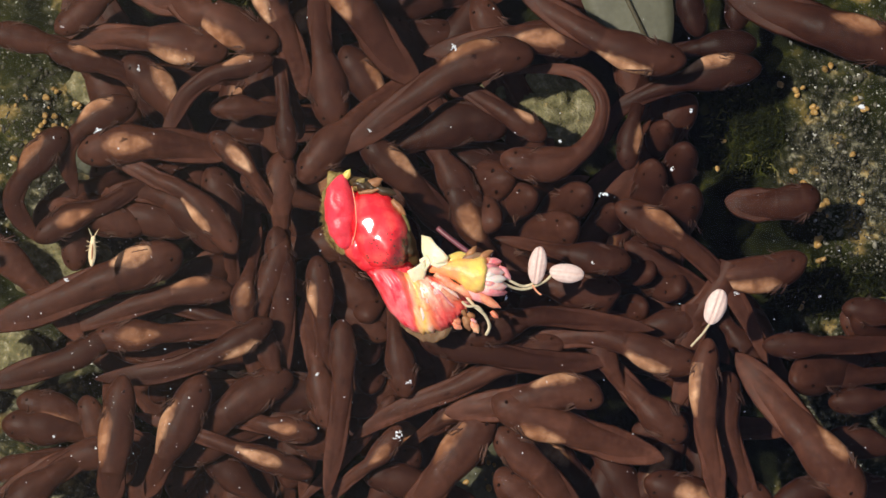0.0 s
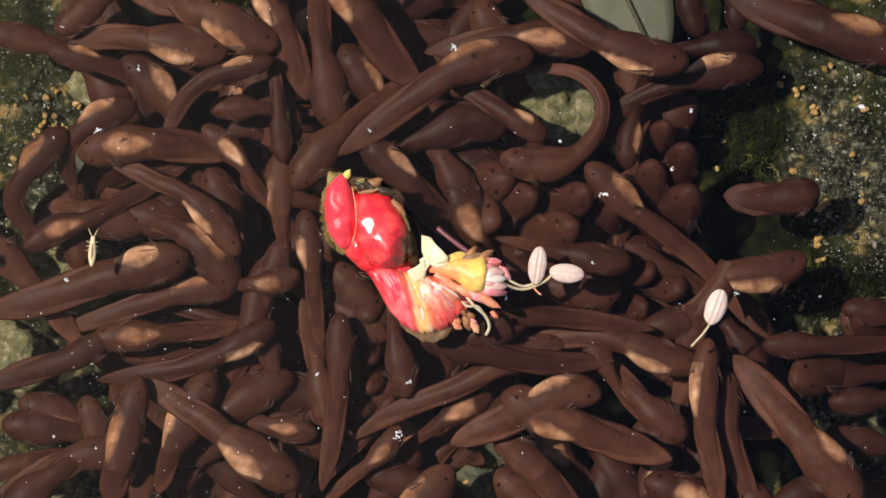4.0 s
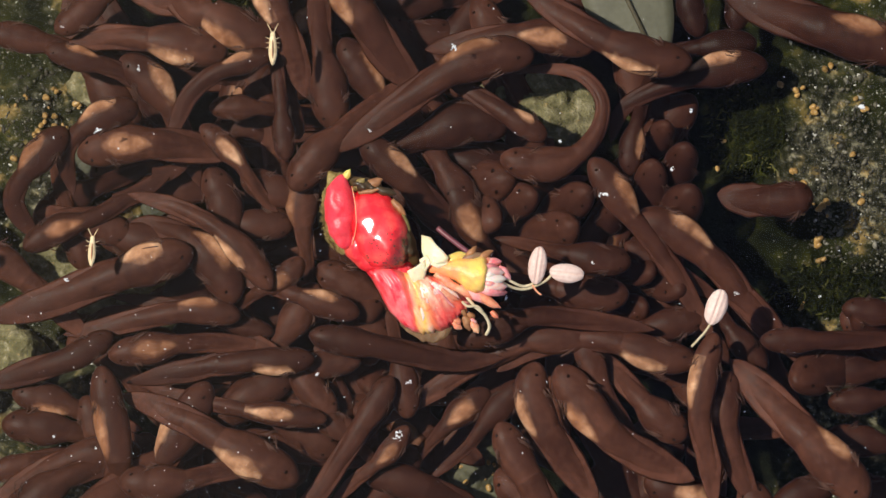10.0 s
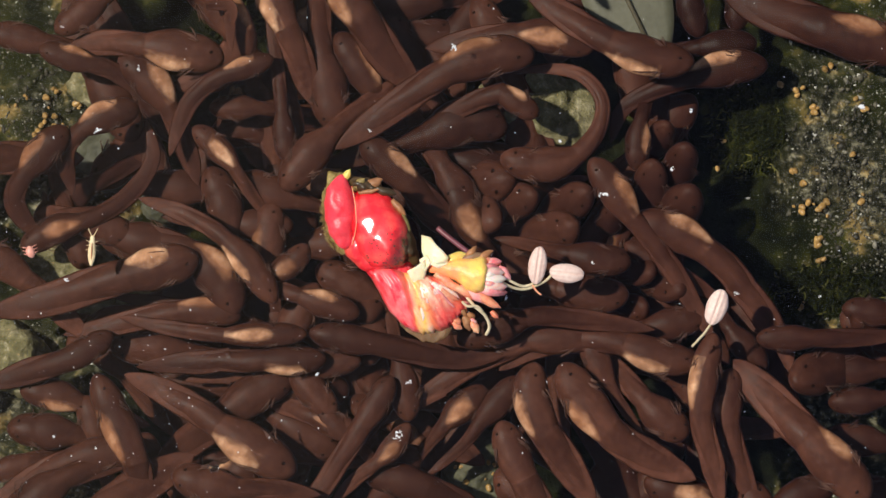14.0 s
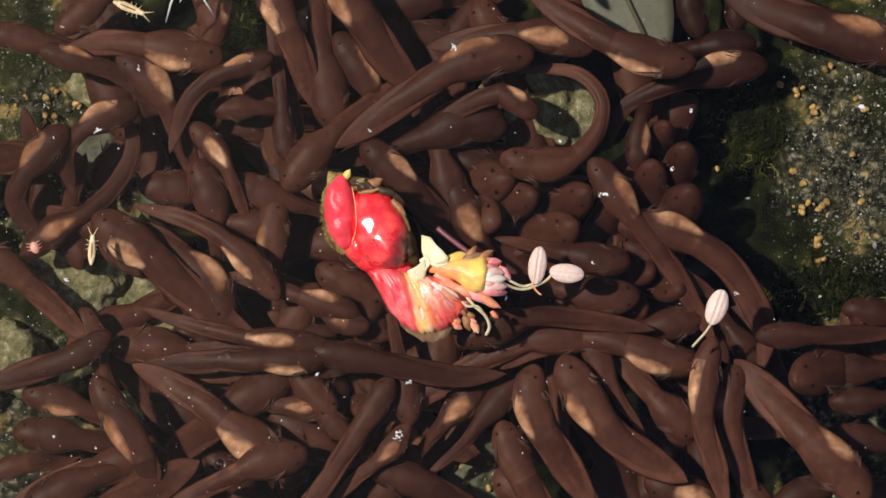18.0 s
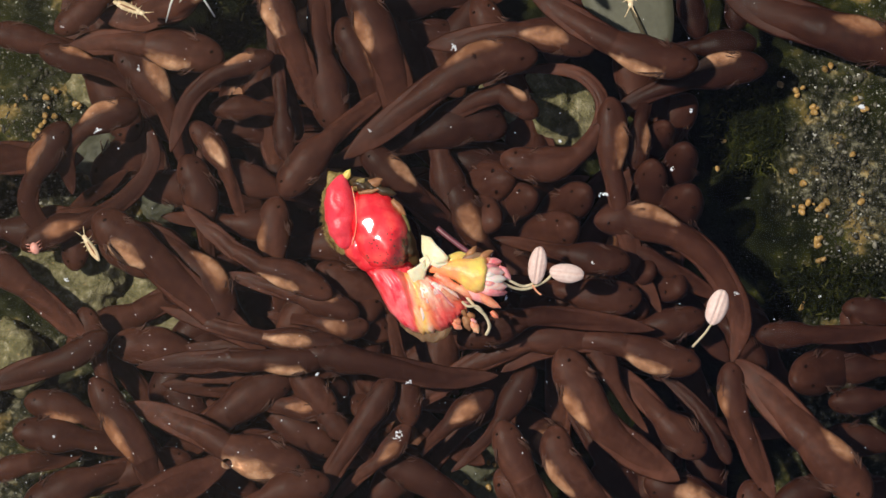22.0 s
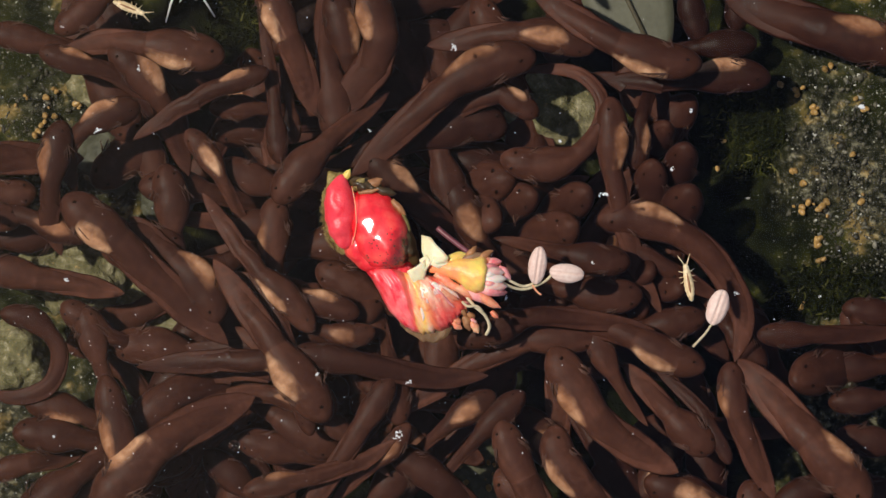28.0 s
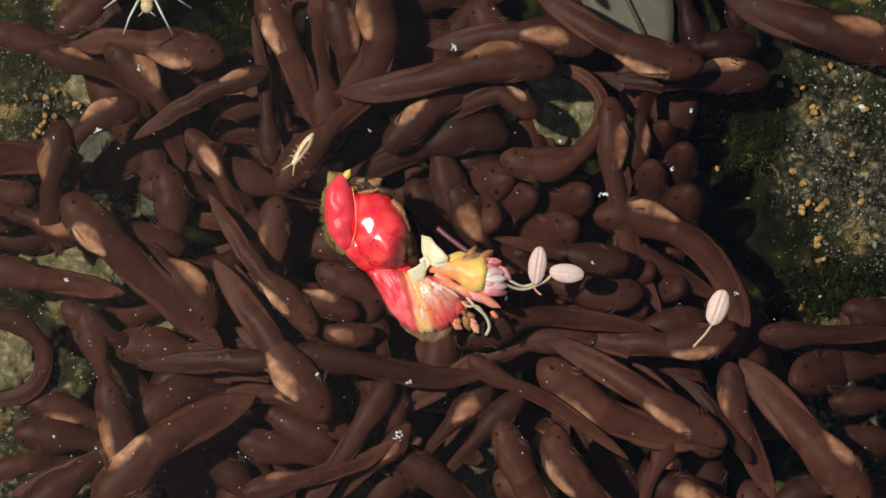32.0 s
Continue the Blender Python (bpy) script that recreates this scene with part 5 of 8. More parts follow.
tadpole(-1.20, 0.88, 0.80, "L", 3.20, 0.8,
        [(-1.15, -1.11), (-0.14, -0.13), (0.92, 0.79), (2.06, 1.62), (3.22, 2.42), (4.38, 3.21)],
        [(0, -15.83, -12.35, 0, 0, 0, 0), (6.6, -15.83, -12.35, 0, 0, 0, 0), (7.6, -14.26, -10.33, 1, 1, -3, 1), (21.8, -12.51, -10.48, -5, 3, -5, -1), (22.8, -10.13, -9.22, 2, 2, -5, -1), (25.5, -10.13, -9.22, 2, 2, -5, -1), (26.3, -10.76, -8.76, 4, 2, -6, -1), (27.8, -11.31, -8.1, 4, -8, -5, -2), (32, -11.31, -8.1, 4, -8, -5, -2)], tone=1.30)
tadpole(-3.17, 0.67, 0.40, "-", 2.52, 1.3,
        [(1.25, 0.13), (-0.56, -0.05), (-2.39, -0.20), (-4.21, -0.35)],
        [(0, -18.40, 2.12, -0), (22.6, -18.40, 2.12, -0), (23.3, -15.84, 1.92, -0), (32, -15.84, 1.92, -0)])
tadpole(-2.56, 0.59, 0.40, "-", 2.24, 1.3,
        [(1.05, -0.35), (-0.50, 0.03), (-2.12, 0.15), (-3.73, 0.27)],
        [(0, -18.35, 1.18, -0, -0, -0, -0), (22.6, -18.35, 1.18, -0, -0, -0, -0), (23.3, -16.18, 1.28, 4, -4, -0, 0), (32, -16.18, 1.28, 4, -4, -0, 0)])
tadpole(-1.69, 0.62, 0.80, "L", 3.39, 0.5,
        [(1.47, -0.84), (0.16, -0.09), (-1.17, 0.65), (-2.49, 1.39), (-3.82, 2.12), (-5.18, 2.79)],
        [(0, 8.93, -14.06, 0), (28.1, 8.93, -14.06, 0), (28.7, 8.71, -6.08, -2), (32, 8.71, -6.08, -2)])
tadpole(-1.08, 0.40, 0.70, "-", 1.77, 0.5,
        [(-0.60, 0.65), (0.41, -0.28), (1.65, -0.88), (2.87, -1.53), (4.06, -2.23), (5.23, -2.97)],
        [(0, 2.53, -11.09, -0, -0, -0, -0), (28, 2.53, -11.09, -0, -0, -0, -0), (28.7, 1.56, -4.38, 7, -7, -5, -1), (32, 1.56, -4.38, 7, -7, -5, -1)])
tadpole(-1.75, 0.66, 0.90, "-", 1.59, 0.5,
        [(0.77, 0.20), (-0.35, -0.08), (-1.50, -0.15), (-2.64, 0.00)],
        [(0, 12.71, 1.73, 0), (6, 12.6, 1.96, -1), (9, 12.45, 1.8, -4), (11.1, 12.45, 1.8, -4), (11.6, 19.79, 3.49, 13), (32, 19.79, 3.49, 13)], tone=0.80)
tadpole(-3.17, 0.67, 0.50, "-", 2.52, 1.3,
        [(-0.78, 0.99), (0.40, -0.40), (1.70, -1.69), (3.00, -2.98)],
        [(0, -3.26, -1.48, -0), (6.4, -3.26, -1.48, -0), (7.4, -3.49, -1.27, 20), (32, -3.49, -1.27, 20)])
tadpole(-4.06, 0.63, 0.50, "-", 2.39, 1.3,
        [(0.29, -1.16), (-0.16, 0.51), (-0.72, 2.16), (-1.27, 3.80)],
        [(0, -2.72, -2.49, -0)])
tadpole(-3.23, 0.59, 0.50, "-", 2.24, 1.3,
        [(0.90, -0.66), (-0.45, 0.23), (-1.91, 0.94), (-3.37, 1.66)],
        [(0, -2.81, -2.57, -0)])
tadpole(-3.90, 0.63, 0.50, "-", 2.39, 1.3,
        [(-0.34, 1.15), (0.10, -0.53), (0.44, -2.23), (0.77, -3.93)],
        [(0, -3.11, -4.39, -0)])
tadpole(-3.29, 0.63, 0.50, "-", 2.38, 1.3,
        [(0.23, 1.17), (-0.11, -0.53), (-0.44, -2.22), (-0.78, -3.91)],
        [(0, -4.38, -5.21, -0), (6, -4.38, -5.21, -0), (8, -5.12, -2.25, -22), (32, -5.12, -2.25, -22)])
tadpole(-3.96, 0.67, 0.50, "-", 2.53, 1.3,
        [(-1.18, -0.46), (0.54, 0.18), (2.28, 0.76), (4.03, 1.33)],
        [(0, 1.30, 1.30, -0)])
tadpole(-4.10, 0.67, 0.50, "-", 2.53, 1.3,
        [(-0.90, 0.89), (0.44, -0.37), (1.85, -1.54), (3.27, -2.71)],
        [(0, 2.45, -0.67, -0)])
tadpole(-3.27, 0.59, 0.50, "-", 2.24, 1.3,
        [(-1.09, 0.25), (0.50, -0.08), (2.10, -0.34), (3.71, -0.61)],
        [(0, 4.47, -2.27, -0)])
tadpole(-3.94, 0.67, 0.50, "-", 2.53, 1.3,
        [(-0.89, 0.90), (0.36, -0.44), (1.49, -1.88), (2.64, -3.32)],
        [(0, -0.42, 1.57, -0)])
tadpole(-3.33, 0.67, 0.60, "-", 2.53, 1.3,
        [(0.60, -1.11), (-0.29, 0.48), (-1.24, 2.05), (-2.18, 3.62)],
        [(0, 0.64, 2.15, -0, -0, -0, -0), (8, 0.64, 2.15, -0, -0, -0, -0), (9, 0.66, 1.90, 1, -1, 0, 0), (14, 0.66, 1.90, 1, -1, 0, 0), (15, 0.26, 2.10, -15, -5, -0, -0), (32, 0.26, 2.10, -15, -5, -0, -0)])
tadpole(-2.54, 0.46, 0.70, "-", 2.03, 0.5,
        [(-1.00, 0.16), (0.32, -0.10), (1.13, -1.10), (0.75, -2.35), (-0.50, -2.78), (-1.81, -2.47)],
        [(0, -18.93, -2.57, -0, -0, -0, -0), (22.7, -18.93, -2.57, -0, -0, -0, -0), (23.5, -14.89, -2.48, -3, 5, -0, -1), (28, -14.89, -2.48, -3, 5, -0, -1), (32, -15.48, -2.56, -1, 4, 0, -2)])
tadpole(-2.70, 0.61, 0.62, "L", 2.68, 0.5,
        [(-1.18, 0.63), (0.27, -0.15), (1.64, -1.07), (2.80, -2.24), (3.67, -3.64), (4.31, -5.17)],
        [(0, 7.36, 0.98, 0, 0, 0, 0), (0.4, 7.36, 0.98, 0, 0, 0, 0), (1, 6.93, 1.06, -35, 44, 6, -10), (1.7, 6.1, 2.15, -15, 20, 8, -4), (8.3, 6.1, 2.15, -15, 20, 8, -4), (9.3, 6.08, 2.18, -26, 16, 8, 7), (20.5, 6.08, 2.18, -26, 16, 8, 7), (22, 6.06, 4.14, -60, 22, 22, 21), (32, 6.06, 4.14, -60, 22, 22, 21)], dim=0.78)
tadpole(-2.42, 0.28, 0.90, "-", 1.22, 0.5,
        [(0.43, -0.43), (-0.62, 0.62), (-1.67, 1.66), (-2.81, 2.61)],
        [(0, 12.04, -12.91, -0, -0, -0, -0), (19.6, 12.04, -12.91, -0, -0, -0, -0), (20.4, 10.02, -7.16, -20, 8, 11, 0), (28, 10.02, -7.16, -20, 8, 11, 0), (29, 10.70, -7.17, -10, 2, 2, 12), (32, 10.70, -7.17, -10, 2, 2, 12)])
tadpole(-2.42, 0.59, 0.60, "-", 2.23, 0.8,
        [(0.24, -1.09), (-0.11, 0.49), (-0.47, 2.07), (-0.81, 3.65)],
        [(0, -4.26, -5.37, -0, -0, -0, -0), (6.8, -4.26, -5.37, -0, -0, -0, -0), (8.5, -4.60, -5.16, 29, 12, 1, -0), (32, -4.60, -5.16, 29, 12, 1, -0)])
tadpole(-1.81, 0.48, 0.70, "L", 2.10, 0.5,
        [(-1.02, -0.25), (0.41, 0.10), (1.84, 0.45), (3.24, 0.89), (4.63, 1.36)],
        [(0, -5.92, -11.83, -0, -0, -0, -0), (25, -5.92, -11.83, -0, -0, -0, -0), (27.6, -6.12, -8.47, -1, 1, 0, 16), (32, -6.12, -8.47, -1, 1, 0, 16)])


# ---- tadpoles that stand head up, tails down into the dark ----
for x, y, z, w, deg, dive in ((7.96, 4.34, -3.6, 0.52, 250, 60), (8.65, 3.43, -3.0, 0.66, 255, 55), (7.50, 2.76, -3.2, 0.68, 265, 45), (8.76, 1.81, -3.3, 0.84, 240, 50), (4.92, 1.89, -3.2, 0.76, 215, 50),
                              (4.38, 0.73, -2.8, 0.84, 200, 55), (5.64, -1.70, -2.9, 0.84, 200, 55), (7.27, -0.79, -3.2, 0.68, 160, 60), (8.30, -1.36, -3.4, 0.76, 150, 55), (7.04, -2.12, -3.6, 0.64, 200, 60),
                              (4.09, -2.01, -3.4, 0.68, 190, 50), (6.13, 1.35, -3.8, 0.52, 250, 60), (2.97, 1.85, -3.4, 0.72, 200, 50), (1.95, 2.46, -3.6, 0.92, 190, 40), (1.55, 1.14, -3.4, 0.88, 150, 45),
                              (-2.72, -2.11, -3.2, 0.84, 100, 50), (-2.68, -3.84, -3.4, 0.56, 90, 55), (-2.63, -4.86, -3.5, 0.60, 80, 55), (-2.93, -5.72, -3.5, 0.60, 60, 55), (13.01, -4.61, -3.0, 0.88, 20, 45),
                              (15.19, -2.42, -3.6, 0.84, 330, 45)):
    diver(x, y, z, w, deg, dive)

tadpole(-2.90, 0.62, 0.60, "-", 2.40, 0.5,
        [(1.13, -0.41), (0.44, -0.15), (-0.26, 0.08), (-0.97, 0.27), (-1.70, 0.41), (-2.42, 0.52)],
        [(0, -11.86, 1.08, 0, 0, 0, 0), (4.5, -11.86, 1.08, 0, 0, 0, 0), (6.5, -12.26, 0.83, 0, 3, 2, 0), (32, -12.26, 0.83, 0, 3, 2, 0)])
tadpole(-3.00, 0.70, 0.60, "-", 2.60, 0.5,
        [(1.28, -0.21), (0.47, -0.08), (-0.34, 0.06), (-1.14, 0.20), (-1.96, 0.29), (-2.78, 0.35)],
        [(0, -10.09, 1.05, 0, 0, 0, 0), (4.5, -10.09, 1.05, 0, 0, 0, 0), (6.5, -10.51, 0.24, -1, -4, -2, -0), (32, -10.51, 0.24, -1, -4, -2, -0)])
tadpole(-2.50, 0.60, 0.60, "C", 2.60, 0.5,
        [(-1.30, -0.09), (-0.13, -0.01), (1.04, 0.08), (2.20, 0.17), (3.37, 0.27), (4.53, 0.36)],
        [(0, -11.3, -3.13, 0, 0, 0, 0), (4.5, -11.3, -3.13, 0, 0, 0, 0), (6, -10.6, -3.57, 9, -9, -9, -4), (9.5, -10.6, -3.57, 9, -9, -9, -4), (10, -10.73, -3.61, 5, -7, -6, -2), (11.5, -21.5, -4.02, 178, 5, -6, -2), (32, -21.5, -4.02, 178, 5, -6, -2)], tone=1.20)
tadpole(-2.20, 0.72, 0.60, "-", 2.80, 0.5,
        [(-1.03, -0.94), (-0.21, -0.19), (0.63, 0.53), (1.53, 1.18), (2.46, 1.78), (3.41, 2.35)],
        [(0, -15.12, -9.05, 0, 0, 0, 0), (4.5, -15.12, -9.05, 0, 0, 0, 0), (6, -14.62, -8.96, -4, -10, -3, -1), (14.5, -14.62, -8.96, -4, -10, -3, -1), (17, -13.78, -8.72, -16, -3, 1, 0), (25.5, -13.78, -8.72, -16, -3, 1, 0), (28, -14.19, -8.91, -3, 5, 2, 1), (32, -14.19, -8.91, -3, 5, 2, 1)])












# ---- deeper tadpoles that show dark between the others ----
for k in range(160):
    x, y = RND.uniform(-15.5, 15.8), RND.uniform(-9.0, 9.0)
    if (x > 8.6 and y > -2.6) or (x < -12.3 and 1.6 < y < 7.4) or (1.2 < x < 5.6 and 3.4 < y < 6.8):
        continue
    if (x < -8.8 and -2.9 < y < 0.4) or (0.4 < x < 2.6 and -9 < y < -6.4) or (x < -10 and y > 8) or (-9.2 < x < -5.8 and y > 6.4):
        continue
    if x < -13.2 and -5.8 < y < -2.2:
        continue
    a = RND.uniform(0, 360)
    L = RND.uniform(5.0, 7.0)
    tx, ty = x + math.cos(radians(a)) * (L - 1.4), y + math.sin(radians(a)) * (L - 1.4)
    if (tx < -12.3 and 1.0 < ty < 8.0) or (tx < -11.0 and -2.9 < ty < 0.4) or (-9.2 < tx < -5.8 and ty > 6.4) or (1.2 < tx < 5.6 and 3.4 < ty < 6.8):
        continue
    if tx < -13.4 and -5.6 < ty < -2.4:
        continue
    if x + math.cos(radians(a)) * L > 9.0 and y + math.sin(radians(a)) * L > -3.0:
        continue
    c = RND.uniform(-0.8, 0.8)
    dx, dy = math.cos(radians(a)), math.sin(radians(a))
    tadpole(RND.uniform(-5.3, -4.9), RND.uniform(0.6, 0.8), RND.uniform(0.5, 0.8), RND.choice("-------C"), 2.9, 0.2,
            [(-dx * 1.45, -dy * 1.45), (0, 0), (dx * 1.5, dy * 1.5), (dx * (L - 2.6) - dy * c * 0.5, dy * (L - 2.6) + dx * c * 0.5), (dx * (L - 1.45) - dy * c, dy * (L - 1.45) + dx * c)],
            [(0, x, y, 0.0)])


# ---- things: the fallen flower bud ----


def bud_red():
    """Wet crimson with wine-dark blotches and rosy bloom."""
    m, t, b = material("red_bud_scale")
    big, mid, fine = noise_node(t, 420, 4), noise_node(t, 1500, 4), noise_node(t, 6000, 2)
    col = ramp(t, mid.outputs["Fac"], [(0.3, (0.70, 0.003, 0.010)), (0.5, (0.93, 0.014, 0.026)), (0.72, (0.98, 0.12, 0.08))]).outputs[0]
    col = mix(t, ramp(t, big.outputs["Fac"], [(0.58, (0, 0, 0)), (0.75, (0.28, 0.28, 0.28))]).outputs[0], col, (0.40, 0.012, 0.010))
    # the lower end is stained dark green-brown, with resin dots
    c, d, s, j = (t.nodes.new(k) for k in ("ShaderNodeTexCoord", "ShaderNodeVectorMath", "ShaderNodeMath", "ShaderNodeMapRange"))
    d.operation, s.operation = "DISTANCE", "MULTIPLY_ADD"
    t.links.new(c.outputs["Object"], d.inputs[0])
    d.inputs[1].default_value = (0.00062, 0.00008, 0.0004)
    t.links.new(mid.outputs["Fac"], s.inputs[0])
    s.inputs[1].default_value = 0.0013
    t.links.new(d.outputs["Value"], s.inputs[2])
    t.links.new(s.outputs[0], j.inputs[0])
    for k, v in zip((1, 2, 3, 4), (0.00115, 0.0019, 0.95, 0.0)):
        j.inputs[k].default_value = v
    col = mix(t, j.outputs[0], col, ramp(t, fine.outputs["Fac"], [(0.35, (0.030, 0.010, 0.004)), (0.65, (0.16, 0.03, 0.012))]).outputs[0])
    t.links.new(col, b.inputs["Base Color"])
    b.inputs["Roughness"].default_value = 0.5
    b.inputs["Coat Weight"].default_value = 1.0
    b.inputs["Coat Roughness"].default_value = 0.16
    bump(t, b, mid.outputs["Fac"], 0.22, 0.00010)
    return m


RED = bud_red()
PINK = grained("pink_bud_scale", (0.82, 0.020, 0.050), (0.97, 0.105, 0.120), 900, 6500, 0.36, 0.00005, 0.05, 0.4)
YELLOW = grained("yellow_petal", (0.84, 0.34, 0.02), (0.98, 0.78, 0.24), 1300, 6000, 0.45, 0.00001, 0.08)
SALMON = grained("salmon_petal", (0.82, 0.10, 0.06), (0.96, 0.50, 0.28), 1300, 7000, 0.45, 0.00001, 0.15)
BLUSH = grained("blush_petal", (0.88, 0.34, 0.29), (0.97, 0.76, 0.63), 1500, 7000, 0.45, 0.00001, 0.1)


def calyx_material():
    m, t, b = material("mottled_calyx")
    big, mid = noise_node(t, 800, 4), noise_node(t, 3000, 4, rough=0.65)
    both = mix(t, 0.45, big.outputs["Fac"], mid.outputs["Fac"])
    col = ramp(t, both, [(0.36, (0.36, 0.0, 0.008)), (0.48, (0.78, 0.012, 0.03)), (0.56, (0.90, 0.07, 0.09)), (0.66, (0.96, 0.36, 0.32))]).outputs[0]
    t.links.new(col, b.inputs["Base Color"])
    b.inputs["Roughness"].default_value = 0.36
    b.inputs["Coat Weight"].default_value = 0.15
    b.inputs["Coat Roughness"].default_value = 0.3
    bump(t, b, both, 0.6, 0.00012)
    return m


CALYX = calyx_material()


def fleshy(*mats):
    """Lets light into thin wet petals."""
    for m in mats:
        b = m.node_tree.nodes["Principled BSDF"]
        b.inputs["Subsurface Weight"].default_value = 0.35
        b.inputs["Subsurface Radius"].default_value = (1.0, 0.35, 0.2)
        b.inputs["Subsurface Scale"].default_value = 0.00035


CREAM = grained("cream_flake", (0.80, 0.62, 0.32), (0.97, 0.85, 0.60), 1200, 6000, 0.5, 0.00002, 0.06)
ANTHER = grained("pale_pink_anther", (0.58, 0.36, 0.30), (0.82, 0.66, 0.57), 1100, 8000, 0.5, 0.00003, 0.05)
THREAD = grained("pale_filament", (0.45, 0.34, 0.18), (0.72, 0.62, 0.42), 1500, 8000, 0.5, 0, 0.1)
FRINGE = grained("olive_hair", (0.16, 0.11, 0.025), (0.36, 0.27, 0.09), 2500, 9000, 0.6, 0, 0.2)
BRACT = grained("translucent_bract", (0.10, 0.052, 0.026), (0.34, 0.19, 0.10), 1400, 6000, 0.5, 0.00002, 0.1)
ROSE = grained("rose_petal", (0.86, 0.15, 0.18), (0.97, 0.50, 0.44), 1500, 7000, 0.42, 0.00001, 0.1)
WHITE = grained("white_petal", (0.92, 0.66, 0.55), (0.98, 0.87, 0.75), 1500, 7000, 0.42, 0.00001, 0.04)
RIM = grained("withered_tan_rim", (0.15, 0.05, 0.018), (0.50, 0.24, 0.10), 1600, 7000, 0.5, 0.00002, 0.2)
DARK = grained("dark_green_rim", (0.018, 0.014, 0.006), (0.10, 0.055, 0.02), 1400, 6000, 0.35, 0.00001)
PURPLE = grained("purple_stalk", (0.10, 0.022, 0.035), (0.26, 0.08, 0.10), 1400, 6000, 0.4, 0.00001)


fleshy(RED, PINK, YELLOW, SALMON, BLUSH, CALYX, CREAM, BRACT, ROSE, WHITE)


def q(x, y, z=0.0):
    """Plan units of 0.2 mm to millimetres about the flower's middle."""
    return Vector(((x - 70) / 5, (45 - y) / 5, z))


def petal(parent, a, b, width, mat, lift=0.25, label="", name="petal", thick=0.09):
    """A tapering, cupped petal from a to b."""
    bm = bmesh.new()
    d = (b - a)
    n = Vector((-d.y, d.x, 0)).normalized()
    loops = []
    for i in range(11):
        f = i / 10
        p = a.lerp(b, f) + Vector((0, 0, lift * math.sin(math.pi * f)))
        h = width * (0.35 + 0.65 * math.sin(math.pi * min(1, f * 0.85 + 0.12))) * (1 if f < 0.85 else max(0.12, (1 - f) / 0.15))
        p += n * 0.05 * noise.noise(Vector((f * 3, a.x * 7, b.y * 5)))
        loops.append([p + n * (h * math.cos(t)) + Vector((0, 0, thick * math.sin(t) - 0.5 * h * math.cos(t) ** 2)) for t in (2 * math.pi * k / 12 for k in range(12))])
    rings(bm, loops)
    return part(name, bm, mat, parent, label)


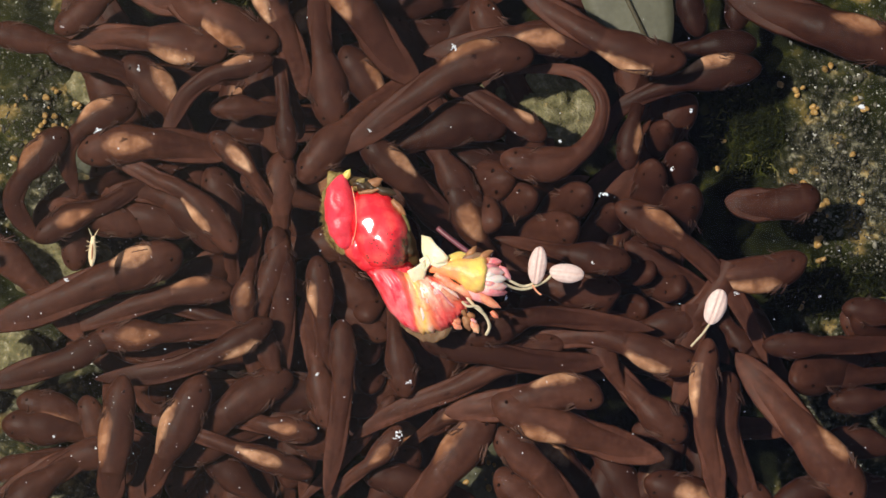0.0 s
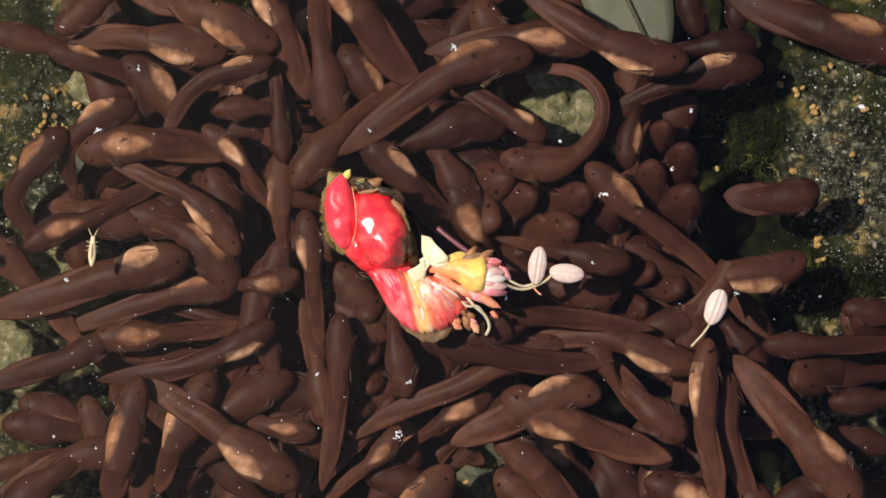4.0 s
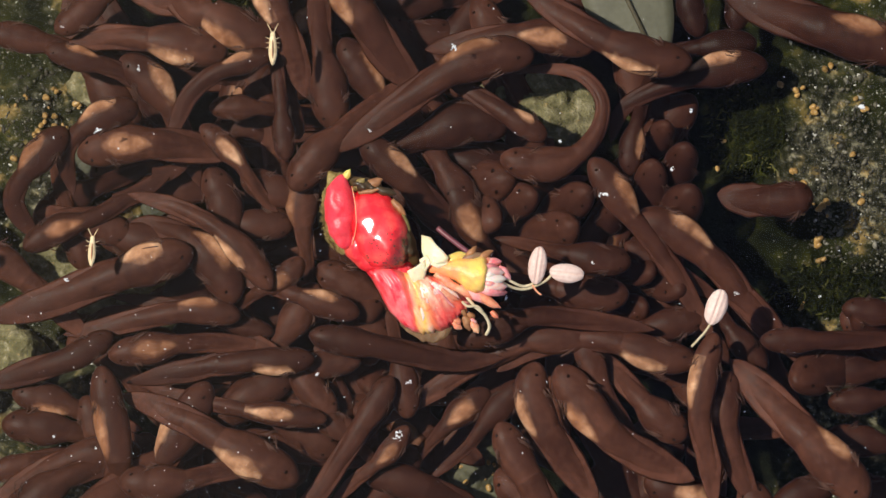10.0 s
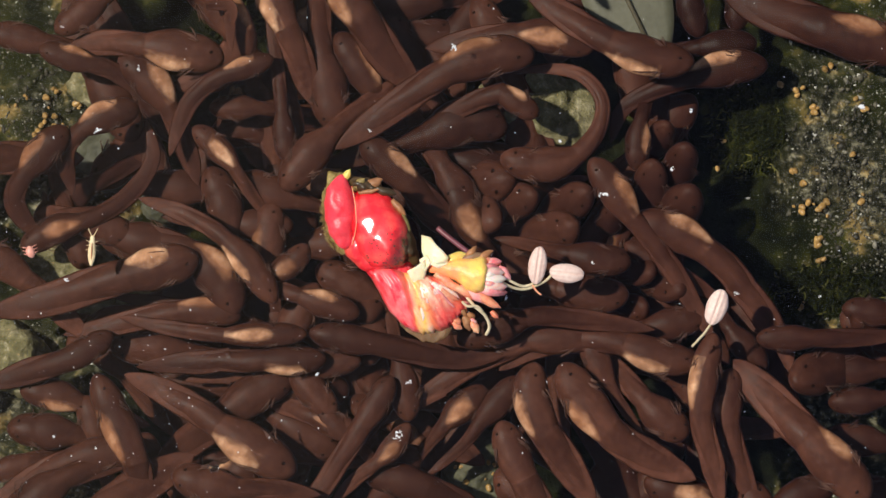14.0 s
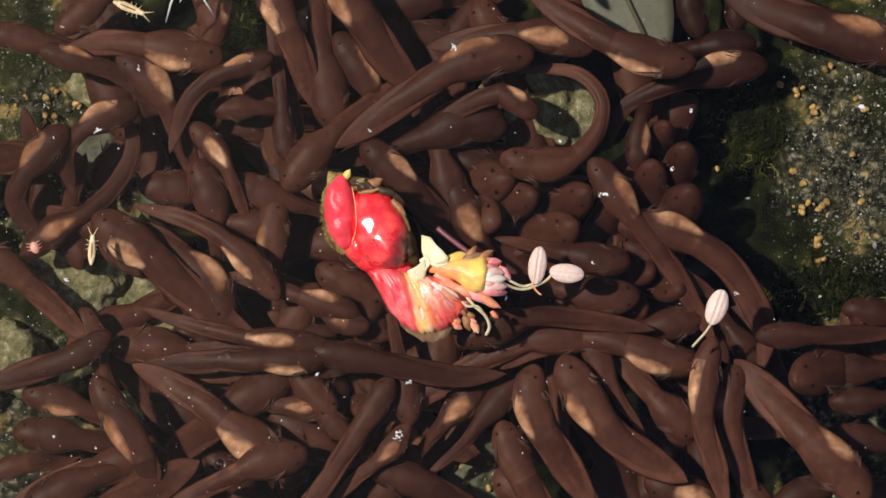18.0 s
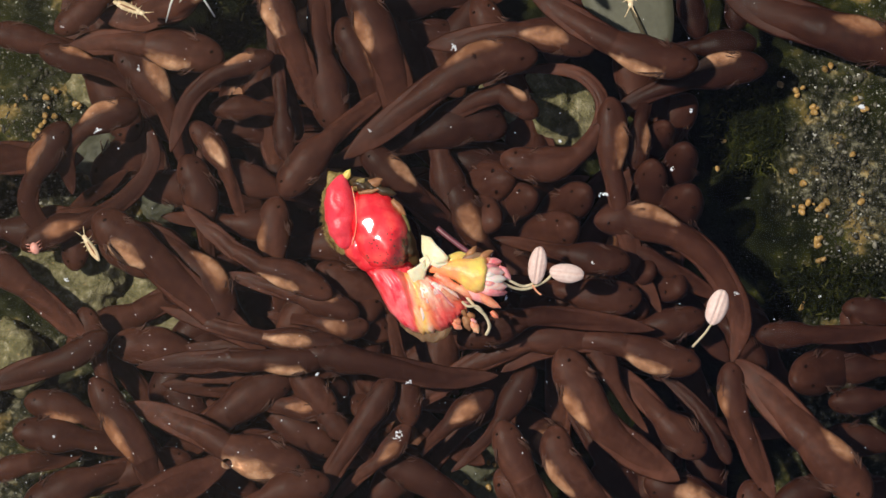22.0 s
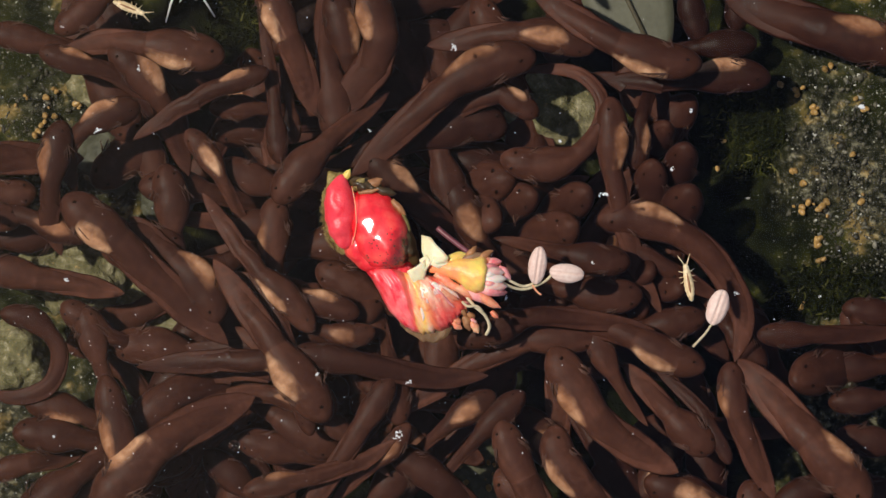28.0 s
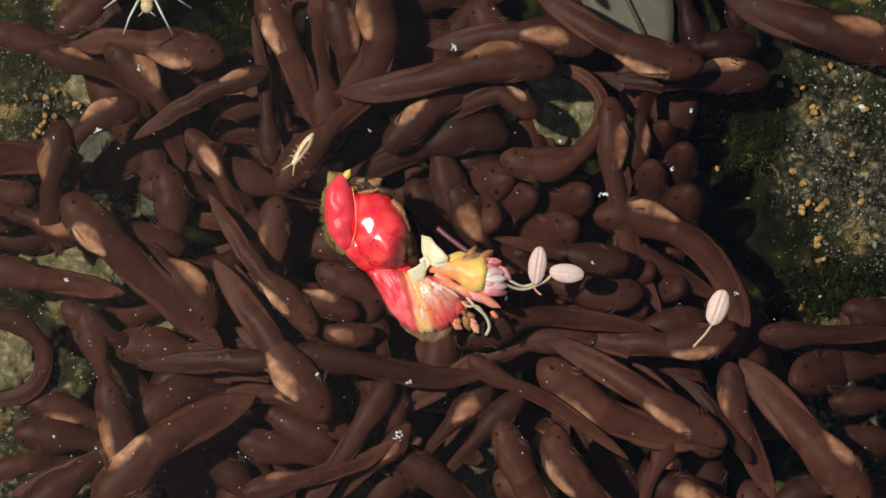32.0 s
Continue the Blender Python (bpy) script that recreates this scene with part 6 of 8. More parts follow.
def corolla_material():
    """Crimson on one flank, then a yellow band, then peach with pale streaks that run down to a red hem."""
    m, t, b = material("streaked_corolla")
    at_fan = t.nodes.new("ShaderNodeAttribute")
    at_fan.attribute_name = "fan"
    xyz, soft, wide = (t.nodes.new(k) for k in ("ShaderNodeSeparateXYZ", "ShaderNodeTexNoise", "ShaderNodeTexNoise"))
    t.links.new(at_fan.outputs["Vector"], xyz.inputs[0])
    for n, sc, dt in ((soft, 0.62, 5), (wide, 0.40, 3)):
        t.links.new(at_fan.outputs["Vector"], n.inputs["Vector"])
        n.inputs["Scale"].default_value, n.inputs["Detail"].default_value = sc, dt

    def scaled(source, by, plus):
        n = t.nodes.new("ShaderNodeMath")
        n.operation = "MULTIPLY_ADD"
        t.links.new(source, n.inputs[0])
        n.inputs[1].default_value = by
        if isinstance(plus, float):
            n.inputs[2].default_value = plus
        else:
            t.links.new(plus, n.inputs[2])
        return n.outputs[0]

    fine = noise_node(t, 3200, 3).outputs["Fac"]
    across = scaled(wide.outputs["Fac"], 0.22, scaled(xyz.outputs[0], 1.0 / 14, -0.11))
    hue = ramp(t, across, [(0.0, (0.74, 0.006, 0.018)), (0.14, (0.92, 0.02, 0.05)), (0.26, (0.93, 0.05, 0.09)), (0.335, (0.95, 0.14, 0.08)), (0.38, (0.98, 0.54, 0.10)), (0.44, (0.99, 0.62, 0.14)), (0.52, (0.96, 0.32, 0.13)), (0.64, (0.90, 0.10, 0.08)), (0.78, (0.92, 0.16, 0.09)), (0.9, (0.93, 0.24, 0.11)), (1.0, (0.82, 0.09, 0.05))]).outputs[0]
    pale = ramp(t, soft.outputs["Fac"], [(0.42, (0, 0, 0)), (0.64, (0.85, 0.85, 0.85))]).outputs[0]
    col = mix(t, pale, hue, mix(t, ramp(t, across, [(0.28, (0, 0, 0)), (0.5, (1, 1, 1))]).outputs[0], (0.96, 0.20, 0.20), (0.99, 0.72, 0.50)))
    hem = scaled(fine, 0.35, scaled(xyz.outputs[1], 0.24, scaled(soft.outputs["Fac"], 0.5, -0.25)))
    red = mix(t, 1.0, ramp(t, hem, [(0.55, (0, 0, 0)), (0.80, (0.85, 0.85, 0.85))]).outputs[0], ramp(t, across, [(0.45, (0, 0, 0)), (0.62, (1, 1, 1))]).outputs[0], "MULTIPLY")
    col = mix(t, red, col, (0.84, 0.022, 0.035))
    patch = noise_node(t, 1700, 4, rough=0.6).outputs["Fac"]
    # pink mottling of the crimson flank, with its watery sheen painted in
    bloom = mix(t, 1.0, ramp(t, patch, [(0.50, (0, 0, 0)), (0.66, (0.7, 0.7, 0.7))]).outputs[0], ramp(t, across, [(0.30, (1, 1, 1)), (0.36, (0.35, 0.35, 0.35))]).outputs[0], "MULTIPLY")
    col = mix(t, bloom, col, (0.97, 0.22, 0.21))
    col = mix(t, ramp(t, patch, [(0.30, (0.6, 0.6, 0.6)), (0.44, (0, 0, 0))]).outputs[0], col, (0.70, 0.012, 0.016))
    t.links.new(col, b.inputs["Base Color"])
    b.inputs["Roughness"].default_value = 0.34
    b.inputs["Coat Weight"].default_value = 0.25
    b.inputs["Coat Roughness"].default_value = 0.25
    bump(t, b, mix(t, 0.5, soft.outputs["Fac"], fine), 0.7, 0.00012)
    fleshy(m)
    return m


def polyline(pts, f):
    """The place at share f of a line's length."""
    run = [0.0]
    for a, b in zip(pts, pts[1:]):
        run.append(run[-1] + (b - a).length)
    d = f * run[-1]
    for a, b, r0, r1 in zip(pts, pts[1:], run, run[1:]):
        if d <= r1:
            return a.lerp(b, (d - r0) / (r1 - r0))
    return pts[-1].copy()


def corolla(parent):
    """The lower flower: a pleated, domed body with a torn hem. v runs from its red flank to its upper edge, u from the throat to the hem."""
    throat = [Vector(p) for p in ((64.0, 47.2), (68.6, 47.0), (72.2, 48.2), (75.2, 48.5), (79.6, 49.5))]
    hem = [Vector(p) for p in ((71.2, 57.6), (73.6, 58.8), (76.2, 59.2), (78.8, 58.4), (80.8, 56.8), (82.2, 55.0), (82.9, 53.4))]
    flank = [Vector(p) for p in ((64.0, 47.2), (65.8, 49.4), (67.1, 51.8), (68.7, 54.9), (71.2, 57.6))]
    upper = [Vector(p) for p in ((79.6, 49.5), (81.2, 50.8), (82.2, 52.0), (82.9, 53.4))]
    bm = bmesh.new()
    fan = bm.verts.layers.float_vector.new("fan")

    def at(v, u, low):
        a, b, c, d = polyline(throat, v), polyline(hem, v), polyline(flank, u), polyline(upper, u)
        corners = throat[0] * ((1 - u) * (1 - v)) + throat[-1] * ((1 - u) * v) + hem[0] * (u * (1 - v)) + hem[-1] * (u * v)
        flat = a * (1 - u) + b * u + c * (1 - v) + d * v - corners
        torn = u ** 3 * (0.55 * noise.noise(Vector((v * 13, 2, 1))) + 0.45 * noise.noise(Vector((v * 31, 5, 2))))
        flat += (flat - Vector((74.0, 49.0))).normalized() * torn
        flat += Vector((noise.noise(Vector((u * 5, v * 3, 8))), noise.noise(Vector((u * 5, v * 3, 21))))) * 0.25
        arch = (1 - abs(2 * v - 1) ** 2.6) ** 0.5 * (1 - abs(2 * u - 1) ** 4) ** 0.5
        pleat = 0.14 * noise.noise(Vector((v * 9, u * 3.0, 5))) + 0.09 * noise.noise(Vector((v * 24, u * 5.0, 9)))
        edge = 0.48 - 0.24 * u
        waist = 0.16 * math.exp(-((v - edge) / 0.05) ** 2)
        z = -0.04 + arch * (0.80 - 0.34 * u * u + pleat - waist) if not low else -0.12
        return q(flat.x, flat.y, z), 0.36 * v / edge if v < edge else 0.36 + 0.64 * (v - edge) / (1 - edge)

    sheets = []
    for low in (False, True):
        grid = []
        for i in range(61):
            row = []
            for k in range(23):
                co, hue = at(i / 60, k / 22, low)
                x = bm.verts.new(co)
                x[fan] = (hue * 14, k / 22 * 2.8, 0.0)
                row.append(x)
            grid.append(row)
        sheets.append(grid)
        for a, b in zip(grid, grid[1:]):
            for k in range(22):
                bm.faces.new((a[k], a[k + 1], b[k + 1], b[k]))
    top, under = sheets
    for k in (0, 22):
        for i in range(60):
            bm.faces.new((top[i][k], top[i + 1][k], under[i + 1][k], under[i][k]))
    for i in (0, 60):
        for k in range(22):
            bm.faces.new((top[i][k], top[i][k + 1], under[i][k + 1], under[i][k]))
    bmesh.ops.recalc_face_normals(bm, faces=bm.faces)
    part("corolla", bm, corolla_material(), parent, "crimson, yellow and peach streaked corolla")


def skirt(parent):
    """A thin withered skirt that hangs in the water below the hem, folded and torn."""
    inner = [Vector(p) for p in ((70.6, 56.6), (73.4, 58.0), (76.2, 58.4), (79.0, 57.4), (80.4, 56.0))]
    outer = [Vector(p) for p in ((70.8, 57.8), (72.8, 59.8), (75.4, 61.0), (78.2, 61.2), (79.8, 58.8))]
    bm = bmesh.new()
    faces = []
    for low in (0, 1):
        grid = []
        for i in range(49):
            v = i / 48
            row = []
            for k in range(9):
                u = k / 8
                tear = 0.5 + 0.6 * noise.noise(Vector((v * 6, 3, 1))) + 0.25 * noise.noise(Vector((v * 17, 3, 6)))
                p = polyline(inner, v).lerp(polyline(outer, v), u * (0.62 + 0.42 * tear))
                row.append(bm.verts.new(q(p.x, p.y, 0.02 - 0.16 * u + 0.08 * u * noise.noise(Vector((v * 8, u * 2, 4))) - 0.02 * low)))
            grid.append(row)
        faces.append(grid)
        for a, b in zip(grid, grid[1:]):
            for k in range(8):
                bm.faces.new((a[k], a[k + 1], b[k + 1], b[k]))
    a, b = faces
    for i in range(48):
        bm.faces.new((a[i][8], a[i + 1][8], b[i + 1][8], b[i][8]))
    bmesh.ops.recalc_face_normals(bm, faces=bm.faces)
    part("skirt", bm, BRACT, parent, "withered translucent tan skirt")


def tube_material():
    """Salmon at the stalk end, then bright yellow."""
    m, t, b = material("yellow_tube")
    c, d, s = (t.nodes.new(k) for k in ("ShaderNodeTexCoord", "ShaderNodeVectorMath", "ShaderNodeMath"))
    d.operation, s.operation = "DISTANCE", "MULTIPLY_ADD"
    t.links.new(c.outputs["Object"], d.inputs[0])
    d.inputs[1].default_value = tuple(q(76.0, 47.4, 0.4) * MM)
    n = noise_node(t, 1500, 4)
    t.links.new(d.outputs["Value"], s.inputs[0])
    s.inputs[1].default_value = 420.0
    t.links.new(n.outputs["Fac"], s.inputs[2])
    big = noise_node(t, 900, 3)
    col = ramp(t, s.outputs[0], [(0.5, (0.93, 0.26, 0.15)), (0.72, (0.96, 0.50, 0.14)), (0.92, (0.99, 0.60, 0.10)), (1.0, (0.99, 0.68, 0.15))]).outputs[0]
    col = mix(t, ramp(t, big.outputs["Fac"], [(0.42, (0, 0, 0)), (0.60, (0.85, 0.85, 0.85))]).outputs[0], col, (0.95, 0.30, 0.13))
    t.links.new(col, b.inputs["Base Color"])
    b.inputs["Roughness"].default_value = 0.4
    bump(t, b, n.outputs["Fac"], 0.7, 0.00012)
    fleshy(m)
    return m


def lobed_anther(parent, c, length, width, deg):
    """Two pollen sacs side by side with a seam between."""
    bm = bmesh.new()
    r = radians(deg)
    n = Vector((-math.sin(r), math.cos(r), 0))
    for v in blob(bm, c, (length, width * 0.86, width * 0.5), deg, 0.05, 3.0, level=4, seed=c.x):
        across = (v.co - c).dot(n) / width
        v.co.z -= 0.16 * width * (math.exp(-(across / 0.07) ** 2) + 0.4 * math.exp(-((abs(across) - 0.42) / 0.06) ** 2))
    return part("anther", bm, ANTHER, parent, "pale pink two-lobed anther")


def thread(parent, pts, r=0.05, mat=None, name="filament"):
    bm = bmesh.new()
    line = [pts[0]]
    for a, b, c, d in zip([pts[0], *pts], pts, pts[1:], [*pts[2:], pts[-1]]):
        for k in range(1, 6):
            u = k / 5
            line.append(0.5 * (2 * b + (c - a) * u + (2 * a - 5 * b + 4 * c - d) * u * u + (3 * b - a - 3 * c + d) * u ** 3))
    tube(bm, line, r, 7)
    return part(name, bm, mat or THREAD, parent)


def flower_bud():
    ob = thing("flower_bud", -1.68, -0.18, 0.0, label="glossy red flower bud bursting open, floating on the water", category="flower bud")

    def lump(name, mat, c, axes, deg, label="", wobble=0.06, rate=1.1, tilt=0.0, facet=0.0):
        bm = bmesh.new()
        made = blob(bm, c, axes, deg, wobble, rate, level=5 if mat is RED else 4, tilt=tilt, seed=c.x * 3)
        for v in made:
            v.co += (v.co - c).normalized() * (0.03 * noise.noise(v.co * 3.1) + 0.015 * noise.noise(v.co * 8.3))
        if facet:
            # a flat facet halfway between sun and straight up, added to broaden the glint
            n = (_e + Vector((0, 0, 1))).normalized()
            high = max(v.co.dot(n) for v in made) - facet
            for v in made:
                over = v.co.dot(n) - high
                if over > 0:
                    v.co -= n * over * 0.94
        return part(name, bm, mat, ob, label)

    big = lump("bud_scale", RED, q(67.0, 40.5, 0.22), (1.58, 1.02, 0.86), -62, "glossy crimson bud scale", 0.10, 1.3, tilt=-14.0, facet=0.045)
    lump("bud_scale", PINK, q(60.4, 37.6, 0.34), (1.24, 0.58, 0.56), -85, "matt pink bud scale", 0.20, 2.2)
    lump("bud_scale", RED, q(64.0, 43.6, 0.0), (1.0, 0.62, 0.6), -50, "red inner bud scale", 0.15, 1.8)
    lump("bud_scale", DARK, q(71.6, 42.6, 0.0), (1.0, 0.34, 0.72), -68, "dark green-brown bud scale", 0.25, 3)
    lump("bud_scale", FRINGE, q(60.6, 37.6, -0.08), (1.42, 0.70, 0.40), -84, "olive hairy outer bud scale", 0.2, 3)
    lump("bud_scale", DARK, q(64.6, 33.0, 0.12), (0.62, 0.30, 0.5), -14, "dark hollow bud tip", 0.35, 4)
    lump("bud_scale", CALYX, q(69.0, 46.2, -0.08), (1.0, 0.85, 0.55), -50, "rosy inner bud scale", 0.2, 2.2)
    thread(ob, [q(62.3, 33.0, 0.66), q(62.9, 36.0, 0.9), q(63.1, 40.0, 0.9), q(62.3, 43.6, 0.5)], 0.020, SALMON, "seam")
    # withered rim round the open tip
    rim = random.Random(12)
    for x0, y0, x1, y1, wd, mat in ((60.4, 32.4, 62.0, 30.0, 0.15, YELLOW), (59.2, 33.2, 60.4, 31.4, 0.12, FRINGE), (62.6, 33.6, 64.6, 31.6, 0.16, FRINGE), (64.0, 33.6, 67.8, 31.8, 0.20, RIM), (66.4, 33.4, 70.2, 34.6, 0.15, DARK),
                                    (69.4, 35.4, 71.8, 38.2, 0.13, RIM), (71.0, 37.8, 72.6, 41.6, 0.13, FRINGE), (63.4, 34.2, 67.2, 33.6, 0.09, RIM)):
        petal(ob, q(x0, y0, 0.42), q(x1, y1, 0.50 + rim.uniform(-0.1, 0.1)), wd, mat, 0.06, "", "rim_scrap", 0.03)
    # dark speckles low on the big scale
    bm = bmesh.new()
    spots = [v.co / MM for v in big.data.vertices if v.normal.z > 0.25 and (v.co / MM - q(69.4, 45.0, v.co.z / MM)).length < 0.95]
    for c in RND.sample(spots, min(80, len(spots))):
        blob(bm, c, (RND.uniform(0.016, 0.04),) * 2 + (0.02,), level=1)
    part("speckles", bm, DARK, ob, "dark resin dots")
    # hairs round the outer scale
    bm = bmesh.new()
    for k in range(340):
        a = radians(RND.uniform(50, 292))
        c = q(60.6, 37.6) + Vector((0.72 * math.cos(a), 1.38 * math.sin(a), RND.uniform(-0.1, 0.2)))
        out = (Vector((math.cos(a), 0.6 * math.sin(a), RND.uniform(-0.1, 0.3))) + Vector((RND.gauss(0, 0.5), RND.gauss(0, 0.5), 0))).normalized()
        L = RND.uniform(0.015, 0.06) * (1.5 if 120 < math.degrees(a) < 230 else 1.0)
        tube(bm, [c - out * 0.12, c + out * L * 0.5, c + out * L + Vector((RND.uniform(-0.05, 0.05), RND.uniform(-0.05, 0.05), 0))], [0.009, 0.007, 0.003], 4)
    part("hairs", bm, FRINGE, ob, "fine olive hairs")
    # torn pale tissue where the bud opens
    for outline, sd in ((((74.6, 41.6), (76.2, 42.0), (77.3, 43.4), (78.4, 44.4), (79.4, 45.6), (79.0, 46.6), (77.0, 46.9), (75.4, 46.6), (74.6, 44.4)), 1), (((76.6, 45.4), (78.8, 45.6), (79.6, 46.8), (77.6, 47.6), (76.2, 46.9)), 2),
                        (((72.0, 48.0), (73.6, 47.2), (75.2, 46.0), (75.6, 47.8), (75.0, 49.8), (73.2, 50.2)), 3), (((74.2, 46.0), (75.6, 45.0), (76.4, 46.6), (75.0, 48.4)), 4)):
        bm = bmesh.new()
        edge = [q(*p) for p in outline]
        mid = sum(edge, Vector()) / len(edge)
        lean = Vector((0.14 * math.sin(sd * 2.1), 0.14 * math.cos(sd * 1.7), 0))
        rings(bm, [[mid + (p - mid) * k + Vector((0, 0, 0.66 + h + (p - mid).dot(lean) * k + 0.10 * noise.noise(p * 2.4 + Vector((sd, 0, k)))))
                    for p in edge] for k, h in ((0.9, -0.12), (1.0, -0.05), (0.98, 0.02), (0.7, 0.06), (0.3, 0.04))])
        part("flake", bm, CREAM, ob, "torn cream tissue")
    # lower flower: red calyx with a fan of streaked petals
    corolla(ob)
    skirt(ob)
    streak = random.Random(5)
    for k in range(13):
        a = radians(28 + 66 * (k + 0.5) / 13)
        r0, r1 = streak.uniform(1.8, 4.0), streak.uniform(5.4, 8.2)
        d = Vector((math.cos(a), math.sin(a)))
        p0, p1 = Vector((75.0, 48.9)) + d * r0, Vector((75.0, 48.9)) + d * r1
        petal(ob, q(p0.x, p0.y, 0.72), q(p1.x, p1.y, 0.50 - 0.03 * (r1 - 5)), streak.uniform(0.05, 0.12), (BLUSH, SALMON, WHITE, ROSE, BLUSH)[k % 5], 0.05, name="petal_streak", thick=0.03)
    # upper flower: yellow tube with a pink mouth
    bm = bmesh.new()
    tube(bm, [q(75.8, 47.4, 0.42), q(77.6, 47.5, 0.45), q(79.4, 47.6, 0.48), q(81.2, 47.9, 0.50), q(83.0, 48.4, 0.50), q(84.6, 48.8, 0.48), q(85.8, 49.0, 0.46)], [0.10, 0.19, 0.29, 0.42, 0.56, 0.68, 0.64], 20)
    for v in bm.verts:
        v.co += Vector((noise.noise(v.co * 2.6), noise.noise(v.co * 2.6 + Vector((7, 1, 3))), 0.5 * noise.noise(v.co * 4))) * 0.15
    part("flower_tube", bm, tube_material(), ob, "yellow flower tube")
    for x0, y0, x1, y1, wd, mat in ((78.6, 46.6, 82.6, 44.8, 0.22, YELLOW), (81.8, 45.8, 86.4, 45.2, 0.16, BRACT), (77.0, 48.4, 82.8, 52.2, 0.16, SALMON), (81.6, 50.6, 87.4, 53.8, 0.24, ROSE), (83.4, 51.2, 88.6, 54.6, 0.18, SALMON), (80.2, 50.4, 84.6, 53.2, 0.16, SALMON),
                                    (84.0, 46.2, 87.4, 44.4, 0.14, RIM), (82.6, 45.6, 84.4, 43.6, 0.12, RIM), (83.2, 45.9, 88.6, 46.8, 0.18, SALMON), (85.6, 46.6, 88.8, 46.2, 0.16, ROSE), (88.2, 47.2, 90.4, 49.6, 0.14, ROSE), (86.6, 51.6, 89.8, 51.8, 0.14, ROSE)):
        petal(ob, q(x0, y0, 0.50), q(x1, y1, 0.40), wd, mat, 0.14, "", "tube_lobe", 0.05)
    lump("mouth", WHITE, q(86.2, 49.4, 0.52), (0.44, 0.42, 0.40), 0, "white mouth of the closed flower", 0.10, 2)
    for x0, y0, x1, y1, wd, z1, mat in ((84.4, 47.6, 88.6, 47.4, 0.20, 0.46, ROSE), (84.3, 48.4, 89.4, 48.4, 0.22, 0.60, BLUSH), (84.2, 49.4, 89.6, 49.4, 0.24, 0.66, WHITE), (84.4, 50.4, 89.8, 50.6, 0.22, 0.60, BLUSH),
                                        (84.8, 51.2, 89.4, 51.8, 0.20, 0.46, ROSE), (84.6, 48.9, 88.2, 48.7, 0.14, 0.74, WHITE), (84.9, 50.0, 88.4, 50.3, 0.13, 0.72, ROSE)):
        petal(ob, q(x0, y0, 0.78), q(x1, y1, z1), wd, mat, 0.26, "pale lobe of the flower mouth", "mouth_lobe", 0.07)
    # stamens
    thread(ob, [q(88.5, 48.6, 0.5), q(90.6, 49.9, 0.4), q(92.6, 50.7, 0.2), q(94.4, 50.2, 0.15)], 0.05)
    thread(ob, [q(88.6, 49.8, 0.5), q(90.4, 50.8, 0.35), q(93.0, 51.2, 0.12), q(96.4, 49.8, 0.12), q(97.8, 48.4, 0.15)], 0.055)
    thread(ob, [q(94.2, 50.4, 0.15), q(95.0, 51.6, 0.1), q(95.8, 52.2, 0.05)], 0.035, SALMON)
    lobed_anther(ob, q(95.1, 47.0, 0.25), 0.66, 0.38, 82)
    lobed_anther(ob, q(100.3, 48.4, 0.25), 0.62, 0.40, -6)
    thread(ob, [q(82.6, 52.6, 0.5), q(84.0, 54.2, 0.55), q(85.8, 55.8, 0.45), q(86.6, 57.8, 0.3), q(86.0, 59.3, 0.15)], 0.06)
    thread(ob, [q(81.8, 53.4, 0.5), q(82.8, 54.2, 0.6), q(84.4, 54.2, 0.6), q(85.4, 55.2, 0.5)], 0.05)
    thread(ob, [q(77.4, 40.4, -0.2), q(79.6, 42.2, -0.1), q(83.0, 44.8, 0.0)], 0.1, PURPLE, "stalk")
    scrap = random.Random(21)
    for k in range(15):
        x, y = scrap.uniform(79.6, 83.6), scrap.uniform(53.2, 57.4)
        a = radians(scrap.uniform(0, 80))
        L = scrap.uniform(1.2, 2.8)
        petal(ob, q(x, y, 0.16), q(x + L * math.cos(a), y + L * math.sin(a), scrap.uniform(-0.02, 0.12)), scrap.uniform(0.07, 0.17), (SALMON, RIM, SALMON, ROSE, RIM)[k % 5], 0.06, "withered orange petal scrap", "petal_scrap", 0.03)
    petal(ob, q(86.8, 55.2, 0.1), q(88.2, 56.4, 0.0), 0.10, SALMON, 0.06, "withered orange petal scrap", "petal_scrap", 0.04)
    return ob


flower_bud()


def loose_stamen():
    ob = thing("stamen", 9.66, -2.12, 0.0, label="loose pale pink stamen floating on the water", category="stamen")
    lobed_anther(ob, Vector((0, 0.04, 0.18)), 0.66, 0.44, 70)
    thread(ob, [Vector((-0.18, -0.52, 0.12)), Vector((-0.4, -0.85, 0.05)), Vector((-0.62, -1.1, 0.0)), Vector((-0.86, -1.36, -0.05))], 0.045)
    MOVING.append((ob, [(0.0, pose(9.64 * MM, -2.09 * MM, 0)), (32.0, pose(9.72 * MM, -2.11 * MM, 0))]))


loose_stamen()

# ---- things: insects on the surface ----
INSECT = grained("straw_yellow_insect", (0.50, 0.32, 0.13), (0.90, 0.74, 0.47), 2600, 9000, 0.45, 0.00001, 0.1)
PALE = grained("white_insect_leg", (0.5, 0.46, 0.38), (0.8, 0.77, 0.7), 2500, 9000, 0.5, 0)
MITE = grained("pink_mite", (0.6, 0.2, 0.14), (0.85, 0.45, 0.34), 2500, 9000, 0.4, 0.00001)


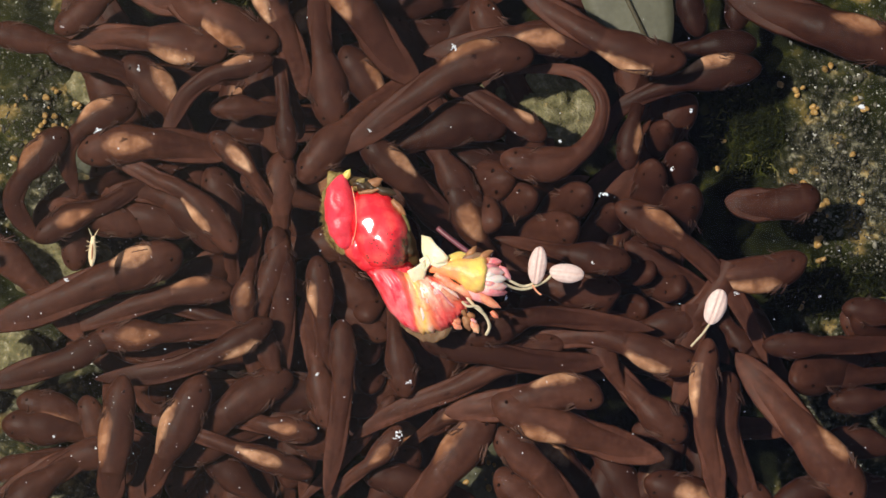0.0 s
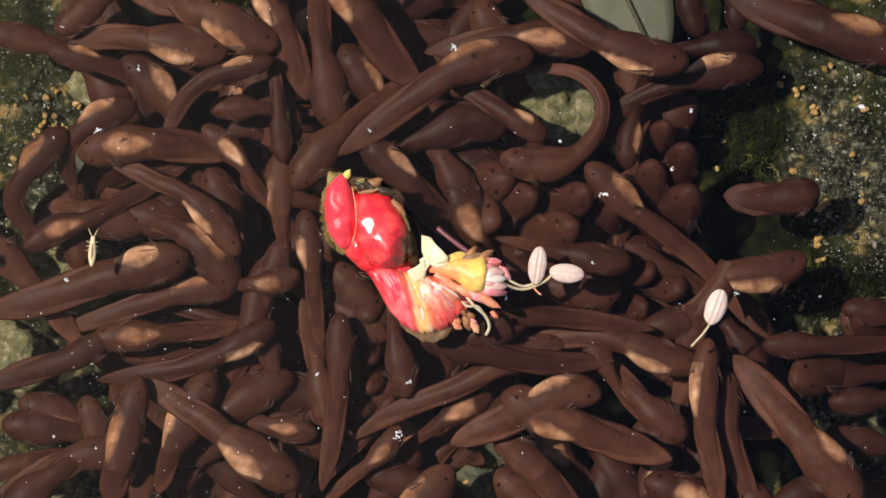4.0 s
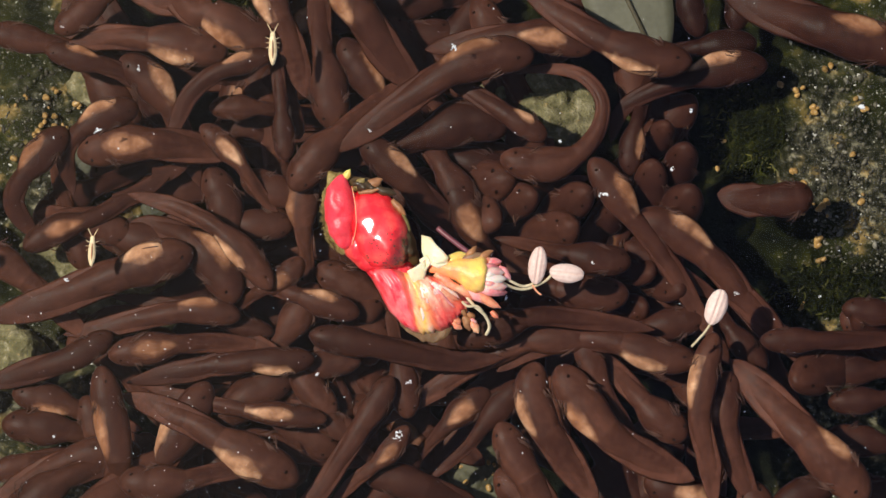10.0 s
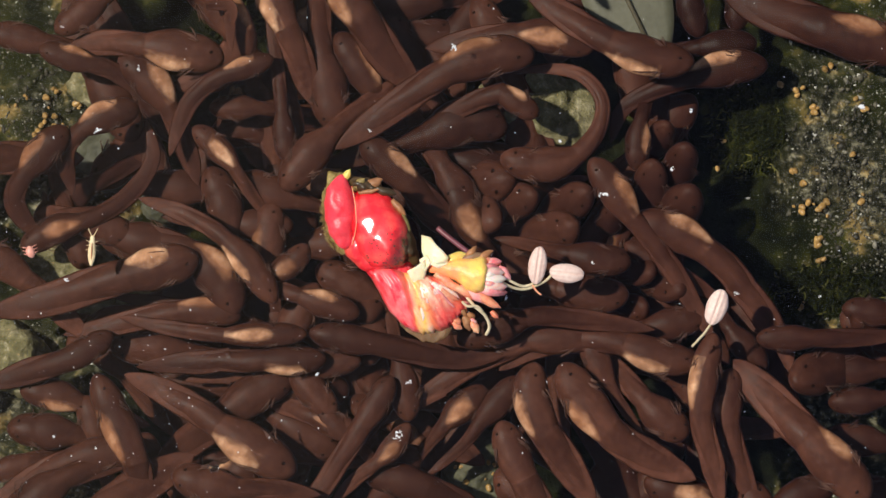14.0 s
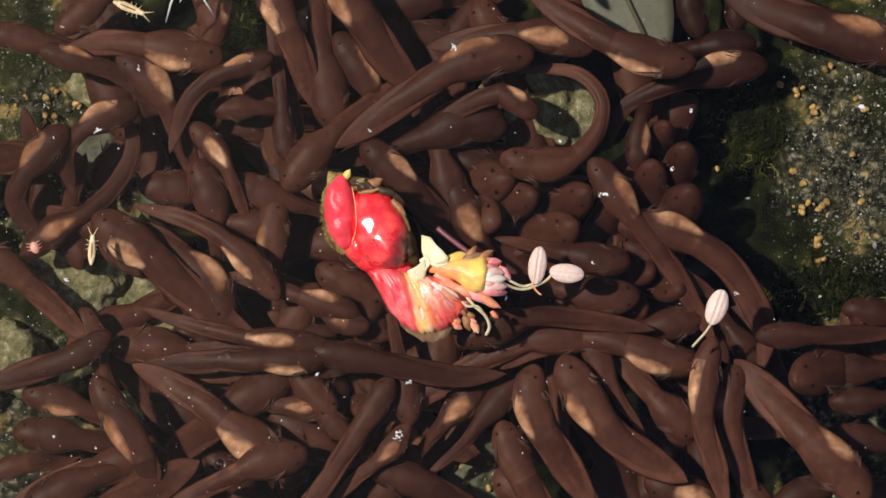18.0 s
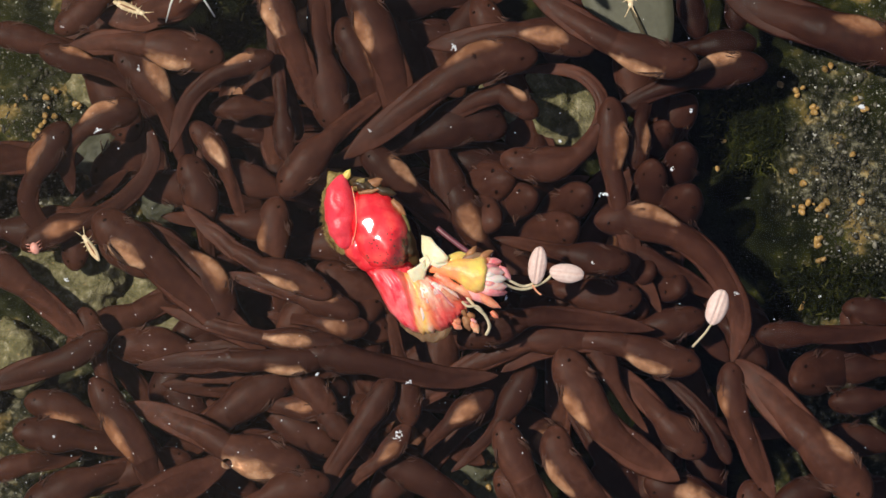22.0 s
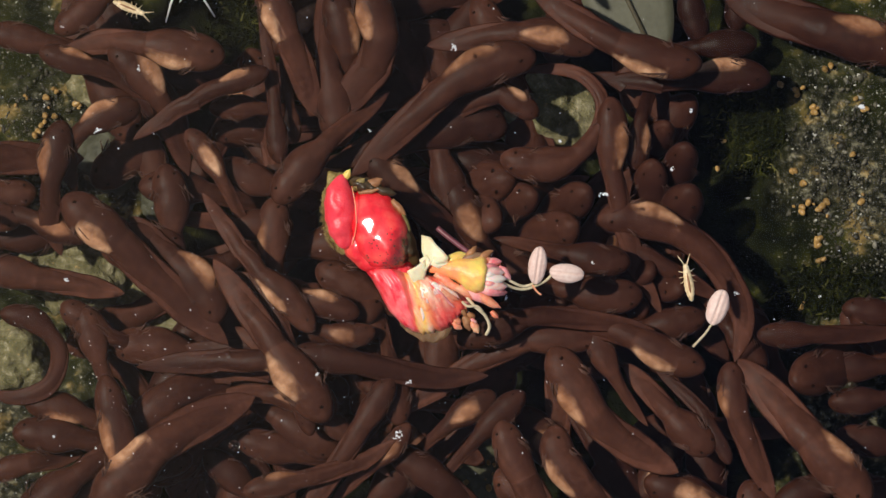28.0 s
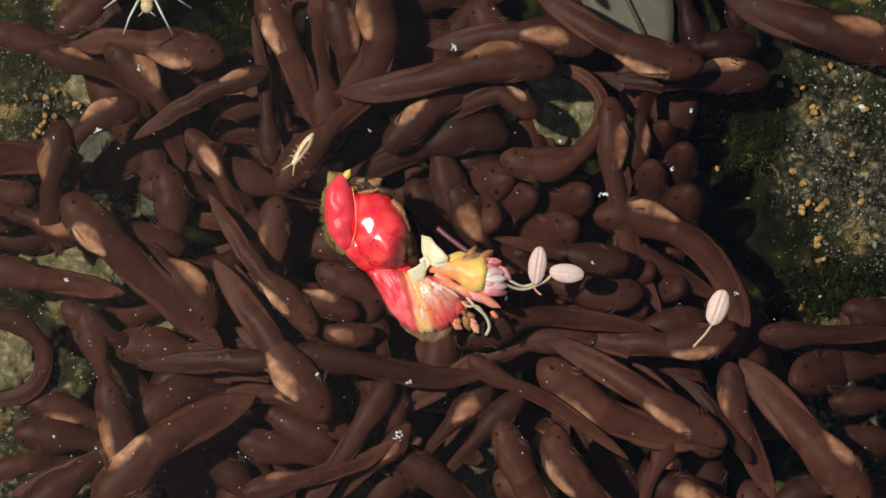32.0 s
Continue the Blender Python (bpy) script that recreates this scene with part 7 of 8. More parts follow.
def springtail(length, rows, label):
    """A tiny wingless insect; it faces +y. rows: time, place, heading."""
    t0, x, y, a = rows[0]
    ob = thing("springtail", x, y, 0.02, a, label=label, category="insect", group="springtails on the water")
    s = length / 10
    bm = bmesh.new()
    blob(bm, (0, 3.9 * s, 1.1 * s), (0.8 * s, 1.0 * s, 0.8 * s), level=3)
    part("head", bm, INSECT, ob)
    for k, (yy, wd, ln) in enumerate(((2.6, 0.85, 1.0), (1.5, 0.98, 1.15), (0.3, 1.1, 1.25), (-0.9, 1.18, 1.3), (-2.1, 1.14, 1.25), (-3.2, 0.95, 1.15), (-4.3, 0.62, 0.95))):
        bm = bmesh.new()
        blob(bm, (0, yy * s, 1.1 * s), (wd * 1.16 * s, ln * 1.3 * s, 0.9 * s), level=3)
        part("body_segment", bm, INSECT, ob)
    bm = bmesh.new()
    tube(bm, [Vector((0, y, 1.86 + 0.14 * math.cos(y * 0.5 + 0.3))) * s for y in (2.4, 1.2, 0.0, -1.2, -2.4, -3.4)], [0.1 * s, 0.24 * s, 0.3 * s, 0.32 * s, 0.26 * s, 0.1 * s], 6)
    part("back_stripe", bm, RIM, ob, "brown stripe along the back")
    for k in (-1, 1):
        bm = bmesh.new()
        tube(bm, [Vector((0.35 * k, 4.6, 1.2)) * s, Vector((0.9 * k, 5.8, 1.5)) * s, Vector((1.7 * k, 7.4, 1.3)) * s], [0.2 * s, 0.16 * s, 0.1 * s], 6)
        part("antenna", bm, INSECT, ob)
        for yy, dy in ((2.6, 0.6), (1.4, 0.0), (0.3, -0.6)):
            bm = bmesh.new()
            tube(bm, [Vector((0.7 * k, yy, 0.9)) * s, Vector((1.5 * k, yy + dy * 0.4, 1.0)) * s, Vector((2.2 * k, yy + dy, 0.0)) * s], [0.16 * s, 0.13 * s, 0.08 * s], 5)
            part("leg", bm, INSECT, ob)
    MOVING.append((ob, [(r[0], pose(r[1] * MM, r[2] * MM, 0.00002, 0, 0, r[3])) for r in rows]))
    return ob


springtail(1.05, [(0, -12.40, -0.05, -3), (18.2, -12.42, 0.0, -3), (18.8, -12.36, 0.04, -12), (20, -12.38, 0.02, -12), (20.4, -12.46, 0.06, 30), (22.5, -12.46, 0.06, 34), (23.2, -12.46, 0.04, 40), (23.75, -12.5, 0.0, 40), (23.95, -17.0, 1.5, 60), (32, -17.0, 1.5, 60)], "small straw-yellow springtail resting on the water film")
springtail(1.15, [(0, -7.0, 9.8, 0), (5.6, -7.0, 9.8, 0), (5.8, -6.02, 7.1, 0), (10.7, -6.02, 7.15, 0), (10.9, -6.2, 7.35, 55), (11.2, -6.2, 7.35, 55), (11.4, -5.0, 9.9, 55), (13.5, -7.5, 9.9, 60), (13.85, -9.0, 9.6, 105), (14.2, -10.7, 9.4, 150), (14.4, -10.5, 8.4, 156), (17.6, -10.5, 8.4, 156), (17.75, -10.8, 8.5, 214), (18.0, -11.08, 8.52, 248), (29.2, -11.08, 8.52, 248), (29.4, -13.5, 11.5, 240), (32, -13.5, 11.5, 240)], "straw-yellow springtail with long antennae on the water film")
springtail(1.5, [(0, -3.4, 10.2, 138), (12.1, -3.4, 10.2, 138), (12.3, -2.62, 2.88, 138), (12.65, -2.62, 2.88, 136), (12.9, -2.56, 2.94, 58), (13.3, -2.56, 2.94, 58), (13.5, 3.0, 10.2, 40), (32, 3.0, 10.2, 40)], "large pale springtail that lands beside the flower bud")
springtail(1.3, [(0, 11.0, -10.4, 0), (6.5, 11.0, -10.4, 0), (6.8, 9.2, -6.7, 30), (7.6, 9.2, -7.0, 10), (7.9, 9.45, -7.0, 70), (8.2, 9.45, -7.0, 75), (8.5, 12.0, -10.6, 90), (32, 12.5, -10.6, 90)], "yellow springtail crossing the crowd of tadpoles")
springtail(1.3, [(0, -2.4, 10.0, 180), (20.2, -2.4, 10.0, 180), (20.4, -2.4, 8.75, 200), (20.9, -2.85, 8.5, 170), (21.7, -2.8, 8.6, 170), (21.9, 4.0, 9.8, 185), (22.2, 7.75, 7.2, 168), (22.7, 7.8, 7.0, 172), (23.1, 8.35, 6.8, 182), (23.4, 8.3, 7.05, 245), (25.6, 8.3, 7.05, 248), (26.4, 8.5, 2.0, 300), (27.3, 8.68, -1.15, 370), (28.2, 8.68, -1.15, 370), (28.4, 5.75, 2.95, 378), (29.2, 5.7, 3.0, 378), (29.4, -5.0, 3.55, 395), (30.1, -5.0, 3.5, 395), (30.4, -5.0, 3.55, 460), (31.1, -4.98, 3.5, 470), (31.3, -4.97, 3.5, 505), (32, -4.97, 3.5, 507)], "pale yellow springtail hopping over the water film")


def mite():
    ob = thing("mite", -17, 0, 0.02, label="tiny pink mite resting on the water film", category="mite")
    bm = bmesh.new()
    blob(bm, (0, 0, 0.1), (0.16, 0.22, 0.13), 10, 0.1, 6, level=3)
    part("body", bm, MITE, ob)
    for k in range(6):
        s = 1 if k % 2 else -1
        bm = bmesh.new()
        y = 0.12 * (k // 2) - 0.08
        tube(bm, [Vector((0.1 * s, y, 0.1)), Vector((0.2 * s, y + 0.03, 0.12)), Vector((0.27 * s, y + 0.06, 0.0))], [0.02, 0.018, 0.01], 5)
        part("leg", bm, MITE, ob)
    MOVING.append((ob, [(t, pose(x * MM, y * MM, 0.00002, 0, 0, a)) for t, x, y, a in ((0, -17, 0, 0), (10.6, -17, 0, 0), (11.4, -14.6, -0.1, 10), (14.5, -14.6, -0.1, 12), (17, -14.45, 0.05, 15), (22.6, -14.45, 0.02, 15), (23.2, -16.9, 0.4, 30), (32, -17.2, 0.4, 30))]))


mite()


def long_legged_bug():
    """A pale, thin-legged bug that stands on the water with its feet spread."""
    ob = thing("long_legged_bug", -10.5, 9.0, 0.0, label="pale long-legged bug standing on the water film", category="insect")
    bm = bmesh.new()
    blob(bm, (0, 0, 0.7), (0.32, 0.75, 0.28), 0, 0.1, 3)
    part("body", bm, INSECT, ob)
    bm = bmesh.new()
    blob(bm, (0, -0.75, 0.68), (0.22, 0.25, 0.2), 0)
    part("head", bm, INSECT, ob)
    for k in (-1, 1):
        for ax, ay, bx, by, cx, cy in ((0.25, -0.45, 0.6, -1.15, 0.87, -1.72), (0.3, -0.1, 0.85, -0.35, 1.55, -0.8), (0.28, 0.2, 0.7, 0.7, 1.2, 1.2)):
            bm = bmesh.new()
            tube(bm, [Vector((ax * k, ay, 0.65)), Vector((bx * k, by, 0.85)), Vector((bx * k * 0.5 + cx * k * 0.5, (by + cy) / 2, 0.4)), Vector((cx * k, cy, 0.02))], [0.045, 0.04, 0.034, 0.025], 6)
            part("leg", bm, PALE, ob, "thin white leg")
        bm = bmesh.new()
        tube(bm, [Vector((0.08 * k, -0.9, 0.7)), Vector((0.2 * k, -1.02, 0.75)), Vector((0.3 * k, -1.12, 0.7))], [0.02, 0.018, 0.01], 5)
        part("antenna", bm, PALE, ob)
    MOVING.append((ob, [(t, pose(x * MM, y * MM, 0, 0, 0, a)) for t, x, y, a in ((0, -9.5, 12.0, 0), (17.4, -9.5, 12.0, 0), (17.9, -9.12, 9.84, 6), (29.2, -9.12, 9.84, 6), (29.6, -10.45, 9.32, 0), (32, -10.45, 9.32, 0))]))


long_legged_bug()


def air_bubble():
    m, t, b = material("air_bubble")
    b.inputs["Transmission Weight"].default_value = 1.0
    b.inputs["Roughness"].default_value = 0.1
    b.inputs["IOR"].default_value = 1.2
    bm = bmesh.new()
    blob(bm, (0, 0, 0), (0.2, 0.2, 0.18), level=4)
    ob = tagged(part("air_bubble", bm, m), "round clear air bubble under the water film", "bubble")
    ob.visible_shadow = False
    MOVING.append((ob, [(t, pose(x * MM, y * MM, -0.0001)) for t, x, y in ((0, -13.5, -9.8), (5.5, -9.52, -8.62), (9, -9.16, -8.5), (13, -8.28, -7.8), (19, -7.88, -7.6), (23, -7.62, -7.62), (25, -7.6, -7.6), (28, -7.4, -6.96), (32, -7.06, -7.36))]))


air_bubble()


def ripple():
    """A small steep wavelet thrown up by a tail: its sun glint is a metal lump, tilted to mirror the sun straight up.
    """
    m, t, b = material("glint_metal")
    b.inputs["Base Color"].default_value = (0.9, 0.92, 0.94, 1)
    b.inputs["Metallic"].default_value = 1.0
    b.inputs["Roughness"].default_value = 0.22
    half = (_e + Vector((0, 0, 1))).normalized()
    for k, (dx, dy, sx, sy, deg) in enumerate(((0, 0, 0.5, 0.85, 12), (0.75, -1.05, 0.16, 0.28, 40), (-1.1, -3.6, 0.45, 0.36, 70), (-0.55, -3.2, 0.12, 0.14, 0))):
        bm = bmesh.new()
        for v in blob(bm, (0, 0, 0), (sx, sy, 0.05), deg, 0.55, 2.6, level=3, seed=k * 2.0):
            v.co.z += -(half.x * v.co.x + half.y * v.co.y) / half.z * 0.9
        ob = tagged(part("ripple", bm, m), "sun glint on a wavelet, shaped as a bright tilted lump", "ripple", "ripples")
        ob.location = ((-22 + dx) * MM, (0.5 + dy) * MM, 0.0001)
        rows = [(0, -22, 0.5), (22.7, -22, 0.5), (22.9, -14.5, 0.5), (23.1, -14.45, 0.45), (23.5, -12.6, -0.4), (23.9, -22, 1.5), (32, -22, 1.5)]
        if k == 1:
            rows = [(0, -22, -3), (6.8, -22, -3), (6.95, -13.4, -2.7), (7.05, -13.35, -2.7), (7.3, -22, -4)] + rows[1:]
        MOVING.append((ob, [(t, pose((x + dx) * MM, (y + dy) * MM, 0.0001)) for t, x, y in rows]))


ripple()

# ---- things: leaves, pebble, grains on the bed ----
LEAF_GREY = grained("grey_green_leaf", (0.060, 0.060, 0.036), (0.135, 0.135, 0.092), 500, 6000, 0.6, 0.00002)
VEIN = grained("brown_leaf_vein", (0.055, 0.046, 0.026), (0.12, 0.105, 0.066), 900, 6000, 0.6, 0)
GRAIN = grained("amber_sand_grain", (0.20, 0.105, 0.026), (0.60, 0.40, 0.15), 2600, 12000, 0.35, 0.00002, 0.35, 0.4)


def silt_material():
    m, t, b = material("pale_silt_fleck")
    g = t.nodes.new("ShaderNodeNewGeometry")
    tone = ramp(t, g.outputs["Random Per Island"], [(0.0, (0.020, 0.018, 0.010)), (0.5, (0.062, 0.056, 0.036)), (0.84, (0.125, 0.115, 0.080)), (0.96, (0.22, 0.21, 0.17)), (1.0, (0.75, 0.74, 0.70))]).outputs[0]
    t.links.new(mix(t, 0.5, tone, ramp(t, noise_node(t, 9000, 3).outputs["Fac"], [(0.3, (0.4, 0.4, 0.4)), (0.7, (1.3, 1.3, 1.3))]).outputs[0], "MULTIPLY"), b.inputs["Base Color"])
    b.inputs["Roughness"].default_value = 0.55
    return m


SILT = silt_material()
FLECK = grained("white_dust_fleck", (0.55, 0.56, 0.56), (0.9, 0.9, 0.9), 3000, 9000, 0.4, 0)


def moss_material():
    """Algae film over stone: olive ground, grey-white crumbs and rusty specks."""
    m, t, b = material("algae_pebble")
    big, mid, fine = noise_node(t, 700, 4), noise_node(t, 2400, 5, rough=0.7), noise_node(t, 7000, 3, rough=0.7)
    col = ramp(t, big.outputs["Fac"], [(0.32, (0.070, 0.070, 0.028)), (0.5, (0.215, 0.195, 0.095)), (0.7, (0.40, 0.355, 0.215))]).outputs[0]
    col = mix(t, 0.6, col, ramp(t, mid.outputs["Fac"], [(0.35, (0.030, 0.032, 0.014)), (0.55, (0.22, 0.20, 0.11)), (0.68, (0.54, 0.50, 0.37))]).outputs[0])
    col = mix(t, ramp(t, fine.outputs["Fac"], [(0.62, (0, 0, 0)), (0.72, (0.8, 0.8, 0.8))]).outputs[0], col, (0.46, 0.30, 0.12))
    t.links.new(col, b.inputs["Base Color"])
    b.inputs["Roughness"].default_value = 0.7
    b.inputs["Specular IOR Level"].default_value = 0.08
    bump(t, b, mid.outputs["Fac"], 1.0, 0.0002)
    return m


MOSS = moss_material()


def algae_material():
    m, t, b = material("green_algae")
    g = t.nodes.new("ShaderNodeNewGeometry")
    tone = ramp(t, g.outputs["Random Per Island"], [(0.0, (0.006, 0.008, 0.002)), (0.6, (0.018, 0.021, 0.004)), (0.92, (0.042, 0.045, 0.008)), (1.0, (0.15, 0.14, 0.045))]).outputs[0]
    t.links.new(mix(t, 1.0, tone, ramp(t, noise_node(t, 600, 3).outputs["Fac"], [(0.35, (0.35, 0.4, 0.4)), (0.65, (1.2, 1.2, 1.0))]).outputs[0], "MULTIPLY"), b.inputs["Base Color"])
    b.inputs["Roughness"].default_value = 0.6
    b.inputs["Specular IOR Level"].default_value = 0.1
    return m


GREEN = algae_material()


def leaf_blade(cx, cy, z, length, width, deg, mat, label, vein=None):
    ob = thing("leaf", cx, cy, z, deg, label=label, category="leaf")
    bm = bmesh.new()
    top, low = [], []
    for i in range(25):
        f = i / 24
        h = width * math.sin(math.pi * min(1, f * 0.97 + 0.02)) ** 0.55
        for lst, dz in ((top, 0.0), (low, -0.08)):
            lst.append([bm.verts.new((length * (2 * f - 1), h * g * (1 + 0.06 * noise.noise(Vector((f * 6, g, cx)))), dz + 0.12 * noise.noise(Vector((f * 3, g * 2, cx))) - 0.15 * g * g)) for g in (-1, -0.7, -0.35, 0, 0.35, 0.7, 1)])
    for grid in (top, low):
        for a, b in zip(grid, grid[1:]):
            for k in range(6):
                bm.faces.new((a[k], a[k + 1], b[k + 1], b[k]))
    for k in (0, 6):
        for a, b, c, d in zip(top, top[1:], low[1:], low):
            bm.faces.new((a[k], b[k], c[k], d[k]))
    part("blade", bm, mat, ob)
    if vein:
        bm = bmesh.new()
        tube(bm, [Vector((-length * 0.98, 0, 0.05)), Vector((0, 0.05, 0.08)), Vector((length * 0.95, 0, 0.05))], [0.1, 0.08, 0.05], 8)
        part("midrib", bm, vein, ob, "brown midrib")
    return ob


leaf_blade(6.5, 9.5, -4.6, 3.0, 1.6, 115, LEAF_GREY, "flat grey-green dead leaf lying under the tadpoles", VEIN)


def pebble(x, y, z, axes, deg, label, mat=MOSS):
    bm = bmesh.new()
    for v in blob(bm, (0, 0, 0), axes, deg, 0.28, 1.5, level=5, seed=x):
        v.co += v.co.normalized() * (0.09 * noise.noise(v.co * 5 + Vector((x, 0, 0))) + 0.05 * noise.noise(v.co * 14))
    ob = tagged(part("pebble", bm, mat), label, "pebble")
    ob.location = Vector((x, y, z)) * MM


pebble(-15.6, -4.0, -5.8, (1.15, 1.3, 1.0), 20, "round algae-covered pebble on the pool bed")
pebble(3.5, 5.0, -5.9, (2.1, 1.5, 1.0), -10, "rough yellow-green pebble between the tadpoles")
pebble(1.25, -8.0, -6.8, (1.3, 1.6, 0.9), 30, "dark mossy pebble between the tadpoles", grained("dark_mossy_stone", (0.016, 0.019, 0.009), (0.15, 0.145, 0.085), 1100, 5200, 0.7, 0.0001))
pebble(-13.5, -0.9, -5.2, (2.1, 1.4, 0.9), -25, "broad pale pebble with yellow-green algae on the pool bed")
HAZY = grained("silty_stone", (0.026, 0.029, 0.017), (0.110, 0.110, 0.072), 800, 4200, 0.7, 0.0001)
pebble(-12.0, 3.3, -6.4, (1.5, 1.2, 0.8), 15, "silt-covered grey-green stone on the pool bed", HAZY)
pebble(-5.3, 1.5, -6.2, (1.1, 1.2, 0.8), 60, "silt-covered grey-green stone beside the flower bud", HAZY)
pebble(-10.4, 1.9, -6.6, (1.2, 0.9, 0.7), -20, "silt-covered grey-green stone on the pool bed", HAZY)
pebble(-10.9, -2.1, -6.0, (1.7, 1.1, 0.8), -15, "mossy pebble between the tadpoles")
pebble(-12.4, 6.0, -6.2, (1.3, 0.8, 0.6), 0, "grey mossy pebble on the pool bed")


def algae_tuft(x, y, rx, ry, count, label):
    """A loose clump of fine green threads that lean about on the bed."""
    pick = random.Random(int(x * 10 + y))
    bm = bmesh.new()
    for k in range(count):
        a, f = pick.uniform(0, 2 * math.pi), pick.random() ** 0.7
        px, py = x + rx * f * math.cos(a), y + ry * f * math.sin(a)
        lean, high = pick.uniform(0, 2 * math.pi), pick.uniform(0.15, 0.6)
        out = Vector((math.cos(lean), math.sin(lean), 0))
        root = Vector((px, py, bed_height(px, py) - 0.05))
        pts = [root + out * (0.55 * high * u * u + 0.12 * u) + Vector((0.08 * math.sin(5 * u + k), 0.08 * math.cos(4 * u + k), high * u * (1.25 - 0.5 * u))) for u in (0, 0.3, 0.6, 0.85, 1.0)]
        r = pick.uniform(0.02, 0.05)
        tube(bm, [p - Vector((x, y, BED)) for p in pts], [r, r * 1.1, r * 0.9, r * 0.6, r * 0.2], 5)
    ob = tagged(part("algae_tuft", bm, GREEN), label, "algae")
    ob.location = Vector((x, y, BED)) * MM


algae_tuft(11.0, 4.4, 1.3, 2.0, 900, "olive tuft of thread algae on the pool bed")
algae_tuft(11.9, 4.5, 0.45, 1.4, 420, "yellow-green tuft of thread algae on the pool bed")
algae_tuft(-7.4, 8.3, 1.2, 0.9, 480, "dark green tuft of thread algae on the pool bed")
algae_tuft(14.0, -1.5, 2.0, 1.0, 900, "dark green tuft of thread algae on the pool bed")
algae_tuft(1.6, -8.2, 1.0, 0.8, 320, "olive tuft of thread algae beside the pebble")


def egg_grain():
    bm = bmesh.new()
    blob(bm, (0, 0, 0), (0.165, 0.125, 0.11), 0, 0.34, 6, level=3)
    return tagged(part("sand_grain", bm, GRAIN), "rounded tan sand grain on the pool bed", "sand grain", "sand grains")


def scatter_grains():
    first = egg_grain()
    first.location = Vector((13.4, 1.6, BED + 0.6)) * MM
    spots = ((12.3, 5.95, 0.1, 2), (12.9, 5.75, 0.15, 3), (13.5, 5.1, 0.12, 3), (12.7, 2.85, 0.1, 2), (13.1, 2.45, 0.1, 2), (13.2, 1.6, 0.3, 6), (13.7, 1.35, 0.25, 4), (13.6, 0.3, 0.2, 4), (13.9, -0.3, 0.2, 3), (14.9, 3.4, 0.15, 2), (15.3, 1.8, 0.2, 3),
             (10.3, 4.0, 0.06, 2), (10.1, 2.95, 0.06, 1), (14.3, 3.8, 0.1, 1), (14.0, 6.6, 0.3, 2), (15.2, 5.2, 0.3, 3), (13.0, -2.2, 0.3, 3),
             (-14.4, 4.8, 0.35, 6), (-13.8, 4.5, 0.2, 3), (-14.9, 4.2, 0.4, 4), (-14.2, 5.8, 0.4, 4), (-13.3, 5.4, 0.3, 3), (-15.3, 3.2, 0.5, 4), (-15.3, 5.5, 0.3, 3), (-12.5, 4.4, 0.2, 2), (2.1, -8.0, 0.6, 5), (2.6, -7.3, 0.4, 3), (-15.4, -3.6, 0.6, 4), (-11.0, -2.2, 0.6, 3))
    for x, y, r, n in spots:
        for k in range(n):
            px, py = x + RND.gauss(0, r * 0.6), y + RND.gauss(0, r * 0.6)
            copy_thing(first, pose(px * MM, py * MM, (bed_height(px, py) + RND.uniform(0.05, 0.3)) * MM, RND.uniform(0, 60), RND.uniform(0, 60), RND.uniform(0, 180)) @ Matrix.Scale(RND.uniform(0.35, 1.1), 4))
    # yellow grains caught on the dark pebble
    for k in range(26):
        dx, dy = RND.gauss(0.25, 0.45), RND.gauss(-0.1, 0.55)
        top = -6.8 + 0.9 * math.sqrt(max(0.05, 1 - (dx / 1.35) ** 2 - (dy / 1.5) ** 2))
        copy_thing(first, pose((1.25 + dx) * MM, (dy - 8.0) * MM, top * MM, RND.uniform(0, 60), RND.uniform(0, 60), RND.uniform(0, 180)) @ Matrix.Scale(RND.uniform(0.3, 1.0), 4))
    bm = bmesh.new()
    for k in range(2600):
        if k < 1900:
            x, y = RND.gauss(14.7, 1.0), RND.gauss(2.4, 3.2)
        else:
            x, y = RND.gauss(-14.6, 1.3), RND.gauss(4.0, 1.8)
        r = min(0.16, 0.042 * math.exp(RND.gauss(0, 0.55)))
        blob(bm, (x, y, bed_height(x, y) + 0.02), (r * RND.uniform(0.6, 1.3), r * RND.uniform(0.4, 1.0), r * 0.6), RND.uniform(0, 180), 1.2, 0.9 / r, level=1, tilt=RND.uniform(-30, 30), seed=k)
    tagged(part("silt_flecks", bm, SILT), "pale silt flecks strewn over the pool bed", "silt", kind="stuff")


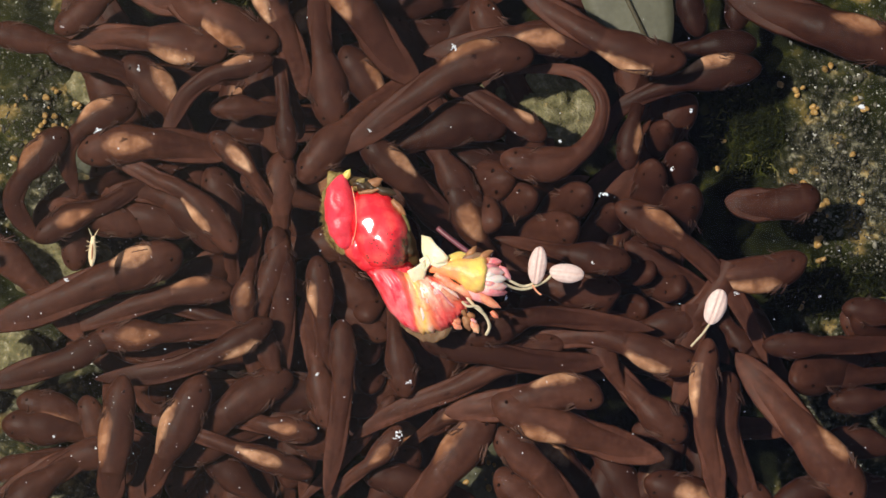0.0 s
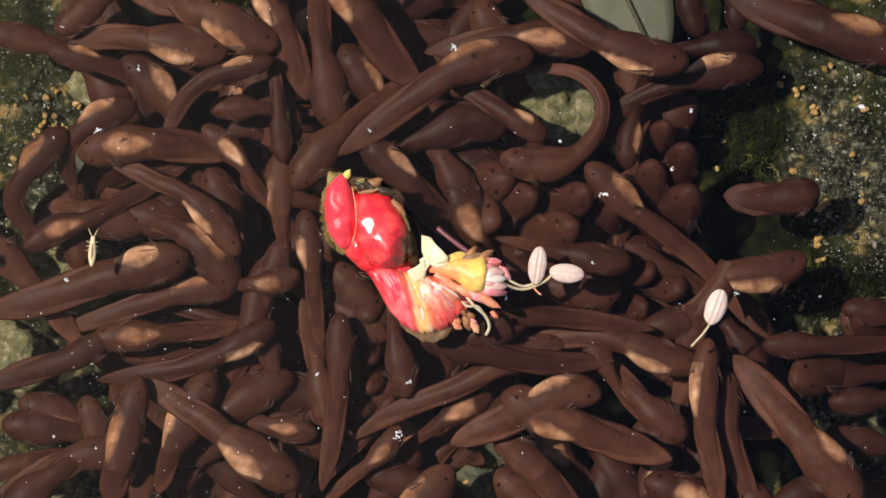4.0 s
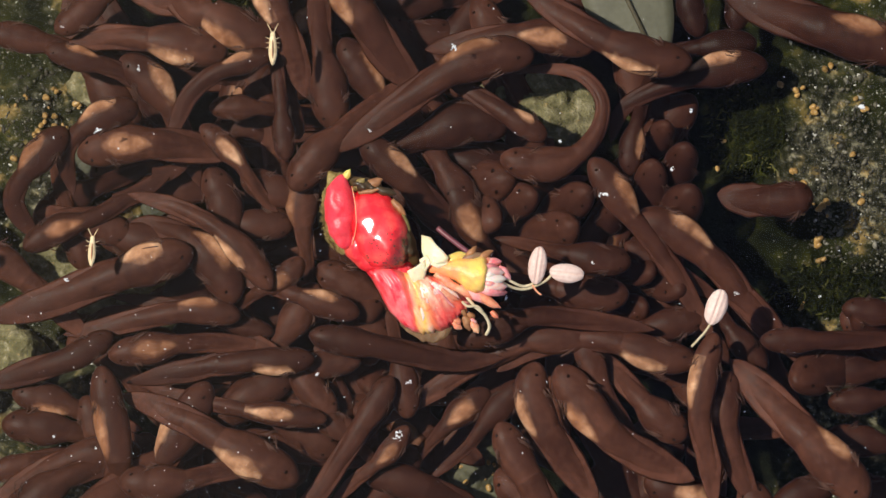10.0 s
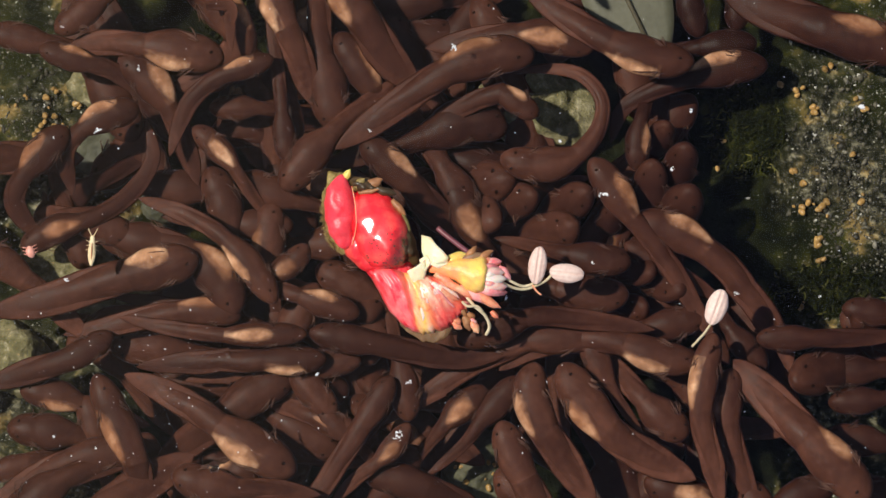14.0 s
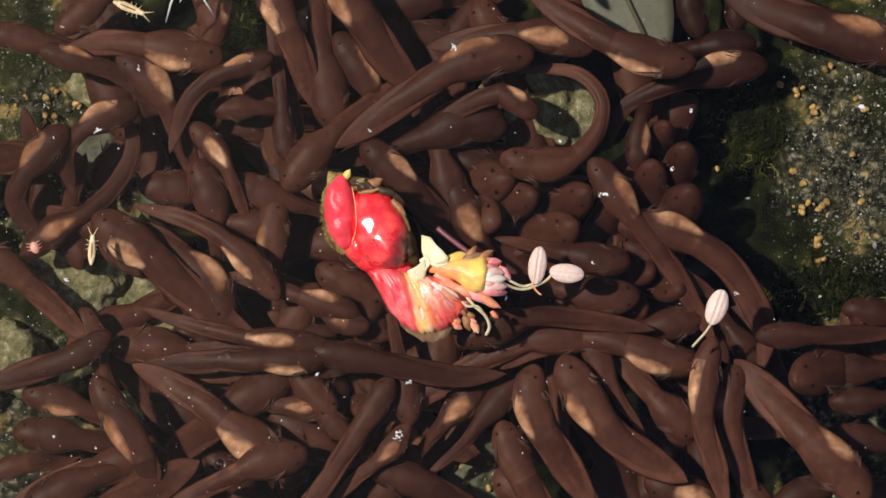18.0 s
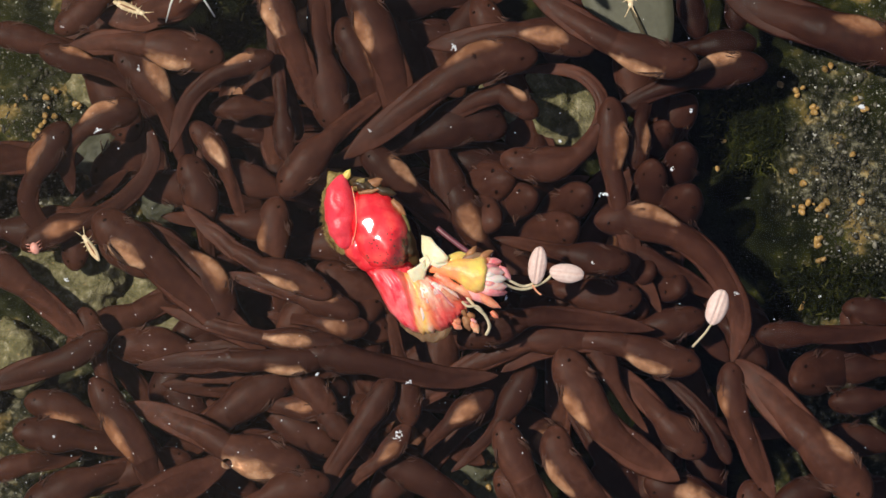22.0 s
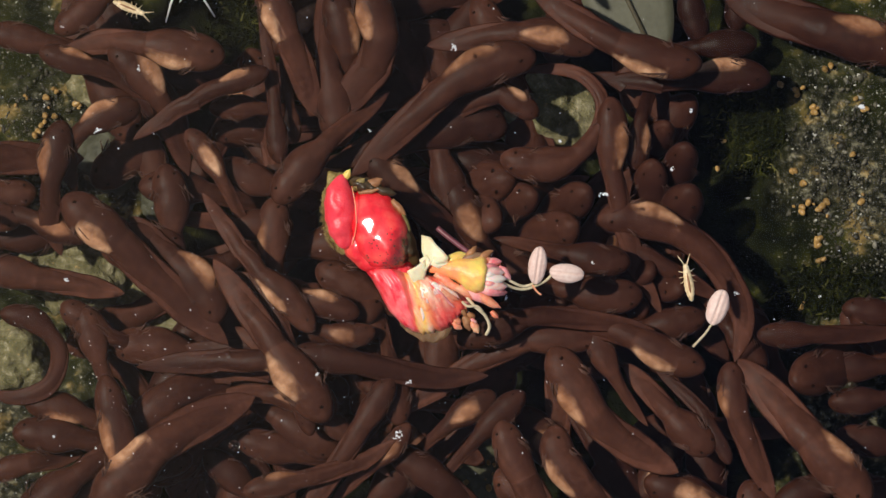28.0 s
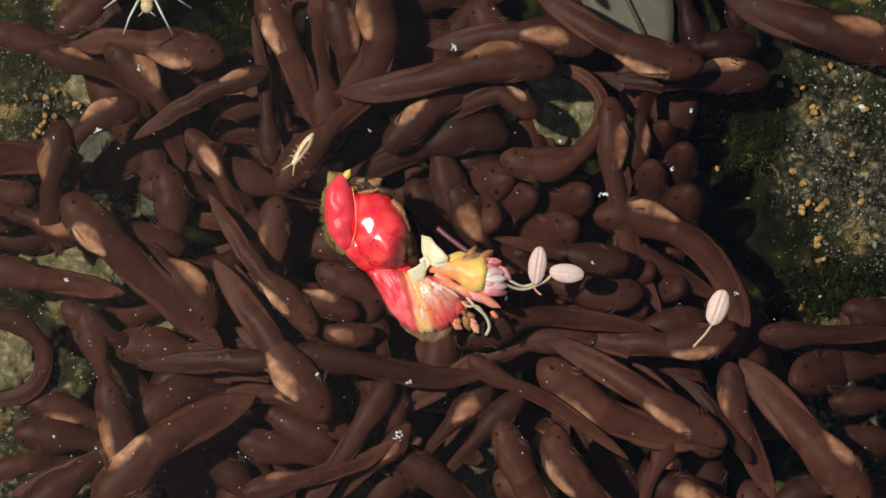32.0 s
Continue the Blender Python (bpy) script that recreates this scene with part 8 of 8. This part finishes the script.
scatter_grains()


def floating_dust():
    bm = bmesh.new()
    for k in range(420):
        x, y = (RND.uniform(-15.7, 15.7), RND.uniform(-8.8, 8.8)) if k % 3 else (RND.gauss(-8.5, 3.6), RND.gauss(-4.8, 2.6))
        r = RND.choice((0.008, 0.01, 0.012, 0.016, 0.028))
        blob(bm, (x, y, 0.015), (r * RND.uniform(0.7, 1.6), r * RND.uniform(0.5, 1), r * 0.6), RND.uniform(0, 180), 0.5, 40, level=1, seed=k)
    tagged(part("floating_dust", bm, FLECK), "fine white dust floating on the water", "dust", kind="stuff")
    marks = ((-12.22, 4.2, 0.14), (-1.64, -6.62, 0.22), (5.68, 1.94, 0.2), (0.38, 7.12, 0.16), (8.12, 2.82, 0.11), (4.12, 3.82, 0.1), (-10.78, 6.38, 0.1), (-13.32, -1.08, 0.13), (-13.52, 7.86, 0.07), (14.8, 5.0, 0.2),
             (10.4, -1.58, 0.1), (13.36, -1.68, 0.07), (-13.78, 3.96, 0.07), (-4.44, -4.42, 0.1), (-1.24, -4.72, 0.12), (-12.28, -7.04, 0.07), (-13.76, -6.64, 0.08), (2.22, -1.72, 0.1), (1.7, -0.2, 0.1), (8.78, 4.9, 0.12), (-2.6, 4.2, 0.07), (5.3, -0.5, 0.08))
    for x, y, r in marks:
        bm = bmesh.new()
        lean = RND.uniform(0, math.pi)
        for k in range(11):
            a, f = RND.gauss(0, 0.42) * r, RND.gauss(0, 0.24) * r
            d = r * RND.uniform(0.12, 0.34)
            blob(bm, (a * math.cos(lean) - f * math.sin(lean), a * math.sin(lean) + f * math.cos(lean), 0.02 + 0.3 * d), (d, d * RND.uniform(0.4, 0.9), d * 0.5), RND.uniform(0, 180), 0.8, 1.0 / d, level=2, seed=x + k)
        ob = tagged(part("fleck", bm, FLECK), "white fluffy fleck floating on the water", "fleck", "flecks on the water")
        ob.location = Vector((x, y, 0.02)) * MM


floating_dust()

# ---- what moves ----
def motions():
    for ob, rows in MOVING:
        walk(ob, rows)


motions()
